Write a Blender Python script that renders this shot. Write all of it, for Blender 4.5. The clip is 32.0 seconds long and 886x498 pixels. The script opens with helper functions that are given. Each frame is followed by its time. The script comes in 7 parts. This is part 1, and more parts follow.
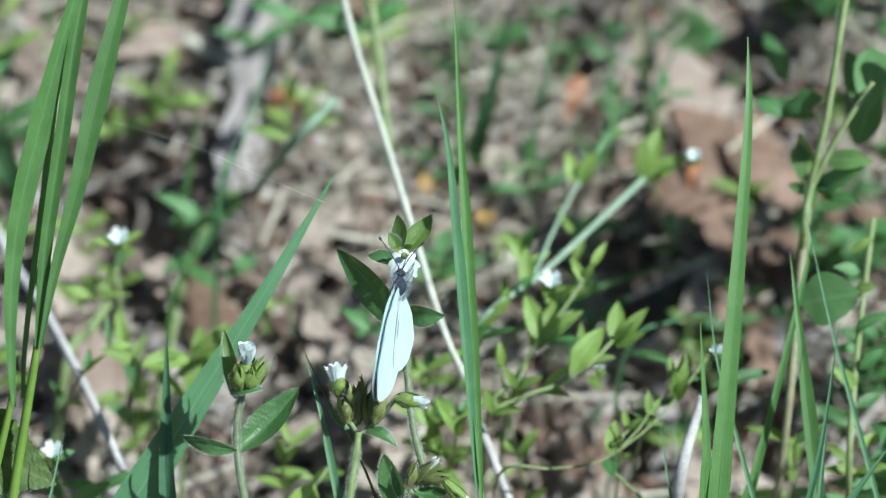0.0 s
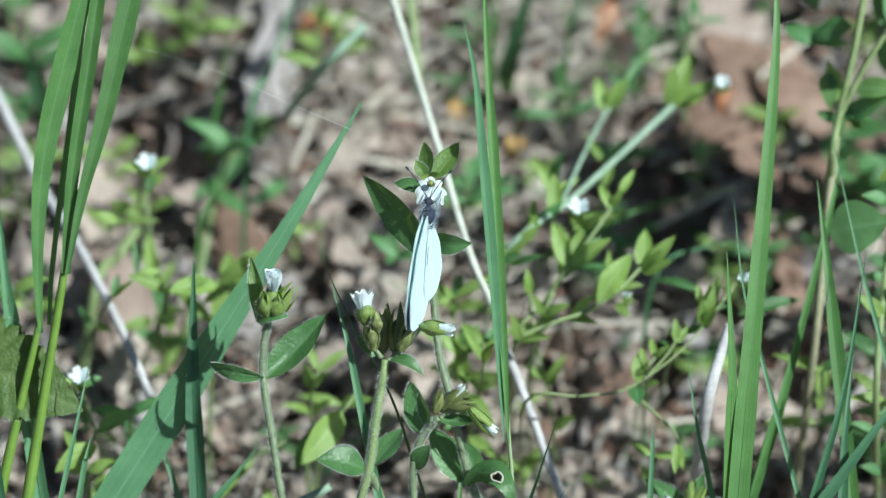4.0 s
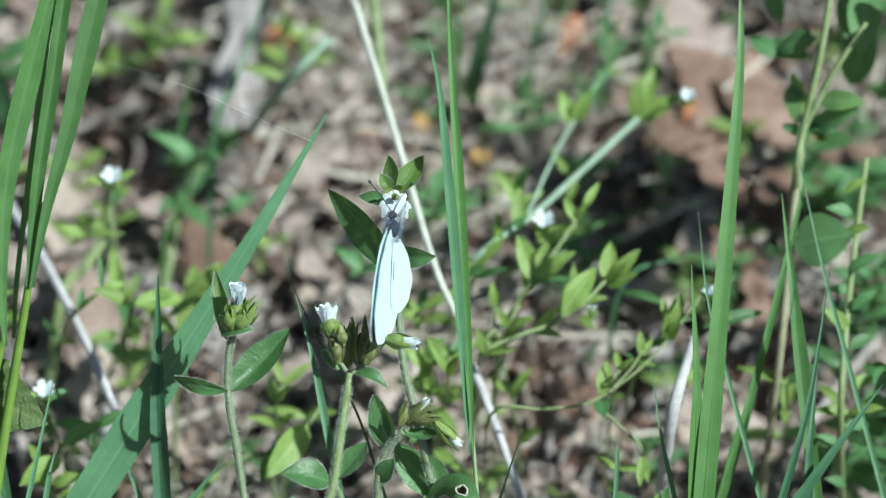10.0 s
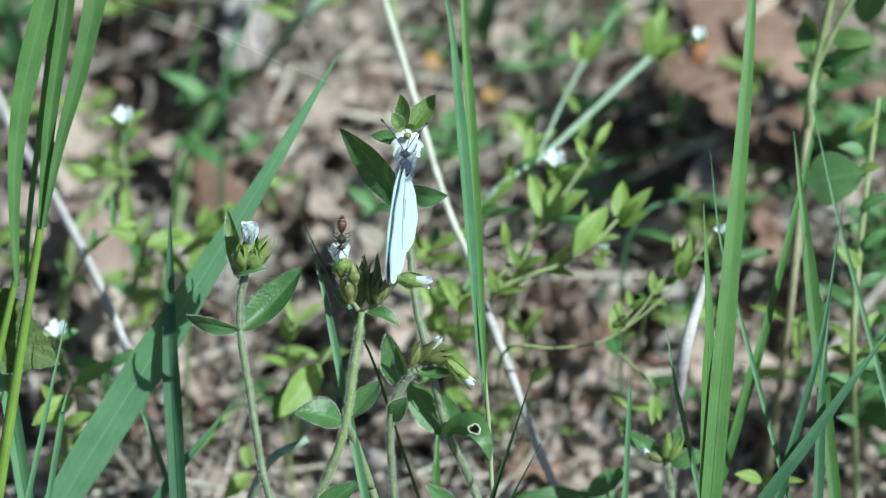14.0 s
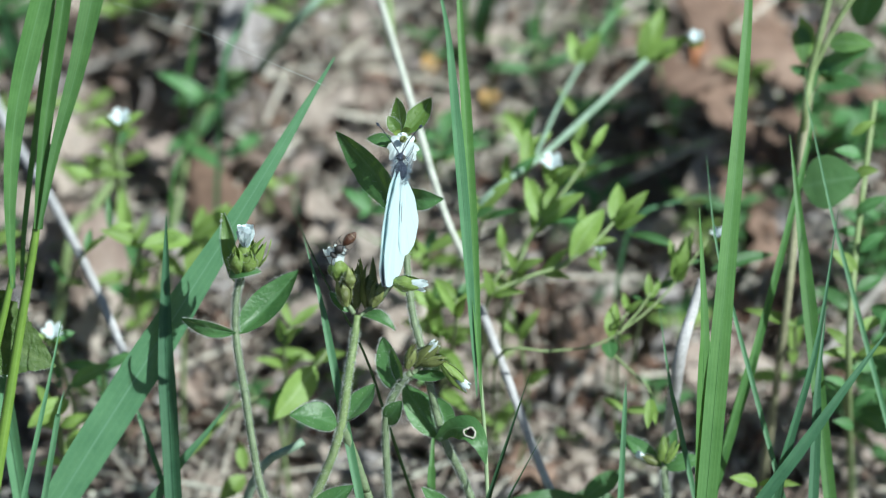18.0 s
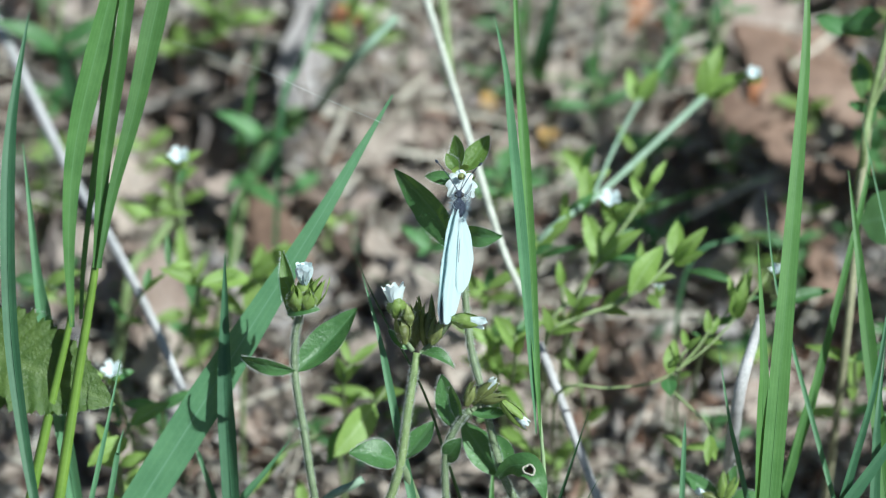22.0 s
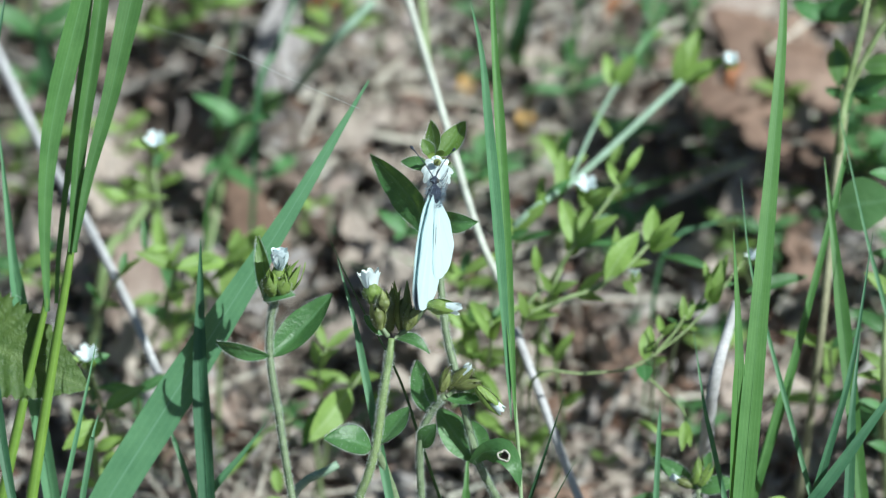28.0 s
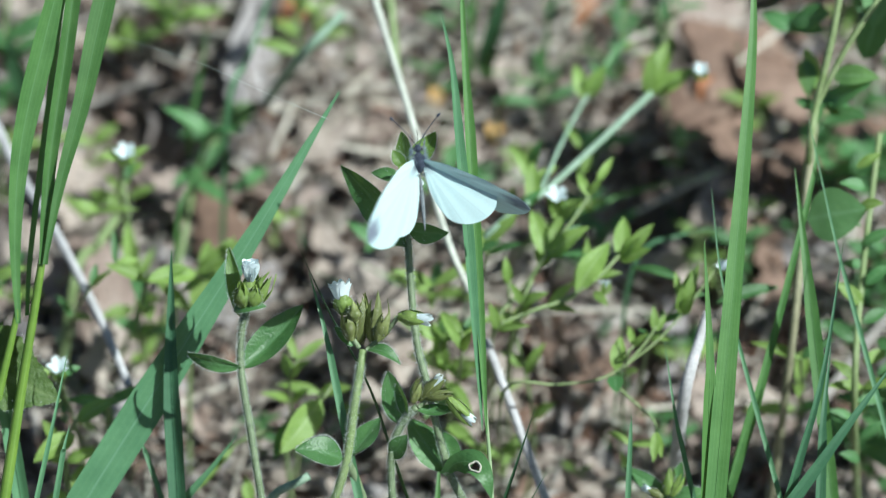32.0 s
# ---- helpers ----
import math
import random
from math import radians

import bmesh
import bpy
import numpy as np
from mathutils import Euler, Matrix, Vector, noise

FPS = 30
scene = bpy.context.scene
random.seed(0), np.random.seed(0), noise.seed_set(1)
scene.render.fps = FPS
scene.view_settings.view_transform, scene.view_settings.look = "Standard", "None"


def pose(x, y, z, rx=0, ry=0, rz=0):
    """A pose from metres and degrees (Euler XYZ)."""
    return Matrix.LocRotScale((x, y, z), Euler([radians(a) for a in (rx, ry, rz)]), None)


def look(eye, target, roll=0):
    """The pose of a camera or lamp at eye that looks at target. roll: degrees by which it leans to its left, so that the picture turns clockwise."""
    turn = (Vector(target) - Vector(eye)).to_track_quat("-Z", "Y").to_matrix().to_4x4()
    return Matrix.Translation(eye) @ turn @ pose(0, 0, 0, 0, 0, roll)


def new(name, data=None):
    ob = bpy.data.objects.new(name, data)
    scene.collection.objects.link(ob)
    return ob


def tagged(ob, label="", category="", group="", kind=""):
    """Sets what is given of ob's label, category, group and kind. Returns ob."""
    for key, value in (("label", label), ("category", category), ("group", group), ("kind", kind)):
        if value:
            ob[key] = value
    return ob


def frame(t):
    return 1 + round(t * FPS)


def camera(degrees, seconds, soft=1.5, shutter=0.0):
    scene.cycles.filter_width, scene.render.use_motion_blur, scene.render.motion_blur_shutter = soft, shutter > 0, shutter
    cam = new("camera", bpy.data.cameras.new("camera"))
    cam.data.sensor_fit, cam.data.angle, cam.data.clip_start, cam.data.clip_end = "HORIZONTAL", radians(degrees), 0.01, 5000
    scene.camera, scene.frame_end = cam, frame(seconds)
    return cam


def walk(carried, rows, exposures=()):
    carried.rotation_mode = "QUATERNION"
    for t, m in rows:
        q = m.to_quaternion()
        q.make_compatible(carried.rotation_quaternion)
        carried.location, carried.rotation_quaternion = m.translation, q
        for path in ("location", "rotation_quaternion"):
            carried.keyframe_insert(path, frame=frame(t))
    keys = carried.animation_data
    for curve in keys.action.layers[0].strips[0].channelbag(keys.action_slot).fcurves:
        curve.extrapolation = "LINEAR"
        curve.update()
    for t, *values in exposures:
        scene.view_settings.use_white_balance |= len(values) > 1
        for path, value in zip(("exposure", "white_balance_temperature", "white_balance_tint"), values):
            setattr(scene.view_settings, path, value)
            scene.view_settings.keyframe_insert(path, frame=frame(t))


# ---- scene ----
cam = camera(8.9, 32.0, soft=1.2, shutter=0.1)
# a long lens set close: only a thin slab round the butterfly is sharp
cam.data.dof.use_dof = True
cam.data.dof.focus_distance = 1.150
cam.data.dof.aperture_fstop = 9.7
EYE = Vector((0.0, -0.9645, 0.7113))
ACROSS, UPWARD, TOWARD = Vector((1, 0, 0)), Vector((0, 0.5446, 0.8387)), Vector((0, -0.8387, 0.5446))
# seconds, tilt, lean, turn (degrees), sideways and upward drift (millimetres)
ROWS = [
    (0.0, 57.998, -0.287, -0.501, -6.9, -3.5),
    (0.5, 57.820, -0.327, -0.358, -6.2, -2.6),
    (1.0, 57.628, -0.323, -0.134, -5.1, -1.8),
    (1.5, 57.666, -0.268, 0.044, -4.7, -3.0),
    (2.0, 57.590, -0.125, 0.277, -3.8, -2.4),
    (2.5, 57.623, -0.174, 0.195, -2.7, -2.8),
    (3.0, 57.274, -0.058, 0.037, -0.2, -0.2),
    (3.5, 57.025, -0.105, 0.038, -0.3, -0.0),
    (5.5, 57.483, -0.104, 0.144, -1.9, -1.9),
    (6.0, 57.424, -0.133, 0.026, 0.4, -2.9),
    (6.5, 57.437, -0.158, -0.157, 0.7, -1.3),
    (7.0, 57.103, -0.203, -0.132, 1.3, -0.8),
    (7.5, 56.910, 0.009, 0.172, 0.9, 1.9),
    (8.0, 57.422, -0.029, 0.002, 1.6, 1.1),
    (8.5, 57.562, -0.025, 0.043, 1.2, -0.3),
    (9.0, 57.347, 0.046, 0.105, 0.3, -0.9),
    (9.5, 57.249, -0.000, 0.108, 1.3, 0.2),
    (10.0, 57.188, -0.221, -0.179, 1.1, 0.8),
    (10.5, 57.133, -0.143, 0.105, 1.4, 2.2),
    (11.0, 57.263, -0.125, -0.076, 2.4, -1.1),
    (11.5, 57.337, -0.017, -0.028, 1.8, -0.8),
    (12.0, 57.413, -0.009, -0.008, 0.6, -0.8),
    (12.5, 57.235, -0.079, 0.064, 0.6, -2.2),
    (13.0, 57.000, 0.000, 0.000, 0.0, 0.0),
    (13.5, 56.810, 0.069, -0.006, -0.3, 1.0),
    (14.0, 56.619, -0.112, -0.169, 0.0, -0.1),
    (14.5, 56.669, -0.153, -0.322, -0.4, -0.2),
    (16.5, 56.438, -0.181, -0.059, 0.8, 3.9),
    (17.0, 56.339, -0.174, -0.011, 0.6, 3.0),
    (17.5, 56.360, -0.099, 0.043, 0.6, 3.5),
    (18.0, 56.468, -0.196, -0.075, 1.5, 3.6),
    (18.5, 56.646, -0.013, 0.043, 1.2, 3.2),
    (19.0, 56.782, 0.025, 0.107, 0.5, 3.5),
    (19.5, 56.414, 0.089, 0.147, 1.1, 3.3),
    (20.0, 56.214, 0.136, 0.247, 3.2, 3.9),
    (20.5, 56.078, 0.121, 0.138, 3.0, 7.1),
    (21.0, 56.717, 0.202, 0.057, 1.9, 2.3),
    (21.5, 56.812, 0.356, 0.260, 2.7, 2.6),
    (22.0, 56.869, 0.331, 0.344, 2.5, 3.1),
    (22.5, 56.783, 0.272, 0.248, 2.5, 3.3),
    (23.0, 56.841, 0.332, 0.490, 3.2, 5.8),
    (23.5, 56.706, 0.315, 0.699, 5.6, 5.9),
    (24.0, 56.506, 0.262, 0.588, 3.7, 5.3),
    (24.5, 56.290, 0.244, 0.632, 3.4, 6.8),
    (25.0, 56.218, 0.119, 0.382, 2.3, 7.8),
    (25.5, 56.565, -0.060, 0.120, 2.3, 7.2),
    (27.5, 56.532, 0.076, 0.039, 4.0, 6.3),
    (28.0, 56.536, 0.086, 0.330, 4.5, 6.9),
    (28.5, 56.593, 0.130, 0.153, 3.5, 6.4),
    (29.0, 56.398, 0.130, 0.200, 4.7, 7.6),
    (29.5, 56.227, 0.111, 0.097, 4.4, 8.2),
    (30.0, 55.973, 0.026, 0.070, 4.9, 8.2),
    (30.5, 56.203, 0.043, 0.047, 5.4, 8.4),
    (31.0, 56.599, -0.020, 0.036, 4.2, 7.4),
    (31.5, 56.750, -0.093, -0.057, 4.3, 6.1),
    (32.0, 56.721, 0.020, -0.026, 3.7, 5.4),
]
walk(cam, [(t, Matrix.Translation(EYE + ACROSS * (a / 1000) + UPWARD * (b / 1000)) @ pose(0, 0, 0, rx, ry, rz)) for t, rx, ry, rz, a, b in ROWS],
     exposures=[(0.0, 0.47, 5850.0, -3.0), (32.0, 0.47, 5850.0, -3.0)])

# ---- world and sun ----
SUN_FROM = (ACROSS * 0.75 + UPWARD * 0.55 + TOWARD * 0.90).normalized()
world = bpy.data.worlds.new("sky")
scene.world = world
world.use_nodes = True
sky = world.node_tree.nodes.new("ShaderNodeTexSky")
sky.sky_type, sky.sun_disc = "NISHITA", False
sky.sun_elevation = math.asin(SUN_FROM.z)
sky.sun_rotation = math.atan2(SUN_FROM.x, SUN_FROM.y)
backing = world.node_tree.nodes["Background"]
world.node_tree.links.new(sky.outputs["Color"], backing.inputs["Color"])
backing.inputs["Strength"].default_value = 0.051
sun_data = bpy.data.lights.new("sun", "SUN")
sun_data.energy, sun_data.angle, sun_data.color = 5.0, radians(0.53), (1.0, 0.965, 0.91)
sun = new("sun", sun_data)
sun.matrix_world = look(SUN_FROM * 5, (0, 0, 0))


# ---- materials ----
def nodes_of(name):
    m = bpy.data.materials.new(name)
    m.use_nodes = True
    return m, m.node_tree, m.node_tree.nodes["Principled BSDF"]


def noise_node(tree, scale, detail=4.0, rough=0.6, coord="Object", stretch=None):
    tc = tree.nodes.new("ShaderNodeTexCoord")
    n = tree.nodes.new("ShaderNodeTexNoise")
    n.inputs["Scale"].default_value, n.inputs["Detail"].default_value, n.inputs["Roughness"].default_value = scale, detail, rough
    src = tc.outputs[coord]
    if stretch:
        mp = tree.nodes.new("ShaderNodeMapping")
        mp.inputs["Scale"].default_value = stretch
        tree.links.new(src, mp.inputs["Vector"])
        src = mp.outputs["Vector"]
    tree.links.new(src, n.inputs["Vector"])
    return n


def ramp_node(tree, source, stops):
    r = tree.nodes.new("ShaderNodeValToRGB")
    els = r.color_ramp.elements
    while len(els) < len(stops):
        els.new(0.5)
    for e, (p, c) in zip(els, stops):
        e.position, e.color = p, (*c, 1)
    tree.links.new(source, r.inputs["Fac"])
    return r


def mixed(tree, fac, a, b, blend="MIX"):
    m = tree.nodes.new("ShaderNodeMix")
    m.data_type, m.blend_type = "RGBA", blend
    for value, sock in ((fac, 0), (a, 6), (b, 7)):
        if hasattr(value, "is_output"):
            tree.links.new(value, m.inputs[sock])
        else:
            m.inputs[sock].default_value = value if sock == 0 else (*value, 1)
    return m.outputs[2]


def bump_node(tree, bsdf, height, strength, distance):
    b = tree.nodes.new("ShaderNodeBump")
    b.inputs["Strength"].default_value, b.inputs["Distance"].default_value = strength, distance
    tree.links.new(height, b.inputs["Height"])
    tree.links.new(b.outputs["Normal"], bsdf.inputs["Normal"])
    return b


def leafy(name, dark, light, vein, through_light=0.35, rough=0.45, veins=0.0, spread=0.25, wrinkle=0.5):
    """Living leaf: two-scale green, paler midrib, optional parallel veins, light that passes through."""
    m, tree, bsdf = nodes_of(name)
    big, fine = noise_node(tree, 160, 3), noise_node(tree, 1500, 3)
    col = ramp_node(tree, big.outputs["Fac"], [(0.3, dark), (0.7, light)]).outputs["Color"]
    col = mixed(tree, 0.25, col, ramp_node(tree, fine.outputs["Fac"], [(0.35, dark), (0.65, light)]).outputs["Color"])
    uv = tree.nodes.new("ShaderNodeUVMap")
    sep = tree.nodes.new("ShaderNodeSeparateXYZ")
    tree.links.new(uv.outputs["UV"], sep.inputs["Vector"])
    d = tree.nodes.new("ShaderNodeMath")
    d.operation = "SUBTRACT"
    d.inputs[1].default_value = 0.5
    tree.links.new(sep.outputs["X"], d.inputs[0])
    a = tree.nodes.new("ShaderNodeMath")
    a.operation = "ABSOLUTE"
    tree.links.new(d.outputs[0], a.inputs[0])
    rib = ramp_node(tree, a.outputs[0], [(0.02, (1, 1, 1)), (0.07, (0, 0, 0))]).outputs["Color"]
    col = mixed(tree, rib, col, vein)
    height = fine.outputs["Fac"]
    if veins:
        wv = tree.nodes.new("ShaderNodeMath")
        wv.operation = "MULTIPLY"
        wv.inputs[1].default_value = veins * 6.2832
        tree.links.new(sep.outputs["X"], wv.inputs[0])
        sn = tree.nodes.new("ShaderNodeMath")
        sn.operation = "SINE"
        tree.links.new(wv.outputs[0], sn.inputs[0])
        stripe = ramp_node(tree, sn.outputs[0], [(0.0, (0, 0, 0)), (1.0, (1, 1, 1))]).outputs["Color"]
        col = mixed(tree, 0.18, col, mixed(tree, stripe, dark, light))
        height = stripe
    info = tree.nodes.new("ShaderNodeObjectInfo")
    hsv = tree.nodes.new("ShaderNodeHueSaturation")
    mr = tree.nodes.new("ShaderNodeMapRange")
    mr.inputs["To Min"].default_value, mr.inputs["To Max"].default_value = 1 - spread, 1 + spread
    tree.links.new(info.outputs["Random"], mr.inputs["Value"])
    tree.links.new(mr.outputs["Result"], hsv.inputs["Value"])
    tree.links.new(col, hsv.inputs["Color"])
    col = hsv.outputs["Color"]
    tree.links.new(col, bsdf.inputs["Base Color"])
    bsdf.inputs["Roughness"].default_value = rough
    bsdf.inputs["Specular IOR Level"].default_value = 0.4
    bump_node(tree, bsdf, height, 0.12 if veins else wrinkle, 0.0002 if veins else 0.0004)
    tr = tree.nodes.new("ShaderNodeBsdfTranslucent")
    glow = mixed(tree, 0.5, col, (0.30, 0.45, 0.03))
    tree.links.new(glow, tr.inputs["Color"])
    mix = tree.nodes.new("ShaderNodeMixShader")
    mix.inputs["Fac"].default_value = through_light
    tree.links.new(bsdf.outputs["BSDF"], mix.inputs[1])
    tree.links.new(tr.outputs["BSDF"], mix.inputs[2])
    tree.links.new(mix.outputs["Shader"], tree.nodes["Material Output"].inputs["Surface"])
    return m


def dull(name, stops, scale=300, rough=0.85, bump=0.4, island=False, spread=0.0, stretch=None, spec=0.25, pass_through=0.0):
    """Dry, dull matter: ramp over noise, with an own tone for each piece."""
    m, tree, bsdf = nodes_of(name)
    n, fine = noise_node(tree, scale, 5, 0.65, stretch=stretch), noise_node(tree, scale * 7, 3, stretch=stretch)
    fac = n.outputs["Fac"]
    if island or spread:
        if island:
            src = tree.nodes.new("ShaderNodeNewGeometry").outputs["Random Per Island"]
        else:
            src = tree.nodes.new("ShaderNodeObjectInfo").outputs["Random"]
        add = tree.nodes.new("ShaderNodeMath")
        add.operation = "MULTIPLY_ADD"
        add.inputs[1].default_value = spread
        sub = tree.nodes.new("ShaderNodeMath")
        sub.operation = "SUBTRACT"
        sub.inputs[1].default_value = spread / 2
        tree.links.new(src, add.inputs[0])
        tree.links.new(fac, sub.inputs[0])
        tree.links.new(sub.outputs[0], add.inputs[2])
        fac = add.outputs[0]
    col = ramp_node(tree, fac, stops).outputs["Color"]
    grey = ramp_node(tree, fine.outputs["Fac"], [(0.3, (0.55, 0.55, 0.55)), (0.7, (1, 1, 1))]).outputs["Color"]
    col = mixed(tree, 0.7, col, grey, "MULTIPLY")
    tree.links.new(col, bsdf.inputs["Base Color"])
    bsdf.inputs["Roughness"].default_value, bsdf.inputs["Specular IOR Level"].default_value = rough, spec
    bump_node(tree, bsdf, fine.outputs["Fac"], bump, 0.0006)
    if pass_through:
        tr = tree.nodes.new("ShaderNodeBsdfTranslucent")
        tree.links.new(col, tr.inputs["Color"])
        mix = tree.nodes.new("ShaderNodeMixShader")
        mix.inputs["Fac"].default_value = pass_through
        tree.links.new(bsdf.outputs["BSDF"], mix.inputs[1])
        tree.links.new(tr.outputs["BSDF"], mix.inputs[2])
        tree.links.new(mix.outputs["Shader"], tree.nodes["Material Output"].inputs["Surface"])
    return m


GRASS = leafy("grass_green", (0.05, 0.13, 0.034), (0.095, 0.205, 0.060), (0.10, 0.21, 0.075), 0.28, 0.47, veins=7, spread=0.15)
GRASS_LIGHT = leafy("light_grass", (0.078, 0.185, 0.048), (0.125, 0.26, 0.077), (0.135, 0.265, 0.094), 0.30, 0.45, veins=7, spread=0.08)
GRASS_BLUE = leafy("bluish_grass", (0.07, 0.17, 0.084), (0.115, 0.245, 0.123), (0.14, 0.27, 0.157), 0.22, 0.47, veins=6, spread=0.15)
GRASS_DEEP = leafy("deep_grass", (0.035, 0.10, 0.05), (0.065, 0.155, 0.08), (0.08, 0.17, 0.10), 0.16, 0.47, veins=5, spread=0.1)
GRASS_DARK = leafy("dark_grass", (0.02, 0.055, 0.025), (0.04, 0.095, 0.042), (0.05, 0.11, 0.05), 0.12, 0.5, veins=5, spread=0.1)
CULM = leafy("grass_sheath", (0.09, 0.165, 0.025), (0.165, 0.26, 0.045), (0.15, 0.24, 0.05), 0.12, 0.35, veins=9, spread=0.1)
CULM_PALE = leafy("pale_culm", (0.24, 0.33, 0.17), (0.38, 0.46, 0.28), (0.40, 0.47, 0.30), 0.12, 0.35, veins=5, spread=0.05)
TOOTHED = leafy("toothed_leaf", (0.05, 0.10, 0.024), (0.11, 0.17, 0.042), (0.12, 0.18, 0.055), 0.3, 0.45, spread=0.05, wrinkle=0.8)
CHICKWEED = leafy("hairy_leaf", (0.055, 0.14, 0.047), (0.11, 0.23, 0.081), (0.11, 0.22, 0.095), 0.26, 0.36, spread=0.12, wrinkle=0.45)
YOUNG = leafy("young_hairy_leaf", (0.09, 0.17, 0.036), (0.15, 0.25, 0.060), (0.17, 0.27, 0.096), 0.35, 0.36, spread=0.1, wrinkle=0.5)
CALYX = leafy("calyx_green", (0.105, 0.115, 0.040), (0.26, 0.30, 0.106), (0.16, 0.20, 0.062), 0.22, 0.42, spread=0.25)
CALYX_FRESH = leafy("fresh_calyx", (0.13, 0.20, 0.039), (0.25, 0.34, 0.094), (0.18, 0.27, 0.077), 0.2, 0.45, spread=0.15)
FRESH = leafy("fresh_leaf", (0.19, 0.31, 0.065), (0.30, 0.43, 0.12), (0.31, 0.43, 0.16), 0.42, 0.42)
FRESH_DEEP = leafy("deep_leaf", (0.06, 0.16, 0.055), (0.11, 0.24, 0.09), (0.14, 0.27, 0.12), 0.33, 0.42)
FRESH_GREEN = leafy("green_leaf", (0.11, 0.22, 0.066), (0.18, 0.31, 0.108), (0.2, 0.32, 0.144), 0.36, 0.42)
FRESH_ROUND = leafy("round_leaf", (0.10, 0.22, 0.08), (0.15, 0.29, 0.12), (0.16, 0.30, 0.14), 0.33, 0.55, spread=0.05)
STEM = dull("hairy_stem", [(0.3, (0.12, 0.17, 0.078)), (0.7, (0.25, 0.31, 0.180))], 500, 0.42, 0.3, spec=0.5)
# lit copy of the stem green: sunlight on the middle stem put into its colour
STEM_LIT = dull("sunlit_hairy_stem", [(0.3, (0.17, 0.25, 0.080)), (0.7, (0.31, 0.39, 0.18))], 500, 0.42, 0.3, spec=0.5)
STEM_PALE = dull("pale_stem", [(0.3, (0.22, 0.32, 0.22)), (0.7, (0.36, 0.47, 0.37))], 300, 0.5, 0.2)
STEM_GREEN = dull("green_stem", [(0.3, (0.18, 0.25, 0.088)), (0.7, (0.30, 0.36, 0.188))], 300, 0.5, 0.2)
STRAW = dull("bleached_straw", [(0.3, (0.42, 0.40, 0.33)), (0.7, (0.66, 0.64, 0.56))], 260, 0.7, 0.3, spread=0.3)
STICK = dull("grey_stick", [(0.3, (0.26, 0.23, 0.21)), (0.7, (0.48, 0.44, 0.42))], 300, 0.85, 0.5, spread=0.4)
SOIL = dull("woodland_soil", [(0.28, (0.09, 0.068, 0.056)), (0.52, (0.21, 0.165, 0.14)), (0.75, (0.34, 0.28, 0.24))], 120, 0.95, 0.8)
DEAD = dull("dead_leaf_brown", [(0.10, (0.10, 0.065, 0.05)), (0.42, (0.33, 0.25, 0.215)), (0.62, (0.45, 0.365, 0.325)), (0.9, (0.62, 0.54, 0.48))], 90, 0.7, 0.5, spread=0.55, pass_through=0.15)
CRUMB = dull("litter_crumb", [(0.12, (0.06, 0.045, 0.038)), (0.25, (0.24, 0.135, 0.095)), (0.35, (0.31, 0.235, 0.205)), (0.55, (0.42, 0.335, 0.305)), (0.72, (0.40, 0.36, 0.355)), (0.95, (0.56, 0.50, 0.455))], 200, 0.85, 0.4, island=True, spread=0.8)
STALK_TAN = dull("tan_stalk", [(0.3, (0.22, 0.22, 0.13)), (0.7, (0.38, 0.36, 0.24))], 260, 0.7, 0.3)
FIBRE = dull("straw_fibre", [(0.12, (0.10, 0.075, 0.06)), (0.4, (0.32, 0.26, 0.22)), (0.75, (0.60, 0.54, 0.47))], 250, 0.8, 0.3, island=True, spread=0.8)
THATCH = dull("dry_grass_straw", [(0.15, (0.16, 0.13, 0.10)), (0.4, (0.40, 0.35, 0.29)), (0.8, (0.68, 0.63, 0.54))], 250, 0.75, 0.3, island=True, spread=0.8)
DEAD_RED = dull("dead_leaf_red", [(0.2, (0.15, 0.095, 0.07)), (0.5, (0.285, 0.185, 0.142)), (0.8, (0.40, 0.285, 0.225))], 70, 0.65, 0.5, pass_through=0.15)
BLEACHED = dull("bleached_stem", [(0.3, (0.45, 0.46, 0.40)), (0.7, (0.66, 0.67, 0.60))], 260, 0.5, 0.2)
BLEACHED_GREY = dull("bleached_twig", [(0.3, (0.40, 0.385, 0.395)), (0.7, (0.62, 0.60, 0.615))], 260, 0.7, 0.3)
DEAD_PALE = dull("dead_leaf_pale", [(0.2, (0.30, 0.235, 0.20)), (0.5, (0.46, 0.38, 0.335)), (0.8, (0.62, 0.54, 0.48))], 110, 0.7, 0.5, pass_through=0.15)
DEAD_GREY = dull("dead_leaf_grey", [(0.2, (0.24, 0.21, 0.21)), (0.5, (0.38, 0.345, 0.345)), (0.8, (0.52, 0.48, 0.48))], 90, 0.75, 0.6, pass_through=0.1)
RUSTY = dull("rusty_leaf", [(0.3, (0.32, 0.12, 0.055)), (0.7, (0.54, 0.25, 0.13))], 250, 0.7, 0.4)
YELLOWED = dull("yellow_leaf", [(0.3, (0.46, 0.25, 0.08)), (0.7, (0.64, 0.42, 0.14))], 250, 0.6, 0.3)
HAIR = dull("white_hair", [(0.3, (0.62, 0.68, 0.62)), (0.7, (0.80, 0.84, 0.80))], 100, 0.35, 0.0, pass_through=0.4)


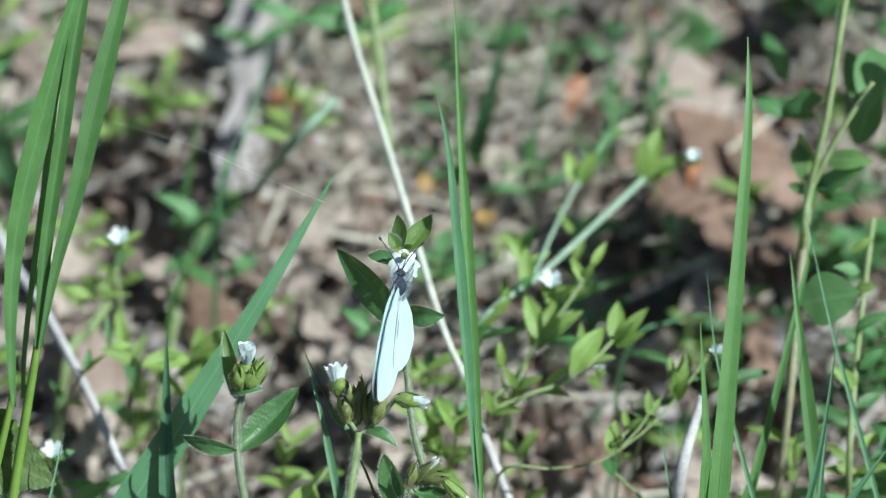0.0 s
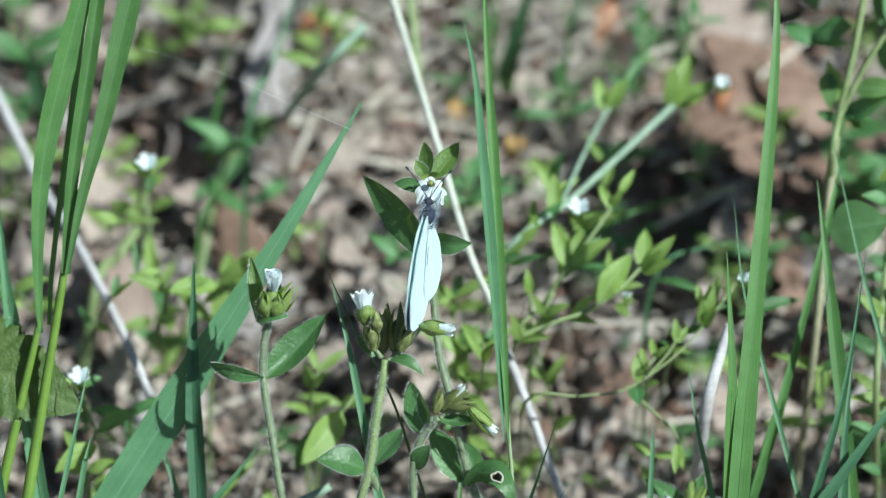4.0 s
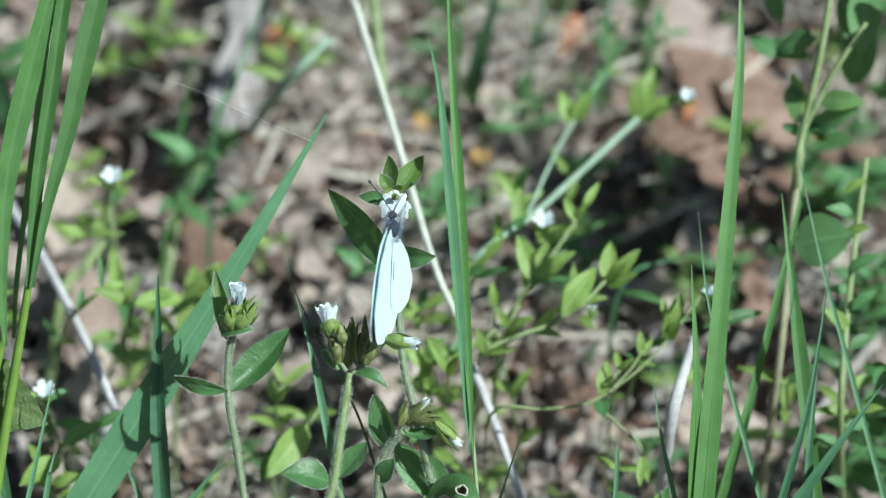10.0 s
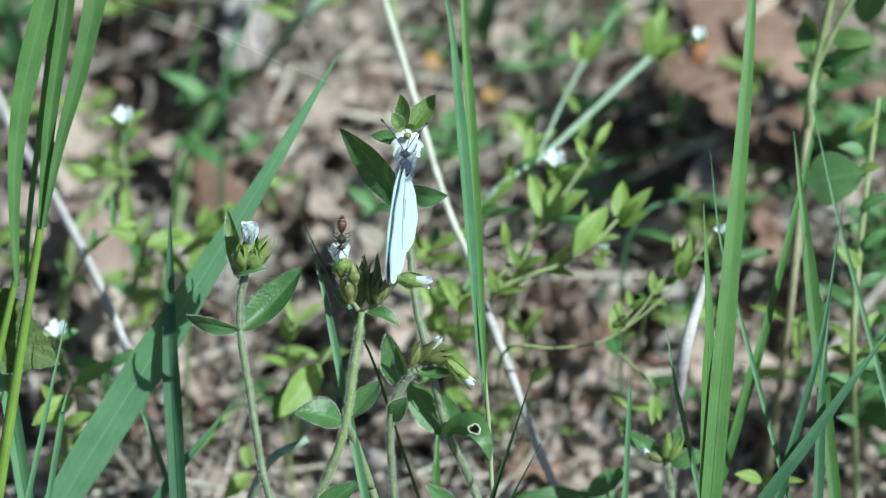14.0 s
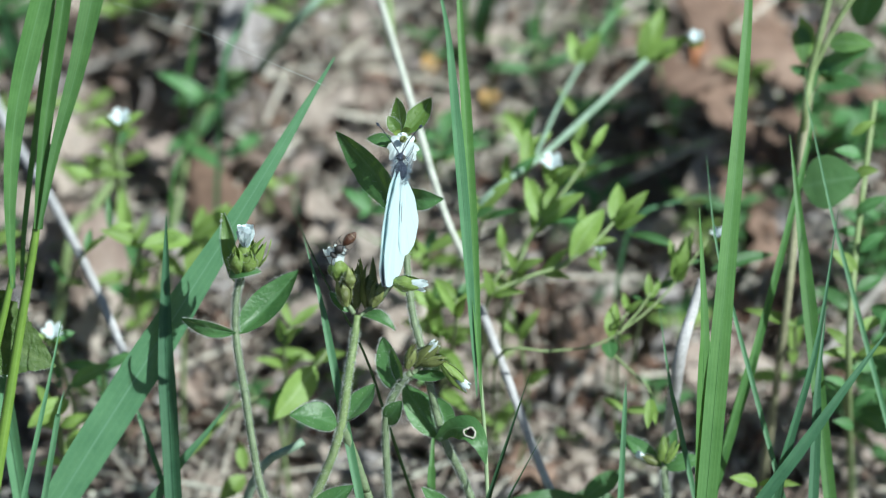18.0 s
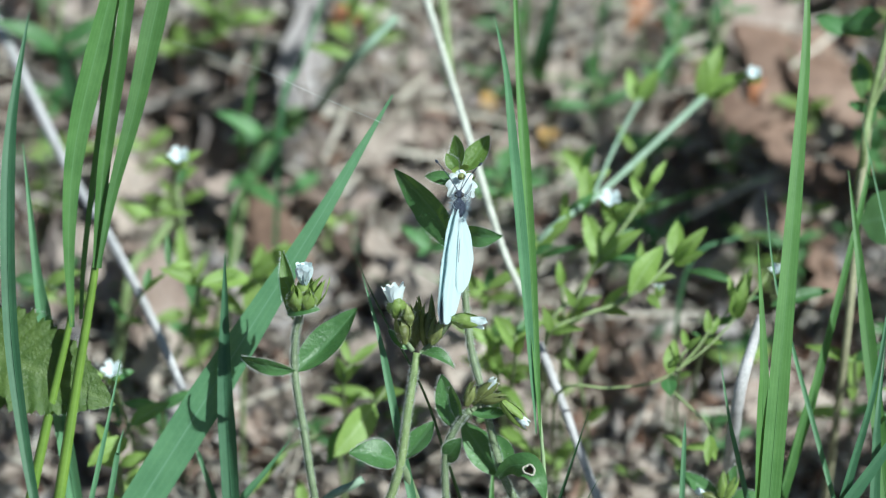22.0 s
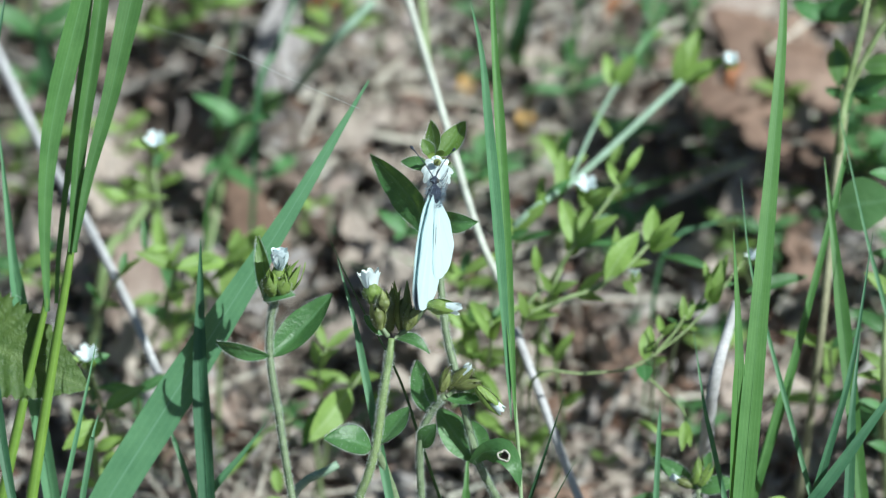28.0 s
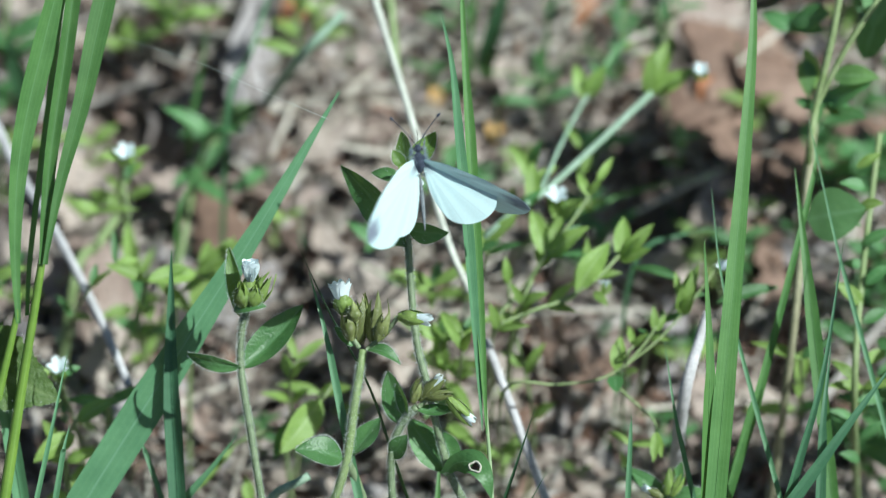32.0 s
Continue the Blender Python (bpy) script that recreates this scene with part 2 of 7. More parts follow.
def petal_material():
    m, tree, bsdf = nodes_of("white_petal")
    n = noise_node(tree, 900, 3)
    tree.links.new(ramp_node(tree, n.outputs["Fac"], [(0.3, (0.70, 0.79, 0.82)), (0.7, (0.84, 0.90, 0.92))]).outputs["Color"], bsdf.inputs["Base Color"])
    bsdf.inputs["Roughness"].default_value = 0.5
    tr = tree.nodes.new("ShaderNodeBsdfTranslucent")
    tr.inputs["Color"].default_value = (0.8, 0.85, 0.85, 1)
    mix = tree.nodes.new("ShaderNodeMixShader")
    mix.inputs["Fac"].default_value = 0.35
    tree.links.new(bsdf.outputs["BSDF"], mix.inputs[1])
    tree.links.new(tr.outputs["BSDF"], mix.inputs[2])
    tree.links.new(mix.outputs["Shader"], tree.nodes["Material Output"].inputs["Surface"])
    return m


def wing_material(name, base, tip):
    """Scaled wing: chalky colour, faint veins fanning from the root, grey apex where tip is given."""
    m, tree, bsdf = nodes_of(name)
    uv = tree.nodes.new("ShaderNodeUVMap")
    sep = tree.nodes.new("ShaderNodeSeparateXYZ")
    tree.links.new(uv.outputs["UV"], sep.inputs["Vector"])
    dust = noise_node(tree, 2600, 3)
    col = mixed(tree, 0.5, base, ramp_node(tree, dust.outputs["Fac"], [(0.3, tuple(c * 0.88 for c in base)), (0.7, base)]).outputs["Color"])
    k = tree.nodes.new("ShaderNodeMath")
    k.operation = "MULTIPLY"
    k.inputs[1].default_value = 6.2832 * 7
    tree.links.new(sep.outputs["X"], k.inputs[0])
    s = tree.nodes.new("ShaderNodeMath")
    s.operation = "SINE"
    tree.links.new(k.outputs[0], s.inputs[0])
    vein = ramp_node(tree, s.outputs[0], [(0.965, (0, 0, 0)), (1.0, (1, 1, 1))]).outputs["Color"]
    veined = mixed(tree, 0.22, col, tuple(c * 0.55 for c in base))
    col = mixed(tree, vein, col, veined)
    root = ramp_node(tree, sep.outputs["Y"], [(0.04, (1, 1, 1)), (0.2, (0, 0, 0))]).outputs["Color"]
    col = mixed(tree, root, col, (0.30, 0.35, 0.40))
    if tip:
        spot = tree.nodes.new("ShaderNodeVertexColor")
        spot.layer_name = "apex"
        col = mixed(tree, spot.outputs["Color"], col, tip)
    tree.links.new(col, bsdf.inputs["Base Color"])
    bsdf.inputs["Roughness"].default_value = 0.6
    bump_node(tree, bsdf, dust.outputs["Fac"], 0.2, 0.0001)
    tr = tree.nodes.new("ShaderNodeBsdfTranslucent")
    tree.links.new(col, tr.inputs["Color"])
    mix = tree.nodes.new("ShaderNodeMixShader")
    mix.inputs["Fac"].default_value = 0.3
    tree.links.new(bsdf.outputs["BSDF"], mix.inputs[1])
    tree.links.new(tr.outputs["BSDF"], mix.inputs[2])
    tree.links.new(mix.outputs["Shader"], tree.nodes["Material Output"].inputs["Surface"])
    return m


PETAL = petal_material()
WING_UPPER = wing_material("wing_upper", (0.60, 0.75, 0.77), (0.20, 0.23, 0.29))
WING_UNDER = wing_material("wing_under", (0.63, 0.77, 0.80), None)
FUZZ = dull("grey_fuzz", [(0.32, (0.08, 0.10, 0.14)), (0.5, (0.28, 0.36, 0.44)), (0.7, (0.60, 0.70, 0.78))], 1800, 0.9, 0.6)
THORAX = dull("slate_thorax", [(0.3, (0.02, 0.025, 0.045)), (0.7, (0.09, 0.11, 0.16))], 1800, 0.85, 0.5)
ABDOMEN = dull("grey_abdomen", [(0.3, (0.10, 0.115, 0.135)), (0.7, (0.32, 0.35, 0.37))], 1200, 0.8, 0.4)
DARK = dull("dark_chitin", [(0.3, (0.012, 0.011, 0.012)), (0.7, (0.05, 0.045, 0.045))], 1500, 0.35, 0.3, spec=0.5)
BROWN = dull("brown_chitin", [(0.3, (0.035, 0.014, 0.008)), (0.7, (0.12, 0.045, 0.02))], 1500, 0.35, 0.3, spec=0.5)
AMBER = dull("pale_band", [(0.3, (0.30, 0.22, 0.14)), (0.7, (0.55, 0.46, 0.36))], 1500, 0.4, 0.2)
GAUZE, gauze_tree, gauze_gloss = nodes_of("insect_wing")
gauze_gloss.inputs["Base Color"].default_value, gauze_gloss.inputs["Roughness"].default_value = (0.22, 0.17, 0.14, 1), 0.2
gauze_clear = gauze_tree.nodes.new("ShaderNodeBsdfTransparent")
gauze_mix = gauze_tree.nodes.new("ShaderNodeMixShader")
gauze_tree.links.new(ramp_node(gauze_tree, noise_node(gauze_tree, 900, 2).outputs["Fac"], [(0.4, (0.88, 0.88, 0.88)), (0.6, (0.62, 0.62, 0.62))]).outputs["Color"], gauze_mix.inputs["Fac"])
gauze_tree.links.new(gauze_gloss.outputs["BSDF"], gauze_mix.inputs[1])
gauze_tree.links.new(gauze_clear.outputs["BSDF"], gauze_mix.inputs[2])
gauze_tree.links.new(gauze_mix.outputs["Shader"], gauze_tree.nodes["Material Output"].inputs["Surface"])


# ---- mesh helpers ----
def V(p):
    return Vector(p)


def part(name, bm, material, parent=None, label="", smooth=True, local=False):
    """One mesh object under a thing or a part; its points are in the world, or in its thing's space if local."""
    me = bpy.data.meshes.new(name)
    if parent is not None and not local:
        base = parent.location + (parent.parent.location if parent.parent is not None else Vector())
        bmesh.ops.translate(bm, verts=bm.verts, vec=-base)
    if smooth:
        for f in bm.faces:
            f.smooth = True
    bm.to_mesh(me)
    bm.free()
    for m in (material if isinstance(material, (list, tuple)) else (material,)):
        me.materials.append(m)
    ob = new(name, me)
    if parent is not None:
        ob.parent = parent
    if label:
        tagged(ob, label)
    return ob


def thing(name, at, label, category, group="", kind=""):
    ob = new(name)
    ob.empty_display_size = 0.01
    ob.location = rooted(at)
    return tagged(ob, label, category, group, kind)


def spline(points, n):
    """Points evenly along a Catmull-Rom curve through the given ones."""
    pts = [V(p) for p in points]
    if len(pts) == 2:
        return [pts[0].lerp(pts[1], i / n) for i in range(n + 1)]
    ext = [pts[0] * 2 - pts[1], *pts, pts[-1] * 2 - pts[-2]]
    out = []
    for i in range(n + 1):
        u = i / n * (len(pts) - 1)
        k = min(int(u), len(pts) - 2)
        f = u - k
        a, b, c, d = ext[k:k + 4]
        out.append(0.5 * ((2 * b) + (c - a) * f + (2 * a - 5 * b + 4 * c - d) * f * f + (3 * b - a - 3 * c + d) * f ** 3))
    return out


def grid(bm, rows, uvs=None, slot=0):
    """Faces between rows of points; uv across and along."""
    uv = bm.loops.layers.uv.verify()
    made = [[bm.verts.new(p) for p in r] for r in rows]
    n, w = len(rows) - 1, len(rows[0]) - 1
    for i in range(n):
        for j in range(w):
            f = bm.faces.new((made[i][j], made[i][j + 1], made[i + 1][j + 1], made[i + 1][j]))
            f.material_index = slot
            for lp, (a, b) in zip(f.loops, ((i, j), (i, j + 1), (i + 1, j + 1), (i + 1, j))):
                lp[uv].uv = (b / w, a / n)
    return made


def tube(bm, points, r0, r1=None, sides=7, n=None):
    r1 = r0 if r1 is None else r1
    pts = spline(points, n or max(6, 5 * (len(points) - 1)))
    rows = []
    for i, p in enumerate(pts):
        d = (pts[min(i + 1, len(pts) - 1)] - pts[max(i - 1, 0)]).normalized()
        x = d.cross(TOWARD).normalized()
        y = d.cross(x)
        r = r0 + (r1 - r0) * i / (len(pts) - 1)
        rows.append([p + (x * math.cos(k / sides * 6.2832) + y * math.sin(k / sides * 6.2832)) * r for k in range(sides + 1)])
    made = grid(bm, rows)
    for ring in (made[0], made[-1]):
        bm.faces.new(ring[:-1])
    return pts


def blade_mesh(points, width, face=None, crease=0.35, n=18, base_width=0.75, twist=0.0, tip=0.45, ripple=0.0, ramp=3.0):
    """A grass blade: a creased ribbon that narrows to its tip."""
    bm = bmesh.new()
    pts = spline(points, n)
    face = V(face if face else TOWARD)
    rows = []
    for i, p in enumerate(pts):
        u = i / n
        d = (pts[min(i + 1, n)] - pts[max(i - 1, 0)]).normalized()
        side = d.cross(face).normalized()
        nor = side.cross(d)
        a = twist * (u - 0.5)
        side, nor = side * math.cos(a) + nor * math.sin(a), nor * math.cos(a) - side * math.sin(a)
        w = width / 2 * (base_width + (1 - base_width) * min(1, u * ramp)) * min(1.0, max(0.02, (1 - u) / tip)) ** 0.8
        rows.append([p + side * (s * w) + nor * ((abs(s) - 0.4) * crease * w + ripple * w * math.sin(u * 17 + s * 2)) for s in (-1, -0.55, -0.12, 0.12, 0.55, 1)])
    grid(bm, rows)
    return bm


def leaf_mesh(base, tip, width, face=None, bend=0.0, fold=0.25, n=9, shape=0.85, wave=0.0, hole=None, bm=None, ragged=0.0, cols=5):
    """A pointed oval leaf from base to tip, folded along its midrib and arched."""
    bm = bm or bmesh.new()
    b, t = V(base), V(tip)
    ax = t - b
    face = V(face if face else (TOWARD * 0.7 + Vector((0, 0, 0.5))))
    side = ax.cross(face).normalized()
    nor = side.cross(ax).normalized()
    rows = []
    ln = ax.length
    for i in range(n + 1):
        u = i / n
        w = width / 2 * max(0.03, math.sin(math.pi * min(1, u ** shape)) ** 0.8) if 0 < i < n else width * 0.02
        c = b + ax * u + nor * (bend * ln * 4 * u * (1 - u))
        row = []
        for k in range(cols):
            s = 2 * k / (cols - 1) - 1
            rag = 1 + ragged * noise.noise(c * 190 + side * s * 0.7 + Vector((0, 0, 40 * ln)))
            row.append(c + side * (s * w * rag) + nor * (abs(s) * w * fold + wave * ln * noise.noise(c * 300 + side * s * 3)))
        rows.append(row)
    made = grid(bm, rows)
    if hole is not None:
        i, j = hole
        gone = [f for f in made[i][j].link_faces]
        bmesh.ops.delete(bm, geom=gone, context="FACES")
    return bm


def hairs(points, radius, count, length, rng):
    """Short white hairs standing off a stem or a leaf's rim."""
    bm = bmesh.new()
    pts = spline(points, 24)
    for _ in range(count):
        u = rng.random() * 23
        k = int(u)
        p = pts[k].lerp(pts[k + 1], u - k)
        d = (pts[k + 1] - pts[k]).normalized()
        x = d.cross(TOWARD).normalized()
        y = d.cross(x)
        a = rng.random() * 6.2832
        out = x * math.cos(a) + y * math.sin(a)
        q = p + out * radius * 0.9
        e = q + (out + d * rng.uniform(-0.5, 0.2)) * length * rng.uniform(0.6, 1.2)
        sd = out.cross(d) * 0.000032
        bm.faces.new([bm.verts.new(v) for v in (q - sd, q + sd, e)])
        sd = d * 0.000032
        bm.faces.new([bm.verts.new(v) for v in (q - sd, q + sd, e)])
    return bm


def rim_hairs(base, tip, width, count, length, rng, face=None, bend=0.0, fold=0.25):
    """Fine hairs on a leaf bent and folded as leaf_mesh does it, most of them along its rim."""
    bm = bmesh.new()
    b, t = V(base), V(tip)
    ax = t - b
    face = V(face if face else (TOWARD * 0.7 + Vector((0, 0, 0.5))))
    side = ax.cross(face).normalized()
    nor = side.cross(ax).normalized()
    for _ in range(count):
        u, s = rng.uniform(0.03, 0.99), rng.choice((-1, 1, -1, 1, rng.uniform(-1, 1)))
        w = width / 2 * max(0.03, math.sin(math.pi * u ** 0.85)) ** 0.8
        p = b + ax * u + side * s * w + nor * (abs(s) * w * fold + bend * ax.length * 4 * u * (1 - u))
        e = p + (side * s + nor * rng.uniform(0.2, 1.0) + ax.normalized() * rng.uniform(0, 0.7)).normalized() * length * rng.uniform(0.5, 1.2)
        for sd in (ax.normalized() * 0.000022, nor * 0.000022):
            bm.faces.new([bm.verts.new(v) for v in (p - sd, p + sd, e)])
    return bm


def egg_hairs(at, direction, length, radius, count, reach, rng):
    """Fine hairs standing off an egg-shaped bud."""
    bm = bmesh.new()
    x, y, z = basis(direction)
    for _ in range(count):
        u, a = rng.uniform(0.05, 0.95), rng.uniform(0, 6.2832)
        out = x * math.cos(a) + y * math.sin(a)
        p = V(at) + z * (u * length) + out * radius * math.sin(math.pi * u) ** 0.7
        e = p + (out + z * rng.uniform(0.0, 0.8)).normalized() * reach * rng.uniform(0.5, 1.2)
        for sd in (z * 0.00002, out.cross(z) * 0.00002):
            bm.faces.new([bm.verts.new(v) for v in (p - sd, p + sd, e)])
    return bm


def basis(direction, hint=None):
    z = V(direction).normalized()
    x = z.cross(V(hint) if hint else Vector((0.13, 0.31, 0.94))).normalized()
    return x, z.cross(x), z


def ovoid(bm, at, direction, length, radius, sides=10, rings=8, ridges=0, pinch=1.0, slot=0):
    """A closed egg from its base at `at` along direction."""
    x, y, z = basis(direction)
    rows = []
    for i in range(rings + 1):
        u = i / rings
        r = radius * max(0.02, math.sin(math.pi * u ** pinch)) ** 0.7
        row = []
        for k in range(sides + 1):
            a = k / sides * 6.2832
            rr = r * (1 + (0.12 * math.cos(a * ridges) if ridges else 0))
            row.append(V(at) + z * (u * length) + (x * math.cos(a) + y * math.sin(a)) * rr)
        rows.append(row)
    grid(bm, rows, slot=slot)
    return bm


def sepals(bm, at, direction, length, spread, width, count=5, turn=0.0, cup=0.25):
    x, y, z = basis(direction)
    for k in range(count):
        a = turn + k / count * 6.2832
        out = x * math.cos(a) + y * math.sin(a)
        b = V(at) + out * length * 0.06
        t = V(at) + z * length * math.cos(spread) + out * length * math.sin(spread)
        leaf_mesh(b, t, width, face=(out * math.cos(spread) - z * math.sin(spread)) * -1, bend=-cup, fold=0.3, n=6, bm=bm)
    return bm


def petal_lobe(bm, base, tip, width, face, bend=0.05, n=7, cols=5):
    """A blunt, rounded petal lobe, narrow at its foot."""
    b, ax = V(base), V(tip) - V(base)
    side = ax.cross(V(face)).normalized()
    nor = side.cross(ax).normalized()
    rows = []
    for i in range(n + 1):
        u = i / n
        half = width / 2 * min(1.0, 0.35 + 1.3 * u) * (1.0 if u < 0.6 else math.sqrt(max(0.03, 1 - ((u - 0.6) / 0.42) ** 2)))
        rows.append([b + ax * u + side * (q * half) + nor * (bend * ax.length * 4 * u * (1 - u) + 0.18 * half * q * q) for q in [2 * k / (cols - 1) - 1 for k in range(cols)]])
    grid(bm, rows)


def petals(bm, at, direction, length, spread, width, count=5, turn=0.3, ring=0.0):
    """Notched petals: each one two lobes; they stand on a ring of that radius."""
    x, y, z = basis(direction)
    for k in range(count):
        a = turn + k / count * 6.2832
        for lobe in (-0.16, 0.16):
            out = x * math.cos(a + lobe) + y * math.sin(a + lobe)
            b = V(at) + out * ring
            t = b + z * length * math.cos(spread) * (1 + 0.12 * math.sin(k * 2.1 + lobe * 9)) + out * length * math.sin(spread)
            petal_lobe(bm, b, t, width * 0.72, z if spread > 0.6 else -out)
    return bm


def bud(parent, at, direction, length, radius, white=True, turn=0.0, fresh=False, peep=0.66, flare=0.10):
    """A chickweed bud: slim core, five pointed sepals, petals peeping out."""
    green = CALYX_FRESH if fresh else CALYX
    bm = ovoid(bmesh.new(), at, direction, length * 0.74, radius * 0.82, ridges=5, pinch=1.2)
    calyx = part("flower_bud", bm, green, parent, "yellowish green hairy bud")
    x, y, z = basis(direction)
    for k in range(5):
        a = turn + k / 5 * 6.2832
        out = x * math.cos(a) + y * math.sin(a)
        lean = 0.09 + 0.12 * math.sin(k * 2.3 + turn * 5)
        b = V(at) + out * radius * 0.35
        t = V(at) + z * length * (0.94 + 0.13 * math.sin(k * 1.7 + turn * 3)) + out * length * math.sin(lean)
        part("sepal", leaf_mesh(b, t, radius * 1.05, face=-out, bend=-0.13, fold=0.35, n=8, shape=0.7, wave=0.03), green, calyx, "pointed hairy sepal")
    part("bud_hairs", egg_hairs(at, direction, length * 0.85, radius * 0.92, 170, 0.0006, rng), HAIR, calyx, "fine white hairs")
    if white:
        tip = V(at) + z * length * 0.42
        p = petals(bmesh.new(), tip, direction, length * peep, flare, radius * 1.0, count=7, ring=radius * 0.50)
        part("petals", p, PETAL, calyx, "white notched petals still closed")
    return calyx


def to_ground(p, dx=0.0, dy=0.0):
    return Vector((p[0] + dx, p[1] + dy, ground_height(p[0] + dx, p[1] + dy) - 0.004))


# x, y, radius, depth; several pits are added only to make shaded patches
HOLLOWS = ((-0.0707, 0.1446, 0.0155, 0.0270), (-0.0590, 0.1391, 0.0080, 0.0130), (0.0521, 0.1227, 0.0120, 0.0190), (0.0440, 0.1275, 0.0060, 0.0060), (-0.0293, 0.0785, 0.0068, 0.0120), (-0.0494, 0.1354, 0.0074, 0.0153), (0.0483, 0.0942, 0.0105, 0.0170), (0.0760, 0.1820, 0.0147, 0.0204), (0.0339, 0.1818, 0.0115, 0.0170), (-0.0960, 0.1250, 0.0095, 0.0153), (0.0662, 0.1019, 0.0084, 0.0136), (0.0216, 0.0788, 0.0074, 0.0119), (0.0455, 0.0765, 0.0110, 0.0130), (0.0623, 0.0849, 0.0080, 0.0110), (-0.0947, 0.0395, 0.0110, 0.0140), (-0.0921, 0.0664, 0.0090, 0.0120), (0.0811, 0.0837, 0.0100, 0.0130), (-0.1014, 0.1213, 0.0110, 0.0180), (-0.1032, 0.1435, 0.0090, 0.0140))


def run_down(low, above):
    """Where a stem that comes down through these two points enters the soil."""
    low, d = V(low), V(low) - V(above)
    d = d.normalized() if d.z < -0.3 * d.length else Vector((d.x, d.y - 0.3, -1)).normalized()
    p = low.copy()
    for _ in range(60):
        if p.z <= ground_height(p.x, p.y) - 0.004:
            break
        p = p + d * 0.0015
    return p


def ground_height(x, y):
    """Uneven woodland soil on a bank that rises behind the flowers, with some hollows."""
    near = max(0.0, 1 - max(abs(x), abs(y - 0.2)) / 0.9)
    z = max(-0.033, min(0.054, -0.0246 + 0.4726 * (y - 0.0446)))
    z += near * (0.008 * noise.noise(Vector((x * 16, y * 16, 0.3))) + 0.005 * noise.noise(Vector((x * 45, y * 45, 1.7))))
    for hx, hy, radius, deep in HOLLOWS:
        d = math.hypot(x - hx, y - hy) / radius
        if d < 2:
            z -= deep * math.exp(-d ** 3)
    return z


def in_hollow(x, y, reach=1.0):
    return any(math.hypot(x - hx, y - hy) < radius * reach for hx, hy, radius, _ in HOLLOWS)


BANK = Matrix.Rotation(0.44, 4, "X")


def rooted(p):
    """A foot given at height zero, set into the soil."""
    p = Vector(p)
    return Vector((p.x, p.y, ground_height(p.x, p.y) - 0.001)) if abs(p.z) < 1e-5 else p


rng = random.Random(7)


# ---- ground ----
def build_ground():
    ticks = [-300, -40, -6, -2.5, -1.5, -1.0, -0.7] + [-0.5 + 0.00625 * i for i in range(161)] + [0.7, 1.0, 1.5, 2.5, 6, 40, 300]
    bm = bmesh.new()
    rows = [[Vector((x, y + 0.2, ground_height(x, y + 0.2))) for x in ticks] for y in ticks]
    grid(bm, rows)
    tagged(part("ground", bm, SOIL), "dark brown woodland soil under leaf litter", "ground", kind="structure")


build_ground()

# ---- mouse-ear chickweed in front ----
def chickweed_leaf(plant, base, tip, width, face=None, bend=0.06, fold=0.3, hair=70, hole=None, material=None, cols=7, n=12):
    lf = part("leaf", leaf_mesh(base, tip, width, face, bend, fold, n=n, wave=0.035, hole=hole, cols=cols), material or CHICKWEED, plant)
    if hair:
        part("leaf_hairs", rim_hairs(base, tip, width, hair * 6 + 90, 0.0006, rng, face, bend, fold), HAIR, lf, "fine white hairs along the leaf rim")
    return lf


def eaten_leaf(plant, points, width):
    """A drooping leaf with a hole eaten through it, pale round the bite."""
    bm = blade_mesh(points, width, face=(0.25, -0.75, 0.6), crease=0.12, n=18, base_width=0.25, tip=0.5, ramp=2.2)
    line = spline(points, 18)
    way = (line[11] - line[9]).normalized()
    side = way.cross(Vector((0.25, -0.75, 0.6))).normalized()
    at = line[10] + side * width * 0.08
    gone = [f for f in bm.faces if (f.calc_center_median() - at).length < 0.0011]
    bmesh.ops.delete(bm, geom=gone, context="FACES")
    lf = part("leaf", bm, CHICKWEED, plant, "drooping leaf with an eaten hole")
    rim = bmesh.new()
    ring = [at + (way * math.cos(a) * 1.15 + side * math.sin(a) * 0.85) * 0.00122 * (1 + 0.10 * math.sin(3 * a + 1) + 0.06 * math.sin(5 * a)) + TOWARD * 0.0002 for a in [k / 16 * 6.2832 for k in range(17)]]
    tube(rim, ring, 0.00024, 0.00024, 6, n=48)
    part("bitten_rim", rim, STRAW, lf, "pale dried rim of the hole")


def chickweed_stem(plant, points, r0, r1, hair=260, material=None):
    bm = bmesh.new()
    tube(bm, points, r0, r1, 9)
    st = part("stem", bm, material or STEM, plant, "round hairy green stem")
    part("stem_hairs", hairs(points, (r0 + r1) / 2, hair * 13, 0.0006, rng), HAIR, st, "fine white hairs standing off the stem")
    return st


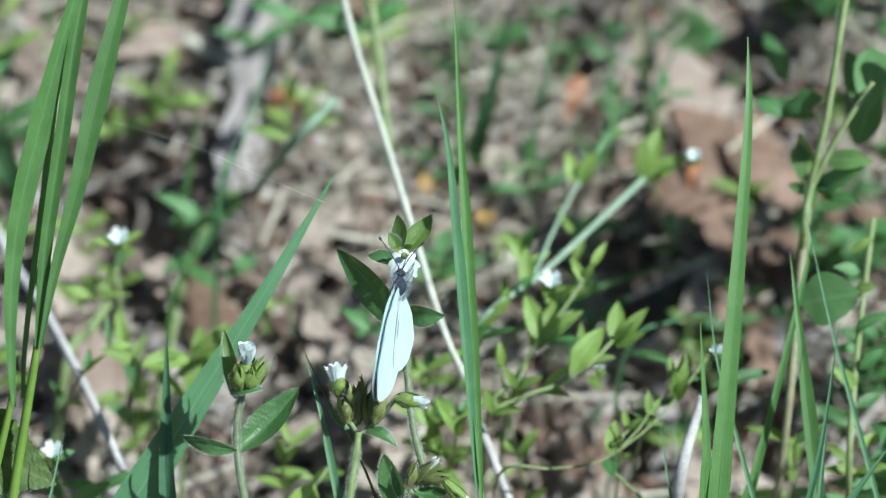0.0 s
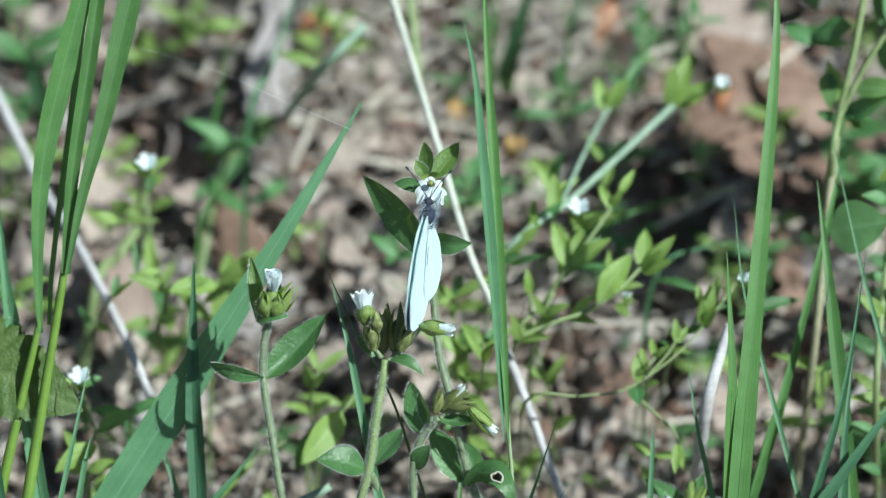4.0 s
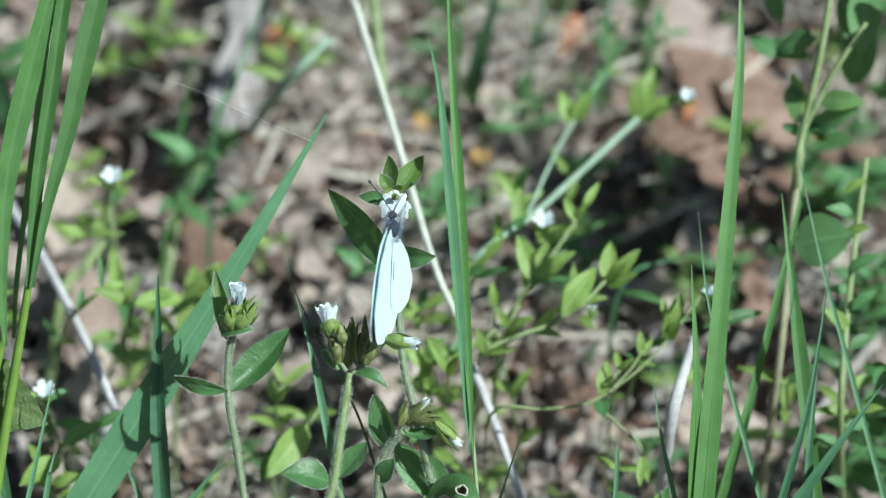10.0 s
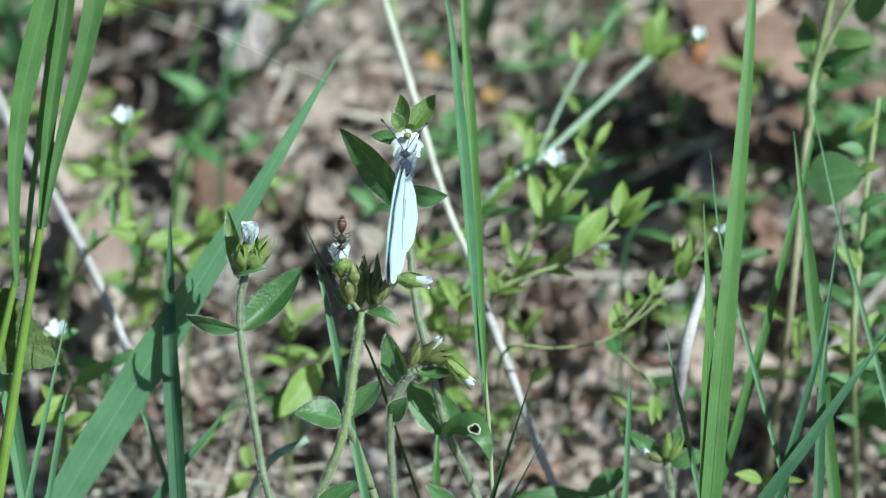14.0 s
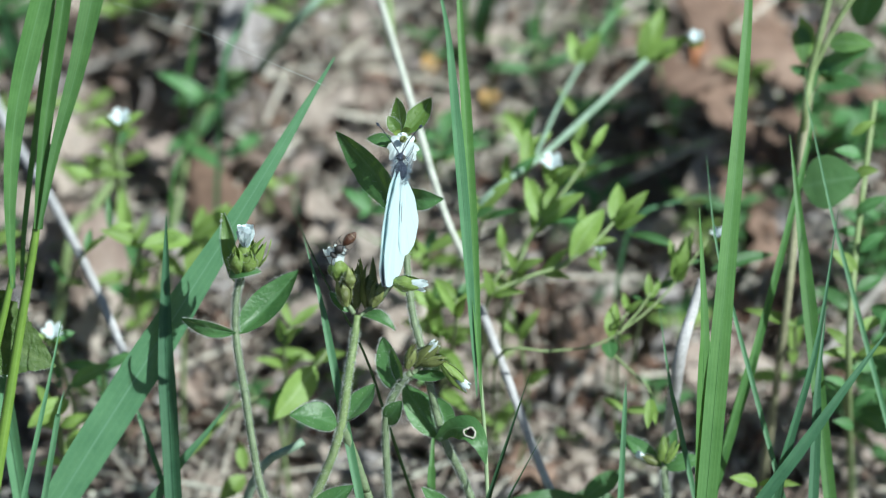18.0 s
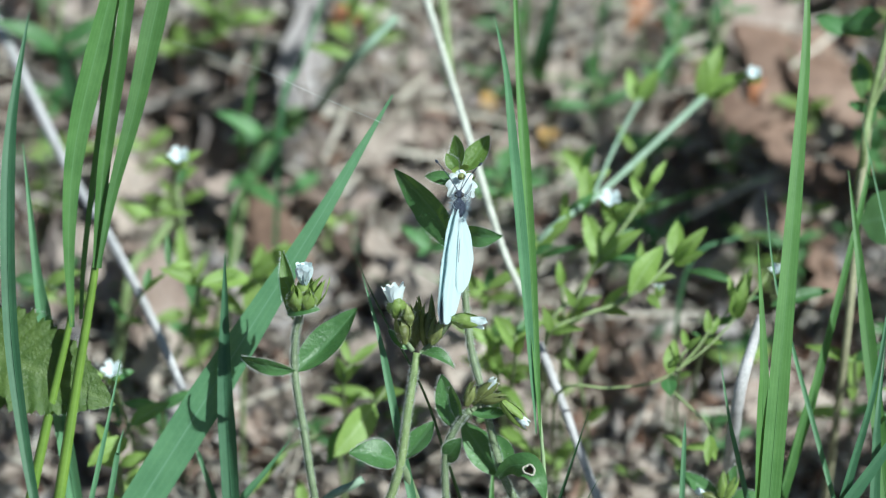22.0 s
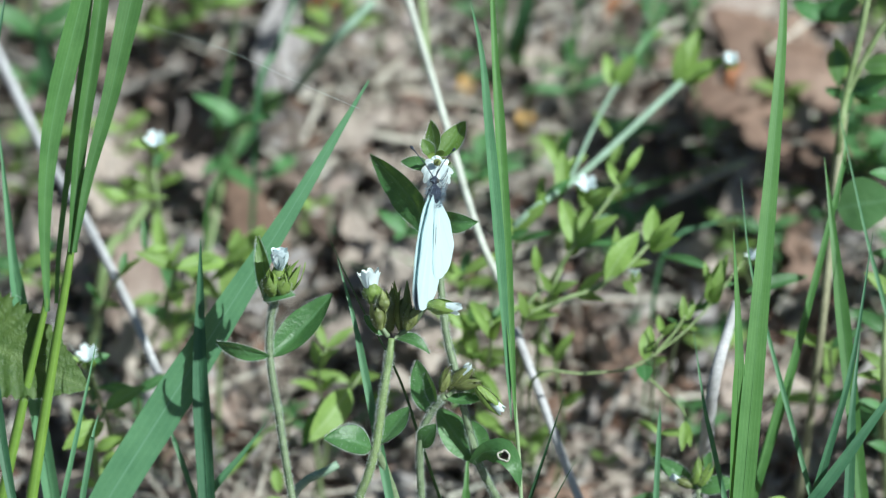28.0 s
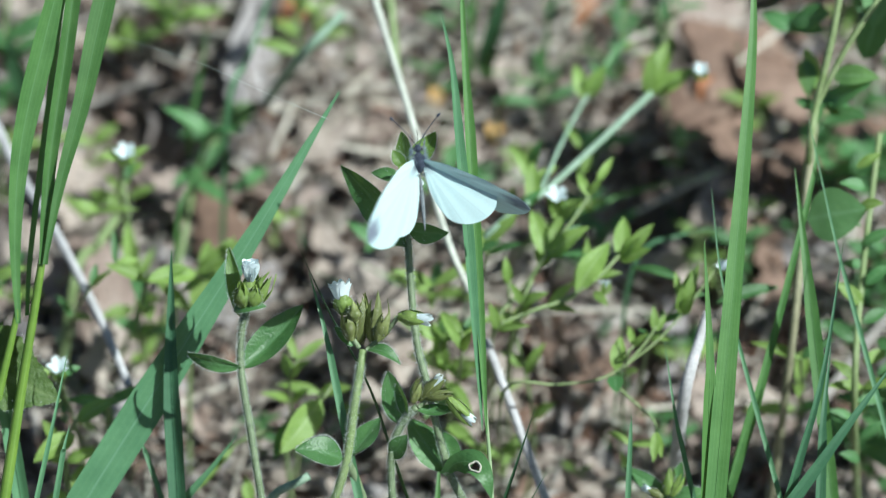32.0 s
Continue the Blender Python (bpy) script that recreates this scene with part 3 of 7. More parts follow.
def chickweed_left():
    pts = [(-0.0274, -0.0355, 0.0249), (-0.0299, -0.0324, 0.0333), (-0.0324, -0.0281, 0.0400), (-0.0349, -0.0205, 0.0535), (-0.0369, -0.0136, 0.0640), (-0.0368, -0.0093, 0.0707), (-0.0356, -0.0073, 0.0756)]
    foot = run_down(pts[0], pts[1])
    c = thing("chickweed", foot, "hairy mouse-ear chickweed with one white flower and paired leaves", "wildflower", "chickweed plants")
    chickweed_stem(c, [foot, *pts], 0.00085, 0.0007, 360)
    chickweed_leaf(c, (-0.0366, -0.0133, 0.0645), (-0.0244, -0.0037, 0.0737), 0.0064, bend=-0.10, fold=0.7, hair=40)
    chickweed_leaf(c, (-0.0368, -0.0140, 0.0653), (-0.0479, -0.0083, 0.0649), 0.0031, face=(-0.30, -0.60, 0.20), bend=0.13, hair=70)
    chickweed_leaf(c, (-0.0372, -0.0076, 0.0734), (-0.0396, 0.0034, 0.0829), 0.0030, face=(-0.2, -0.8, 0.5), bend=-0.05, fold=0.6, hair=110, material=YOUNG)
    chickweed_leaf(c, (-0.0383, -0.0086, 0.0754), (-0.0316, -0.0098, 0.0773), 0.0034, face=(0, -0.5, 0.9), bend=0.2, hair=40)
    bud(c, (-0.0354, -0.0074, 0.0755), UPWARD + ACROSS * 0.05, 0.0076, 0.0026, white=False, turn=0.4, fresh=True)
    bud(c, (-0.0347, -0.0075, 0.0753), UPWARD + ACROSS * 0.55 + TOWARD * 0.2, 0.0082, 0.0017, white=False, turn=0.1, fresh=True)
    bud(c, (-0.0362, -0.0092, 0.0764), UPWARD - ACROSS * 0.1 + TOWARD * 0.5, 0.0062, 0.0022, white=False, turn=0.9, fresh=True)
    bud(c, (-0.0348, -0.0092, 0.0764), UPWARD + ACROSS * 0.25 + TOWARD * 0.6, 0.0058, 0.0020, white=False, turn=1.7, fresh=True)
    fl = petals(bmesh.new(), (-0.0349, -0.0056, 0.0805), UPWARD + TOWARD * 0.3, 0.0044, 0.40, 0.0050, turn=0.8)
    petals(fl, (-0.0349, -0.0056, 0.0805), UPWARD + TOWARD * 0.3, 0.0043, 0.20, 0.0040, turn=1.4)
    part("petals", fl, PETAL, c, "small white notched petals")


def chickweed_middle():
    pts = [(-0.0263, -0.0336, 0.0242), (-0.0227, -0.0307, 0.0322), (-0.0198, -0.0282, 0.0379), (-0.0159, -0.0250, 0.0483), (-0.0139, -0.0187, 0.0599), (-0.0122, -0.0128, 0.0689)]
    foot = run_down(pts[0], pts[1])
    c = thing("chickweed", foot, "hairy mouse-ear chickweed with a tight head of green buds", "wildflower", "chickweed plants")
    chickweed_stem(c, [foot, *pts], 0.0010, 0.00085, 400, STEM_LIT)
    chickweed_leaf(c, (-0.0164, -0.0249, 0.0503), (-0.0259, -0.0271, 0.0542), 0.0064, face=(-0.2, -0.5, 0.9), bend=0.14, hair=120)
    chickweed_leaf(c, (-0.0155, -0.0239, 0.0500), (-0.0089, -0.0146, 0.0533), 0.0062, face=(-0.6, -0.75, 0.1), bend=-0.05, hair=40)
    bm = bmesh.new()
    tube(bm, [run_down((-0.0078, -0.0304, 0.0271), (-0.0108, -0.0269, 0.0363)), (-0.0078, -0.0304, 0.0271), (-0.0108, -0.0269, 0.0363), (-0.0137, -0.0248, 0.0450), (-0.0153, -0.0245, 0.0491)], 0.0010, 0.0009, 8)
    # this side stem keeps the duller green, as if out of the sun
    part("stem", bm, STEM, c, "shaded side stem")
    chickweed_leaf(c, (-0.0221, -0.0339, 0.0329), (-0.0130, -0.0324, 0.0407), 0.0050, bend=0.05, hair=60)
    chickweed_leaf(c, (-0.0116, -0.0128, 0.0689), (-0.0046, -0.0162, 0.0674), 0.0030, face=(0.2, -0.3, 0.9), bend=0.22, hair=50)
    chickweed_leaf(c, (-0.0141, -0.0125, 0.0694), (-0.0180, -0.0095, 0.0722), 0.0024, bend=0.1, hair=16)
    for at, dx, ln, rad in (((-0.0146, -0.0136, 0.0714), -0.12, 0.0060, 0.0018), ((-0.0130, -0.0107, 0.0686), 0.06, 0.0100, 0.0019), ((-0.0102, -0.0114, 0.0693), 0.10, 0.0102, 0.0020), ((-0.0093, -0.0136, 0.0714), 0.40, 0.0064, 0.0018)):
        bud(c, at, UPWARD + ACROSS * dx + TOWARD * 0.15, ln, rad, False, turn=dx * 9)
    bm = bmesh.new()
    tube(bm, [(-0.0130, -0.0127, 0.0691), (-0.0150, -0.0110, 0.0718), (-0.0158, -0.0092, 0.0745)], 0.00055, 0.00055)
    part("pedicel", bm, STEM, c)
    bud(c, (-0.0160, -0.0091, 0.0747), UPWARD - ACROSS * 0.14 + TOWARD * 0.1, 0.0060, 0.0024, True, turn=0.3, fresh=True, peep=0.72, flare=0.30)
    bud(c, (-0.0137, -0.0115, 0.0746), UPWARD - ACROSS * 0.1 + TOWARD * 0.3, 0.0044, 0.0018, False, turn=1.3)
    bm = bmesh.new()
    tube(bm, [(-0.0114, -0.0128, 0.0689), (-0.0078, -0.0127, 0.0727), (-0.0052, -0.0126, 0.0766)], 0.0005, 0.0005)
    part("pedicel", bm, STEM, c)
    bud(c, (-0.0052, -0.0125, 0.0768), ACROSS - UPWARD * 0.12 + TOWARD * 0.3, 0.0062, 0.0019, True, turn=0.2, fresh=True)


def chickweed_right():
    pts = [(0.0140, -0.0267, 0.0219), (0.0122, -0.0246, 0.0269), (0.0090, -0.0207, 0.0347), (0.0048, -0.0185, 0.0437), (0.0009, -0.0122, 0.0589), (-0.0016, -0.0049, 0.0664), (-0.0031, 0.0053, 0.0803), (-0.0037, 0.0094, 0.0940)]
    foot = run_down(pts[0], pts[1])
    c = thing("chickweed", foot, "tall hairy mouse-ear chickweed bearing the butterfly's flower", "wildflower", "chickweed plants")
    chickweed_stem(c, [foot, *pts], 0.0009, 0.0007, 460)
    chickweed_leaf(c, (-0.0036, 0.0051, 0.0818), (-0.0168, 0.0158, 0.0947), 0.0076, face=(-0.50, -0.8, 0.12), bend=-0.06, hair=60)
    chickweed_leaf(c, (-0.0032, 0.0071, 0.0849), (0.0051, 0.0033, 0.0865), 0.0046, face=(-0.45, -0.85, 0.15), bend=0.10, hair=40)
    chickweed_leaf(c, (-0.0041, 0.0108, 0.0942), (-0.0106, 0.0133, 0.0945), 0.0030, bend=0.12, hair=16)
    chickweed_leaf(c, (-0.0028, 0.0138, 0.0953), (0.0025, 0.0195, 0.1004), 0.0046, face=(-0.55, -0.8, 0.1), bend=-0.08, hair=50, material=YOUNG)
    chickweed_leaf(c, (-0.0037, 0.0139, 0.0955), (-0.0045, 0.0204, 0.0999), 0.0042, face=(-0.45, -0.85, 0.1), bend=-0.06, hair=30, material=YOUNG)
    chickweed_leaf(c, (-0.0041, 0.0138, 0.0953), (-0.0063, 0.0167, 0.0978), 0.0026, bend=-0.05, hair=16, material=YOUNG)
    open_to = TOWARD + ACROSS * 0.22 - UPWARD * 0.28
    fl = sepals(bmesh.new(), (-0.0034, 0.0093, 0.0975), open_to, 0.0034, 0.9, 0.0016, turn=0.6)
    part("calyx", fl, CALYX_FRESH, c, "yellowish green hairy sepals")
    # the petals droop round the centre, the lower ones longest
    fl = bmesh.new()
    heart = V((-0.0033, 0.0059, 0.0992))
    for deg, ln in ((-90, 0.0056), (-66, 0.0053), (-114, 0.0052), (-42, 0.0040), (-139, 0.0038), (-6, 0.0024), (186, 0.0023), (62, 0.0013), (118, 0.0013)):
        for lobe in (-7, 7):
            a = radians(deg + lobe)
            way = ACROSS * math.cos(a) + UPWARD * math.sin(a)
            petal_lobe(fl, heart + way * 0.0005, heart + way * ln * (1 + 0.05 * math.sin(deg + lobe)) - TOWARD * (0.0004 + 0.0003 * math.sin(deg * 3)), 0.00105 + ln * 0.075, TOWARD, 0.12)
    part("petals", fl, PETAL, c, "white notched petals of an open flower")
    part("flower_centre", ovoid(bmesh.new(), (-0.0033, 0.0051, 0.0998), open_to, 0.0014, 0.0008, 8, 6), CALYX, c, "greenish yellow flower centre")
    # lower pair and side shoot
    chickweed_leaf(c, (0.0070, -0.0266, 0.0276), (0.0007, -0.0269, 0.0363), 0.0040, bend=0.05, hair=40)
    eaten_leaf(c, [(0.0039, -0.0192, 0.0425), (0.0066, -0.0204, 0.0462), (0.0101, -0.0229, 0.0479), (0.0125, -0.0261, 0.0466), (0.0137, -0.0276, 0.0426)], 0.0056)
    chickweed_leaf(c, (0.0044, -0.0182, 0.0423), (-0.0032, -0.0105, 0.0505), 0.0066, bend=-0.04, hair=40)
    chickweed_leaf(c, (0.0032, -0.0128, 0.0488), (0.0067, -0.0147, 0.0403), 0.0046, bend=0.06, hair=20)
    d = [(-0.0048, -0.0289, 0.0258), (-0.0055, -0.0275, 0.0298), (-0.0063, -0.0240, 0.0370), (-0.0065, -0.0191, 0.0483), (-0.0037, -0.0163, 0.0544), (-0.0014, -0.0159, 0.0569)]
    foot2 = run_down(d[0], d[1])
    s = thing("chickweed", foot2, "short hairy chickweed shoot with hanging flower buds", "wildflower", "chickweed plants")
    chickweed_stem(s, [foot2, *d], 0.0008, 0.00075, 280)
    chickweed_leaf(s, (-0.0053, -0.0161, 0.0529), (-0.0073, -0.0102, 0.0619), 0.0050, face=(-0.3, -0.8, 0.4), bend=-0.08, hair=70)
    chickweed_leaf(s, (-0.0037, -0.0163, 0.0544), (-0.0055, -0.0149, 0.0621), 0.0032, face=(-0.6, -0.5, 0.4), bend=-0.08, hair=30)
    chickweed_leaf(s, (-0.0064, -0.0198, 0.0471), (-0.0033, -0.0198, 0.0527), 0.0040, bend=0.05, hair=40)
    chickweed_leaf(s, (-0.0016, -0.0160, 0.0566), (0.0066, -0.0177, 0.0577), 0.0030, face=(0, -0.3, 1), bend=-0.10, hair=20)
    bud(s, (-0.0011, -0.0152, 0.0579), UPWARD * 0.62 + ACROSS * 0.6 + TOWARD * 0.2, 0.0074, 0.0016, True, turn=0.6, peep=0.50)
    bud(s, (0.0002, -0.0157, 0.0590), UPWARD * 0.2 + ACROSS + TOWARD * 0.2, 0.0058, 0.0013, False, turn=0.2)
    bud(s, (-0.0023, -0.0163, 0.0581), UPWARD + ACROSS * 0.35 + TOWARD * 0.2, 0.0056, 0.0014, False, turn=1.2)
    bm = bmesh.new()
    tube(bm, [(-0.0010, -0.0159, 0.0569), (0.0018, -0.0154, 0.0594), (0.0048, -0.0165, 0.0596)], 0.00045, 0.00045)
    part("pedicel", bm, STEM, s)
    bud(s, (0.0046, -0.0164, 0.0598), ACROSS * 0.8 - UPWARD * 0.75, 0.0076, 0.0014, True, turn=0.5, fresh=True, peep=0.54)


def chickweed_small():
    pts = [(0.0519, -0.0112, 0.0163), (0.0511, -0.0093, 0.0230), (0.0507, -0.0067, 0.0271)]
    foot = run_down(pts[0], pts[1])
    c = thing("chickweed", foot, "small hairy chickweed seedling with narrow leaves and buds", "wildflower", "chickweed plants")
    chickweed_stem(c, [foot, *pts], 0.0009, 0.0008, 120)
    chickweed_leaf(c, (0.0504, -0.0067, 0.0271), (0.0412, -0.0014, 0.0316), 0.0036, bend=0.06, hair=60)
    chickweed_leaf(c, (0.0509, -0.0069, 0.0269), (0.0590, -0.0075, 0.0294), 0.0040, bend=0.10, hair=50)
    chickweed_leaf(c, (0.0507, -0.0066, 0.0273), (0.0533, -0.0024, 0.0337), 0.0030, bend=-0.05, hair=30)
    bud(c, (0.0501, -0.0078, 0.0290), UPWARD + ACROSS * 0.1, 0.0058, 0.0014, False, turn=0.5, fresh=True)
    bud(c, (0.0510, -0.0079, 0.0288), UPWARD + ACROSS * 0.5, 0.0052, 0.0013, False, turn=0.1, fresh=True)
    bud(c, (0.0494, -0.0080, 0.0286), UPWARD * 0.4 - ACROSS * 0.8, 0.0044, 0.0011, True, turn=0.9)


chickweed_small()
chickweed_left()
chickweed_middle()
chickweed_right()


# ---- grass ----
def lone_blade(points, width, material=None, label="", planted=False, **kw):
    if not planted:
        points = [run_down(points[0], points[1]), *points]
    foot = points[0]
    g = thing("grass_plant", foot, label or "single upright green grass shoot with fine ribs", "grass", "grass blades")
    bl = part("blade", blade_mesh(points, width, **kw), material or GRASS, g)
    rib = bmesh.new()
    tube(rib, [V(p) - V(kw.get("face", TOWARD)).normalized() * width * 0.04 for p in points], width * 0.035, width * 0.01, 5)
    part("midrib", rib, material or GRASS, bl, "pale raised midrib")
    return g


def grass_front():
    lone_blade([(-0.0764, -0.0179, 0.0212), (-0.0688, -0.0118, 0.0320), (-0.0589, -0.0039, 0.0455), (-0.0469, 0.0050, 0.0623), (-0.0337, 0.0158, 0.0801), (-0.0173, 0.0311, 0.1029)], 0.0080, GRASS_BLUE, "broad slanting grass blade with leaf shadows", crease=0.10, face=(0.25, -0.8, 0.55), tip=0.46, n=30)
    lone_blade([(-0.0505, -0.0138, 0.0333), (-0.0517, -0.0022, 0.0534), (-0.0517, 0.0047, 0.0655), (-0.0516, 0.0104, 0.0776)], 0.0037, GRASS_DEEP, crease=0.5, face=(-0.15, -0.84, 0.5), tip=0.62, base_width=0.9)
    lone_blade([(0.0591, -0.0244, 0.0401), (0.0616, -0.0087, 0.0661), (0.0648, 0.0121, 0.0963), (0.0669, 0.0288, 0.1184), (0.0669, 0.0393, 0.1308)], 0.0048, GRASS_LIGHT, "broad upright bright green grass blade", crease=0.2, face=(0.1, -0.85, 0.5), tip=0.75, n=30)
    lone_blade([(0.0577, -0.0191, 0.0483), (0.0579, -0.0107, 0.0648), (0.0568, 0.0025, 0.0851)], 0.0034, GRASS_LIGHT, tip=0.7, face=(0.4, -0.8, 0.5))
    lone_blade([(0.0712, -0.0128, 0.0396), (0.0648, 0.0001, 0.0595), (0.0608, 0.0086, 0.0726), (0.0589, 0.0201, 0.0865)], 0.0013, GRASS_BLUE, tip=0.9)
    lone_blade([(0.0808, -0.0004, 0.0550), (0.0785, 0.0109, 0.0725), (0.0761, 0.0240, 0.0889)], 0.0030, GRASS, tip=0.6)
    lone_blade([(0.0713, -0.0289, 0.0294), (0.0752, -0.0214, 0.0429), (0.0809, -0.0101, 0.0603), (0.0854, 0.0072, 0.0815)], 0.0021, GRASS_DEEP, "dark bluish narrow grass shoot", crease=0.6, tip=0.6)
    lone_blade([(0.0806, -0.0224, 0.0394), (0.0812, -0.0137, 0.0529), (0.0829, -0.0039, 0.0643)], 0.0022, GRASS_DEEP, tip=0.7)
    lone_blade([(0.0902, 0.0100, 0.0564), (0.0852, 0.0202, 0.0720), (0.0791, 0.0371, 0.0944)], 0.0013, GRASS_BLUE, tip=0.9)
    lone_blade([(0.0662, -0.0306, 0.0306), (0.0765, -0.0241, 0.0423), (0.0873, -0.0153, 0.0541), (0.0959, -0.0074, 0.0625)], 0.0026, GRASS_DEEP, "bluish grass shoot leaning across others", tip=0.5)
    lone_blade([(0.0654, -0.0027, 0.0368), (0.0700, 0.0056, 0.0495), (0.0801, 0.0288, 0.0817), (0.0808, 0.0356, 0.0884)], 0.0026, GRASS, "yellowing grass stalk behind other blades", tip=0.8)
    lone_blade([(0.0415, -0.0218, 0.0404), (0.0422, -0.0134, 0.0534)], 0.0018, GRASS_BLUE, tip=0.9)
    lone_blade([(0.0547, -0.0169, 0.0369), (0.0514, -0.0087, 0.0495), (0.0492, 0.0014, 0.0614)], 0.0014, GRASS_BLUE, tip=0.9)
    lone_blade([(0.0115, -0.0334, 0.0262), (0.0153, -0.0281, 0.0380), (0.0190, -0.0220, 0.0475), (0.0228, -0.0148, 0.0567)], 0.0018, GRASS_DARK, "narrow dark green grass shoot", tip=0.85, crease=0.6, face=(-0.7, -0.6, 0.3))
    lone_blade([(0.0110, -0.0353, 0.0233), (0.0165, -0.0307, 0.0322), (0.0249, -0.0214, 0.0447)], 0.0016, GRASS_DARK, "narrow dark green grass shoot", tip=0.85, crease=0.6, face=(-0.7, -0.6, 0.3))
    # seen edge-on: its shade is put into the dark green as well
    lone_blade([(-0.0033, -0.0192, 0.0371), (-0.0108, -0.0081, 0.0560), (-0.0189, 0.0001, 0.0686), (-0.0263, 0.0094, 0.0811)], 0.0022, GRASS_DARK, "thin dark bent grass blade", crease=0.4, face=(-0.9, -0.45, -0.1), tip=0.8, n=24)
    lone_blade([(-0.0164, -0.0186, 0.0563), (-0.0196, -0.0099, 0.0697), (-0.0233, -0.0008, 0.0801)], 0.0020, GRASS_BLUE, tip=0.8)
    lone_blade([(-0.0786, -0.0247, 0.0397), (-0.0749, -0.0153, 0.0541), (-0.0722, -0.0062, 0.0645)], 0.0014, GRASS_BLUE, tip=0.9)
    lone_blade([(-0.0746, -0.0252, 0.0407), (-0.0730, -0.0199, 0.0489), (-0.0717, -0.0161, 0.0529)], 0.0016, GRASS_BLUE, tip=0.9)
    lone_blade([(-0.0574, -0.0180, 0.0214), (-0.0488, -0.0133, 0.0324), (-0.0433, -0.0097, 0.0378), (-0.0383, -0.0062, 0.0432)], 0.0024, GRASS_BLUE, tip=0.8)
    lone_blade([(0.0026, -0.0186, 0.0233), (0.0028, -0.0127, 0.0325), (0.0033, -0.0060, 0.0391)], 0.0020, GRASS, tip=0.7)
    lone_blade([(-0.0541, -0.0110, 0.0313), (-0.0574, -0.0060, 0.0391), (-0.0597, -0.0025, 0.0445)], 0.0014, GRASS_BLUE, tip=0.9)


def grass_centre():
    """Two blades that part from one thin pale culm."""
    low = (0.0145, -0.0272, 0.0245)
    foot = run_down(low, (0.0136, -0.0182, 0.0415))
    g = thing("grass_plant", foot, "tall grass shoot, two green blades on a thin pale culm", "grass", "grass blades")
    bm = bmesh.new()
    tube(bm, [foot, low, (0.0136, -0.0182, 0.0415), (0.0127, -0.0126, 0.0516), (0.0117, -0.0058, 0.0636), (0.0110, 0.0006, 0.0732)], 0.00045, 0.00034, 9)
    part("culm", bm, CULM_PALE, g, "thin pale straw-green culm")
    for pts, w, mat, kw in (
        ([(0.0119, -0.0147, 0.0503), (0.0110, -0.0079, 0.0623), (0.0092, 0.0038, 0.0834), (0.0071, 0.0148, 0.1035), (0.0057, 0.0216, 0.1154), (0.0034, 0.0265, 0.1251)], 0.0023, GRASS_BLUE, dict(face=(0.3, -0.84, 0.5), crease=0.45, tip=0.5, base_width=0.10, ramp=2.6)),
        ([(0.0128, -0.0151, 0.0498), (0.0120, -0.0079, 0.0623), (0.0107, 0.0055, 0.0823), (0.0095, 0.0176, 0.1004), (0.0083, 0.0280, 0.1142), (0.0070, 0.0470, 0.1389)], 0.0022, GRASS_LIGHT, dict(face=(0.15, -0.84, 0.5), crease=0.5, tip=0.4, base_width=0.12, ramp=2.8)),
    ):
        bl = part("blade", blade_mesh(pts, w, n=30, **kw), mat, g)
        rib = bmesh.new()
        tube(rib, [V(p) - TOWARD * w * 0.06 for p in pts], w * 0.05, w * 0.015, 5)
        part("midrib", rib, mat, bl, "raised midrib")


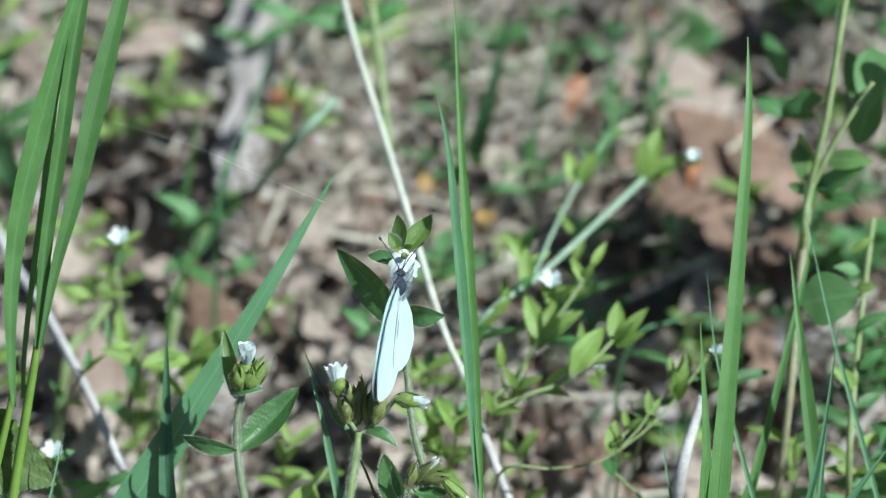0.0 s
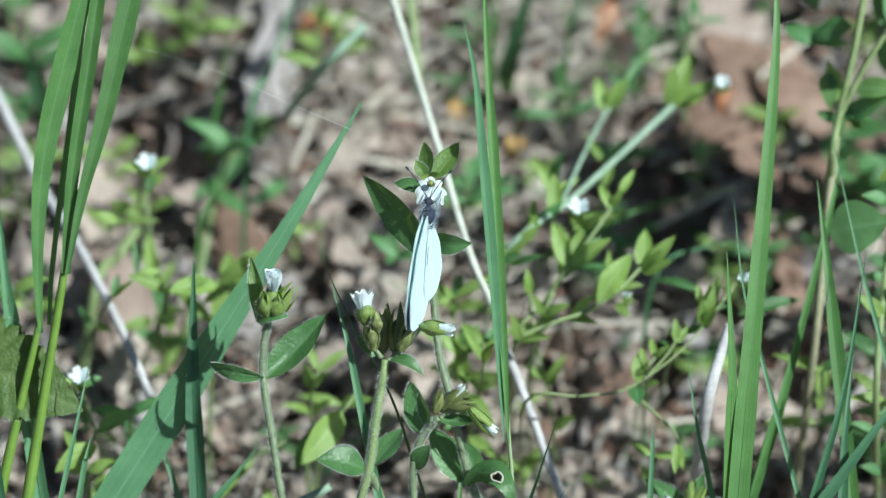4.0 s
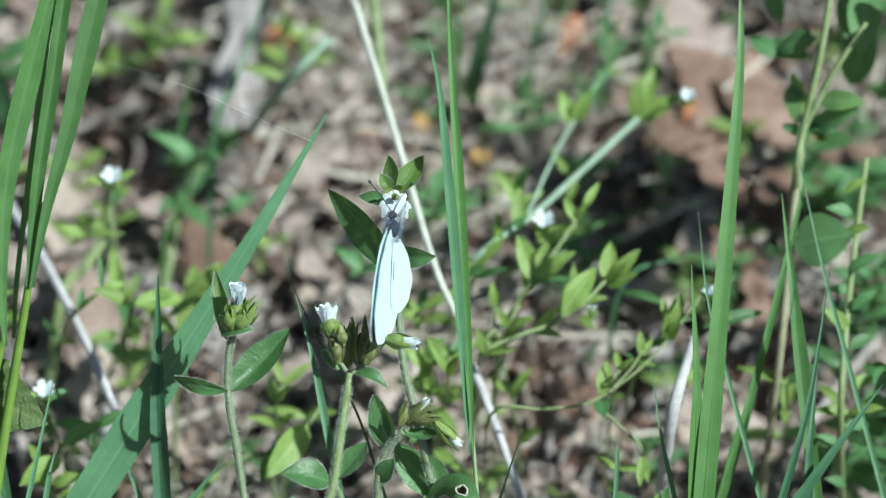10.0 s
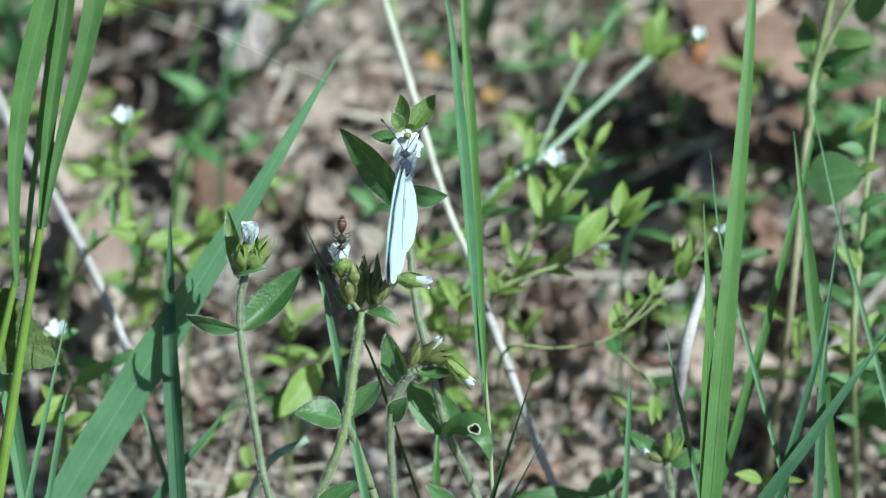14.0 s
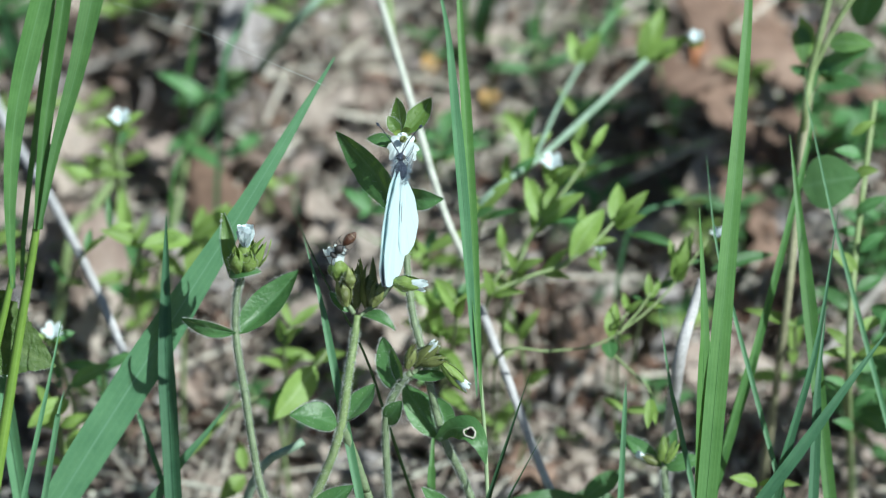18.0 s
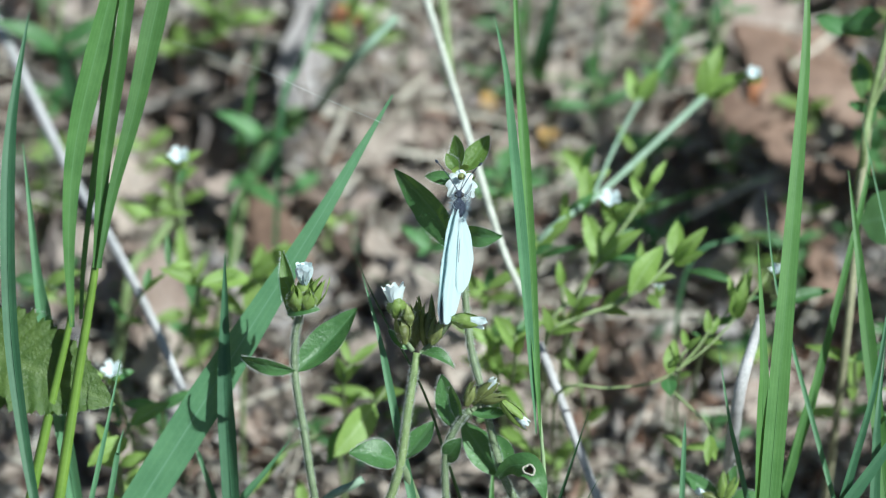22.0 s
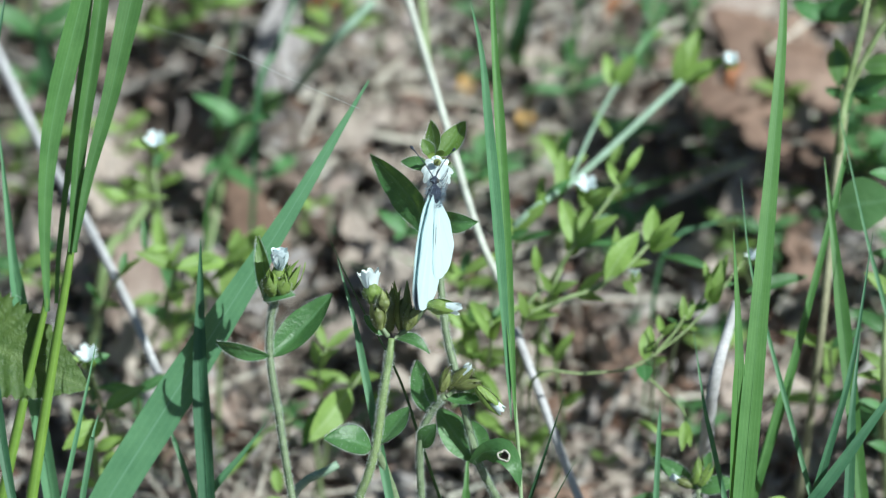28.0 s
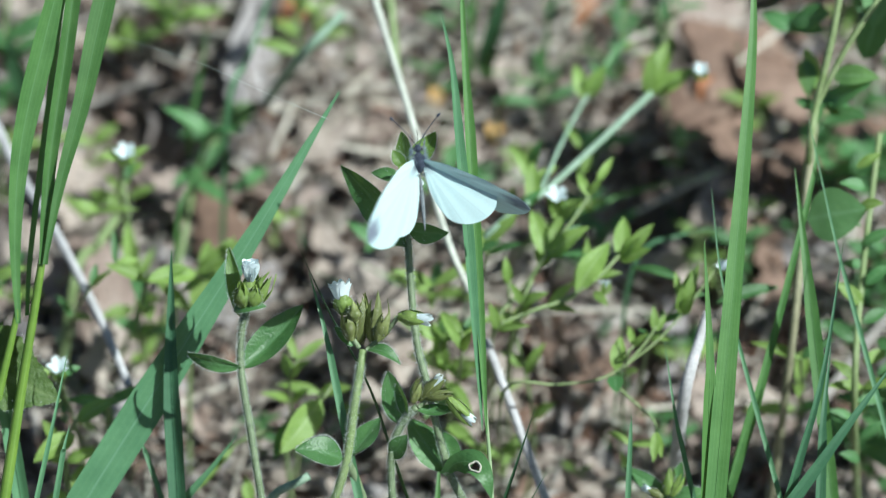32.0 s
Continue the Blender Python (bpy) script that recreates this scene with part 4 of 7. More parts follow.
def grass_tuft_left():
    foot = to_ground((-0.0933, -0.0205, 0.0245), 0.0, 0.004)
    g = thing("grass_tuft", foot, "tuft of tall wide green grass with yellowish sheaths", "grass")
    for pts, r0, r1 in (([(-0.0914, -0.0177, 0.0360), (-0.0868, -0.0060, 0.0534), (-0.0835, 0.0020, 0.0653), (-0.0826, 0.0055, 0.0705)], 0.0013, 0.0005), ([(-0.0857, -0.0202, 0.0357), (-0.0822, -0.0077, 0.0544), (-0.0785, 0.0040, 0.0736), (-0.0774, 0.0081, 0.0798), (-0.0759, 0.0124, 0.0871), (-0.0747, 0.0150, 0.0919)], 0.00138, 0.0003)):
        bm = bmesh.new()
        tube(bm, [run_down(pts[0], pts[1]), *pts], r0, r1, 8)
        part("sheath", bm, CULM, g, "yellowish green grass sheath")
    for pts, w, kw in (
        ([(-0.0828, 0.0016, 0.0655), (-0.0834, 0.0105, 0.0810), (-0.0820, 0.0197, 0.0970), (-0.0773, 0.0301, 0.1149), (-0.0700, 0.0437, 0.1376), (-0.0569, 0.0661, 0.1685)], 0.0050, dict(face=(0.35, -0.84, 0.45), crease=0.3, tip=0.4, base_width=0.2, ramp=2.0)),
        ([(-0.0807, 0.0017, 0.0675), (-0.0799, 0.0109, 0.0780), (-0.0763, 0.0298, 0.1016), (-0.0735, 0.0442, 0.1200), (-0.0711, 0.0548, 0.1326), (-0.0675, 0.0735, 0.1541)], 0.0030, dict(face=(-0.9, -0.5, 0.2), crease=0.5, tip=0.4, base_width=0.6)),
        ([(-0.0775, 0.0057, 0.0773), (-0.0762, 0.0164, 0.0937), (-0.0729, 0.0289, 0.1130), (-0.0704, 0.0389, 0.1284), (-0.0672, 0.0498, 0.1434), (-0.0629, 0.0697, 0.1666)], 0.0031, dict(face=(0.2, -0.84, 0.5), crease=0.6, tip=0.4, base_width=0.6)),
        ([(-0.0772, 0.0049, 0.0778), (-0.0740, 0.0136, 0.0913), (-0.0697, 0.0224, 0.1048), (-0.0654, 0.0330, 0.1212), (-0.0597, 0.0464, 0.1400), (-0.0524, 0.0641, 0.1617)], 0.0048, dict(face=(0.1, -0.84, 0.5), crease=0.25, tip=0.4, base_width=0.15, ramp=1.7)),
    ):
        part("blade", blade_mesh(pts, w, n=26, **kw), GRASS, g)
    lone_blade([(-0.0875, -0.0284, 0.0289), (-0.0897, -0.0235, 0.0381), (-0.0923, -0.0153, 0.0504), (-0.0948, -0.0038, 0.0676), (-0.0955, 0.0090, 0.0867), (-0.0947, 0.0214, 0.1034), (-0.0913, 0.0353, 0.1206)], 0.0030, GRASS_DEEP, "dark bluish grass blade curving up", crease=0.5, tip=0.22, n=30, base_width=0.25, ramp=1.8)
    lone_blade([(-0.0877, 0.0038, 0.0578), (-0.0902, 0.0109, 0.0725), (-0.0931, 0.0254, 0.0948)], 0.0038, GRASS_BLUE, crease=0.6, tip=0.8)


def grass_back():
    lone_blade([to_ground((-0.0462, 0.1032, 0.0419)), (-0.0433, 0.1035, 0.0535), (-0.0391, 0.1113, 0.0618), (-0.0349, 0.1216, 0.0703), (-0.0319, 0.1312, 0.0777)], 0.0013, GRASS_BLUE, "thin bluish grass blade behind the others", planted=True, tip=0.6)
    lone_blade([to_ground((0.0414, 0.0728, 0.0319)), (0.0448, 0.0672, 0.0342), (0.0558, 0.0701, 0.0425), (0.0669, 0.0725, 0.0424)], 0.0011, GRASS_BLUE, "thin bluish grass blade behind the others", planted=True, tip=0.8)
    lone_blade([to_ground((-0.0559, 0.0702, 0.0278)), (-0.0538, 0.0718, 0.0414), (-0.0503, 0.0819, 0.0495), (-0.0475, 0.0947, 0.0546)], 0.0010, GRASS, "thin green grass blade behind the others", planted=True, tip=0.7)
    for low, mid, top, w, mat in (((0.0139, 0.1405, 0.0448), (0.0166, 0.1408, 0.0565), (0.0214, 0.1477, 0.0746), 0.0040, GRASS_DARK), ((0.0433, 0.1398, 0.0437), (0.0442, 0.1424, 0.0570), (0.0447, 0.1506, 0.0699), 0.0018, GRASS_BLUE), ((0.0527, 0.1468, 0.0454), (0.0546, 0.1474, 0.0556), (0.0592, 0.1529, 0.0642), 0.0022, GRASS_DEEP), ((0.0277, 0.1489, 0.0487), (0.0300, 0.1488, 0.0577), (0.0307, 0.1525, 0.0674), 0.0014, GRASS_BLUE), ((0.0098, 0.1341, 0.0441), (0.0105, 0.1367, 0.0574), (0.0125, 0.1428, 0.0744), 0.0016, GRASS), ((-0.0530, 0.1223, 0.0349), (-0.0503, 0.1264, 0.0488), (-0.0486, 0.1315, 0.0605), 0.0013, GRASS), ((-0.0901, 0.1271, 0.0424), (-0.0923, 0.1270, 0.0514), (-0.0932, 0.1281, 0.0625), 0.0045, GRASS_DARK)):
        lone_blade([V(low) + Vector((0, 0.006, -0.010)), low, mid, top], w, mat, "soft green grass blade standing in the litter", planted=True, tip=0.5, n=14)
    for pts, w, mat in ((((0.0161, 0.1285, 0.0341), (0.0166, 0.1223, 0.0428), (0.0213, 0.1210, 0.0498), (0.0273, 0.1232, 0.0494), (0.0325, 0.1271, 0.0408)), 0.0009, STEM_GREEN), (((0.0259, 0.0955, 0.0260), (0.0306, 0.0875, 0.0356), (0.0466, 0.0925, 0.0393), (0.0643, 0.1030, 0.0368)), 0.0017, GRASS), (((0.0449, 0.1564, 0.0305), (0.0407, 0.1500, 0.0390), (0.0343, 0.1507, 0.0400), (0.0266, 0.1526, 0.0340)), 0.0009, STEM_GREEN), (((0.0091, 0.1498, 0.0390), (0.0123, 0.1397, 0.0419), (0.0193, 0.1392, 0.0410), (0.0252, 0.1489, 0.0375)), 0.0008, GRASS_LIGHT)):
        lone_blade([run_down(pts[0], pts[1]), *pts], w, mat, "thin arching green grass blade in the litter", planted=True, tip=0.7, n=14)


grass_front()
grass_centre()
grass_back()
grass_tuft_left()


def toothed_leaf(base, tip, width, teeth, face, n=64):
    """A broad leaf with a sawn rim and pleats along its side veins."""
    bm = bmesh.new()
    b, ax = V(base), V(tip) - V(base)
    side = ax.cross(V(face)).normalized()
    nor = side.cross(ax).normalized()
    rows = []
    for i in range(n + 1):
        u = i / n
        half = width / 2 * max(0.02, math.sin(math.pi * u ** 0.85)) ** 0.9
        row = []
        for k in range(-6, 7):
            q = k / 6
            saw = 1 + (0.17 * ((u * teeth) % 1.0) - 0.05 if abs(k) == 6 else 0.0)
            pleat = 0.045 * width * math.cos(6.2832 * (u * 13 - abs(q) * 1.6)) * abs(q)
            row.append(b + ax * u + side * (q * half * saw) + nor * (abs(q) * half * 0.16 + pleat * half / width * 2 - 0.04 * ax.length * (2 * u - 1) ** 2))
        rows.append(row)
    grid(bm, rows)
    return bm


def nettle():
    foot = to_ground((-0.1049, -0.0029, 0.0276), -0.01, 0.01)
    n = thing("toothed_plant", foot, "low plant with broad toothed hairy leaves", "plant")
    bm = bmesh.new()
    tube(bm, [foot, (-0.1100, 0.0009, 0.0477), (-0.1108, 0.0053, 0.0616)], 0.001, 0.0008)
    part("stem", bm, STEM, n)
    for b, t, w in (((-0.1108, 0.0059, 0.0623), (-0.0742, -0.0066, 0.0524), 0.0205),):
        face = (-0.1, -0.6, 0.8)
        lf = part("leaf", toothed_leaf(b, t, w, 26, face), TOOTHED, n, "broad yellowish green toothed leaf")
        part("leaf_hairs", rim_hairs(b, t, w * 1.06, 420, 0.0011, rng, face), HAIR, lf, "pale hairs on the leaf and its rim")


nettle()


# ---- dry stalks ----
def stalk(points, r0, r1, material, name="dry_stalk", label="bleached dry grass stalk", group="dry stalks"):
    s = thing(name, points[0], label, "stalk", group)
    bm = bmesh.new()
    tube(bm, [rooted(points[0]), *points[1:]], r0, r1, 7)
    part("stalk", bm, material, s)


stalk([(0.0096, 0.0368, 0.0498), (0.0049, 0.0426, 0.0588), (-0.0023, 0.0641, 0.0735), (-0.0109, 0.0878, 0.0916), (-0.0129, 0.0945, 0.0947), (-0.0161, 0.1064, 0.1019), (-0.0189, 0.1194, 0.1072)], 0.0008, 0.0008, BLEACHED)
stalk([(0.0291, 0.0001, 0.0118), (0.0247, 0.0091, 0.0182), (0.0185, 0.0199, 0.0311), (0.0129, 0.0313, 0.0413)], 0.0010, 0.0009, BLEACHED_GREY, "twig", "thin pale grey dry twig", "twigs")
stalk([(-0.0622, 0.0258, 0.0329), (-0.0695, 0.0425, 0.0403), (-0.0795, 0.0646, 0.0468), (-0.0895, 0.0891, 0.0478), (-0.1068, 0.1202, 0.0682)], 0.0009, 0.0012, BLEACHED_GREY, "twig", "thin pale grey dry twig", "twigs")
stalk([(0.0523, 0.0413, 0.0000), (0.0536, 0.0100, 0.0380), (0.0574, 0.0183, 0.0508), (0.0588, 0.0212, 0.0552)], 0.0017, 0.0007, BLEACHED_GREY, "twig", "bleached broken twig end", "twigs")
stalk([(0.0734, 0.0413, 0.0000), (0.0774, 0.0283, 0.0441), (0.0809, 0.0508, 0.0678), (0.0831, 0.0633, 0.0797)], 0.0009, 0.0008, STALK_TAN, "dry_stalk", "pale straw-coloured plant stalk")
stalk([(-0.0569, 0.1852, 0.0479), (-0.0371, 0.1743, 0.0438), (-0.0173, 0.1646, 0.0399)], 0.0019, 0.0014, STRAW, "twig", "pale fallen twig on the litter", "twigs")
stalk([(-0.0459, 0.0082, 0.0000), (-0.0344, -0.0054, 0.0216), (-0.0238, -0.0055, 0.0324)], 0.0010, 0.0009, STEM_PALE, "cut_stalk", "pale green cut stalk")
stalk([(-0.0365, 0.1425, 0.0312), (-0.0277, 0.1028, 0.0670), (-0.0178, 0.1049, 0.0776)], 0.0013, 0.0010, STEM_PALE, "cut_stalk", "pale green cut stalk")
stalk([(-0.0060, 0.0950, 0.0660), (-0.0077, 0.1093, 0.0789), (-0.0104, 0.1245, 0.0930)], 0.0010, 0.0009, STEM_GREEN, "plant_stalk", "slender yellowish green stalk")


# ---- stitchwort-like plants on the far side ----
def fresh_leaf(plant, base, tip, width, material=None, bend=0.05, fold=0.25, face=None):
    part("leaf", leaf_mesh(base, tip, width * 0.72, face, bend, fold, n=8, shape=0.8, wave=0.04), material or FRESH, plant)


def stem_part(plant, points, r0, r1, material):
    bm = bmesh.new()
    tube(bm, [rooted(points[0]), *points[1:]], r0 * 0.8, r1 * 0.8, 7)
    part("stem", bm, material, plant)


def small_flower(plant, at, size, direction=None):
    d = direction or (UPWARD * 0.5 + TOWARD * 0.6)
    part("calyx", sepals(bmesh.new(), V(at) - V(d).normalized() * size * 0.5, d, size * 0.9, 0.35, size * 0.3), FRESH, plant, "pale green sepals")
    part("petals", petals(bmesh.new(), at, d, size * 0.62, 0.85, size * 0.36), PETAL, plant, "small white petals")


def sandwort():
    foot = (0.0084, 0.0939, 0.0000)
    c = thing("sandwort", foot, "sprawling light green sandwort with tiny white flower", "wildflower", "sandwort plants")
    stem_part(c, [foot, (0.0115, 0.0504, 0.0524), (0.0261, 0.0620, 0.0592), (0.0372, 0.0741, 0.0633), (0.0490, 0.0868, 0.0681)], 0.0008, 0.0010, STEM_PALE)
    fresh_leaf(c, (0.0484, 0.0867, 0.0679), (0.0538, 0.0986, 0.0753), 0.0060)
    fresh_leaf(c, (0.0482, 0.0863, 0.0673), (0.0493, 0.0901, 0.0768), 0.0045)
    fresh_leaf(c, (0.0494, 0.0867, 0.0679), (0.0584, 0.0879, 0.0734), 0.0058)
    fresh_leaf(c, (0.0494, 0.0863, 0.0673), (0.0561, 0.0830, 0.0733), 0.0048, face=(0, 0, 1))
    small_flower(c, (0.0596, 0.0874, 0.0727), 0.004)
    stem_part(c, [(0.0242, 0.0596, 0.0593), (0.0306, 0.0804, 0.0620), (0.0353, 0.0950, 0.0624)], 0.0006, 0.0006, STEM_PALE)
    fresh_leaf(c, (0.0346, 0.0947, 0.0618), (0.0328, 0.1004, 0.0670), 0.0045)
    fresh_leaf(c, (0.0353, 0.0948, 0.0621), (0.0395, 0.0968, 0.0689), 0.0050)
    fresh_leaf(c, (0.0359, 0.0952, 0.0627), (0.0454, 0.1096, 0.0701), 0.0030, FRESH_DEEP)
    fresh_leaf(c, (0.0230, 0.0566, 0.0584), (0.0231, 0.0653, 0.0643), 0.0048)
    fresh_leaf(c, (0.0175, 0.0523, 0.0554), (0.0193, 0.0538, 0.0613), 0.0034)
    fresh_leaf(c, (0.0127, 0.0487, 0.0535), (0.0199, 0.0509, 0.0606), 0.0038)
    fresh_leaf(c, (0.0145, 0.0500, 0.0519), (0.0091, 0.0548, 0.0555), 0.0034)
    fresh_leaf(c, (0.0091, 0.0477, 0.0520), (0.0163, 0.0458, 0.0565), 0.0034, FRESH_DEEP)
    small_flower(c, (0.0281, 0.0540, 0.0617), 0.0052)
    # second shoot below
    foot = (0.0145, 0.0715, 0.0000)
    d = thing("sandwort", foot, "light green sandwort shoot with pointed opposite leaves", "wildflower", "sandwort plants")
    stem_part(d, [foot, (0.0145, 0.0372, 0.0395), (0.0204, 0.0401, 0.0476), (0.0258, 0.0427, 0.0552), (0.0330, 0.0496, 0.0622), (0.0369, 0.0548, 0.0666)], 0.0006, 0.0005, STEM_GREEN)
    fresh_leaf(d, (0.0255, 0.0425, 0.0549), (0.0225, 0.0496, 0.0622), 0.0050)
    fresh_leaf(d, (0.0258, 0.0425, 0.0549), (0.0346, 0.0426, 0.0624), 0.0056)
    fresh_leaf(d, (0.0258, 0.0435, 0.0547), (0.0293, 0.0523, 0.0590), 0.0040)
    fresh_leaf(d, (0.0258, 0.0422, 0.0545), (0.0352, 0.0393, 0.0574), 0.0030, FRESH_DEEP, face=(0, 0, 1))
    fresh_leaf(d, (0.0348, 0.0511, 0.0645), (0.0324, 0.0555, 0.0676), 0.0030)
    fresh_leaf(d, (0.0351, 0.0512, 0.0647), (0.0375, 0.0516, 0.0690), 0.0026)
    fresh_leaf(d, (0.0366, 0.0535, 0.0663), (0.0400, 0.0573, 0.0704), 0.0028)
    foot = (0.0182, 0.0671, 0.0000)
    e = thing("sandwort", foot, "light green sandwort with oval leaves on thin stems", "wildflower", "sandwort plants")
    stem_part(e, [foot, (0.0186, 0.0306, 0.0440), (0.0292, 0.0325, 0.0506), (0.0357, 0.0347, 0.0540), (0.0412, 0.0410, 0.0563)], 0.0006, 0.0005, STEM_GREEN)
    fresh_leaf(e, (0.0318, 0.0334, 0.0520), (0.0390, 0.0408, 0.0597), 0.0072, bend=0.08)
    fresh_leaf(e, (0.0357, 0.0318, 0.0531), (0.0383, 0.0285, 0.0518), 0.0030)
    small_flower(e, (0.0380, 0.0323, 0.0539), 0.0032, UPWARD)
    fresh_leaf(e, (0.0412, 0.0407, 0.0558), (0.0423, 0.0487, 0.0609), 0.0052)
    fresh_leaf(e, (0.0415, 0.0405, 0.0556), (0.0484, 0.0446, 0.0618), 0.0044)
    fresh_leaf(e, (0.0415, 0.0403, 0.0553), (0.0476, 0.0383, 0.0595), 0.0044)
    fresh_leaf(e, (0.0412, 0.0403, 0.0553), (0.0452, 0.0396, 0.0615), 0.0030)
    foot = (0.0168, 0.0584, 0.0000)
    f = thing("sandwort", foot, "trailing sandwort stem with oval leaf and nodding buds", "wildflower", "sandwort plants")
    stem_part(f, [foot, (0.0167, 0.0172, 0.0380), (0.0278, 0.0162, 0.0402), (0.0373, 0.0170, 0.0414), (0.0468, 0.0220, 0.0454), (0.0534, 0.0272, 0.0498), (0.0613, 0.0360, 0.0560)], 0.0004, 0.0003, STEM_GREEN)
    fresh_leaf(f, (0.0399, 0.0178, 0.0426), (0.0411, 0.0234, 0.0476), 0.0046, bend=0.1)
    fresh_leaf(f, (0.0396, 0.0173, 0.0418), (0.0401, 0.0119, 0.0409), 0.0048, FRESH_DEEP, face=(0, -0.3, 1))
    stem_part(f, [(0.0384, 0.0170, 0.0414), (0.0431, 0.0137, 0.0382), (0.0478, 0.0105, 0.0350), (0.0483, 0.0068, 0.0330)], 0.0004, 0.0004, STEM_GREEN)
    fresh_leaf(f, (0.0482, 0.0076, 0.0342), (0.0476, 0.0025, 0.0300), 0.0030)
    fresh_leaf(f, (0.0484, 0.0076, 0.0342), (0.0494, 0.0045, 0.0296), 0.0022)
    stem_part(f, [(0.0420, 0.0192, 0.0430), (0.0462, 0.0226, 0.0464), (0.0485, 0.0246, 0.0494)], 0.0004, 0.0004, STEM_GREEN)
    fresh_leaf(f, (0.0482, 0.0239, 0.0484), (0.0480, 0.0268, 0.0529), 0.0026)
    fresh_leaf(f, (0.0487, 0.0239, 0.0484), (0.0506, 0.0275, 0.0503), 0.0022)
    for b, t, w in (((0.0537, 0.0275, 0.0503), (0.0562, 0.0344, 0.0571), 0.0040), ((0.0540, 0.0275, 0.0503), (0.0575, 0.0333, 0.0592), 0.0032), ((0.0535, 0.0275, 0.0503), (0.0539, 0.0291, 0.0563), 0.0030), ((0.0544, 0.0275, 0.0503), (0.0564, 0.0268, 0.0565), 0.0030)):
        fresh_leaf(f, b, t, w)
    small_flower(f, (0.0627, 0.0360, 0.0560), 0.0034)
    fresh_leaf(f, (0.0614, 0.0338, 0.0489), (0.0749, 0.0390, 0.0495), 0.0042, FRESH_DEEP, bend=0.1)
    fresh_leaf(f, (0.0544, 0.0397, 0.0507), (0.0438, 0.0445, 0.0508), 0.0030, FRESH_DEEP, bend=0.15)


def broadleaf_right():
    foot = (0.0823, 0.1030, 0.0000)
    c = thing("climbing_plant", foot, "climbing plant with round green leaves on pale stems", "plant")
    stem_part(c, [foot, (0.0810, 0.0544, 0.0697), (0.0825, 0.0565, 0.0839), (0.0858, 0.0615, 0.0989), (0.0883, 0.0688, 0.1138), (0.0908, 0.0783, 0.1247)], 0.0011, 0.0009, STEM_GREEN)
    stem_part(c, [(0.0825, 0.0565, 0.0839), (0.0884, 0.0595, 0.0959), (0.0954, 0.0636, 0.1059)], 0.0009, 0.0007, STEM_GREEN)
    for b, t, w, m in (
        ((0.0855, 0.0838, 0.0855), (0.0737, 0.0903, 0.0845), 0.0072, FRESH_DEEP),
        ((0.0836, 0.0680, 0.0796), (0.0814, 0.0784, 0.0846), 0.0050, FRESH),
        ((0.0847, 0.0647, 0.0781), (0.0942, 0.0608, 0.0868), 0.0070, FRESH_DEEP),
        ((0.0859, 0.0644, 0.0776), (0.0937, 0.0600, 0.0782), 0.0050, FRESH_DEEP),
        ((0.0835, 0.0644, 0.0776), (0.0789, 0.0691, 0.0775), 0.0040, FRESH_DEEP),
        ((0.0937, 0.0771, 0.0825), (0.0985, 0.0843, 0.0937), 0.0100, FRESH_DEEP),
        ((0.0952, 0.0851, 0.0876), (0.0925, 0.0952, 0.0957), 0.0080, FRESH_DEEP),
        ((0.0807, 0.1050, 0.0815), (0.0762, 0.1163, 0.0878), 0.0060, FRESH_DEEP),
    ):
        fresh_leaf(c, b, t, w, m, bend=0.08, fold=0.12)
    fresh_leaf(c, (0.0804, 0.0418, 0.0648), (0.0926, 0.0377, 0.0698), 0.0160, FRESH_ROUND, bend=0.05, fold=0.06, face=(0.40, -0.65, 0.62))
    for b, t, w, m in (((0.0787, 0.0829, 0.0863), (0.0725, 0.0865, 0.0883), 0.0058, FRESH_DEEP), ((0.0863, 0.0806, 0.0922), (0.0782, 0.0835, 0.0873), 0.0076, FRESH_DEEP), ((0.0865, 0.0648, 0.0859), (0.0959, 0.0602, 0.0881), 0.0070, FRESH_GREEN), ((0.0970, 0.0819, 0.1039), (0.0944, 0.0657, 0.0968), 0.0105, FRESH_ROUND), ((0.0810, 0.0753, 0.0838), (0.0818, 0.0666, 0.0792), 0.0058, FRESH_GREEN), ((0.0823, 0.0689, 0.0792), (0.0900, 0.0612, 0.0802), 0.0056, FRESH_DEEP), ((0.0838, 0.0667, 0.0794), (0.0819, 0.0543, 0.0786), 0.0040, FRESH_DEEP)):
        fresh_leaf(c, b, t, w, m, bend=0.08, fold=0.12)
    foot = (0.0951, 0.0455, 0.0000)
    d = thing("climbing_plant", foot, "leafy green plant with many small oval leaves", "plant")
    stem_part(d, [foot, (0.0899, 0.0169, 0.0375), (0.0920, 0.0344, 0.0571), (0.0958, 0.0532, 0.0789)], 0.0010, 0.0008, STEM_GREEN)
    r = random.Random(3)
    for k in range(16):
        y = 290 + k * 36
        s = (-1) ** k
        b = V((0.0910, 0.0292, 0.0492)) + UPWARD * (560 - y) * 0.0001135 + ACROSS * r.uniform(-0.001, 0.002) + TOWARD * r.uniform(-0.006, 0.004)
        t = b + ACROSS * s * r.uniform(0.004, 0.007) + UPWARD * r.uniform(0.000, 0.005) + TOWARD * r.uniform(-0.003, 0.003)
        fresh_leaf(d, b, t, r.uniform(0.003, 0.0046), r.choice((FRESH, FRESH_DEEP)), bend=0.08)


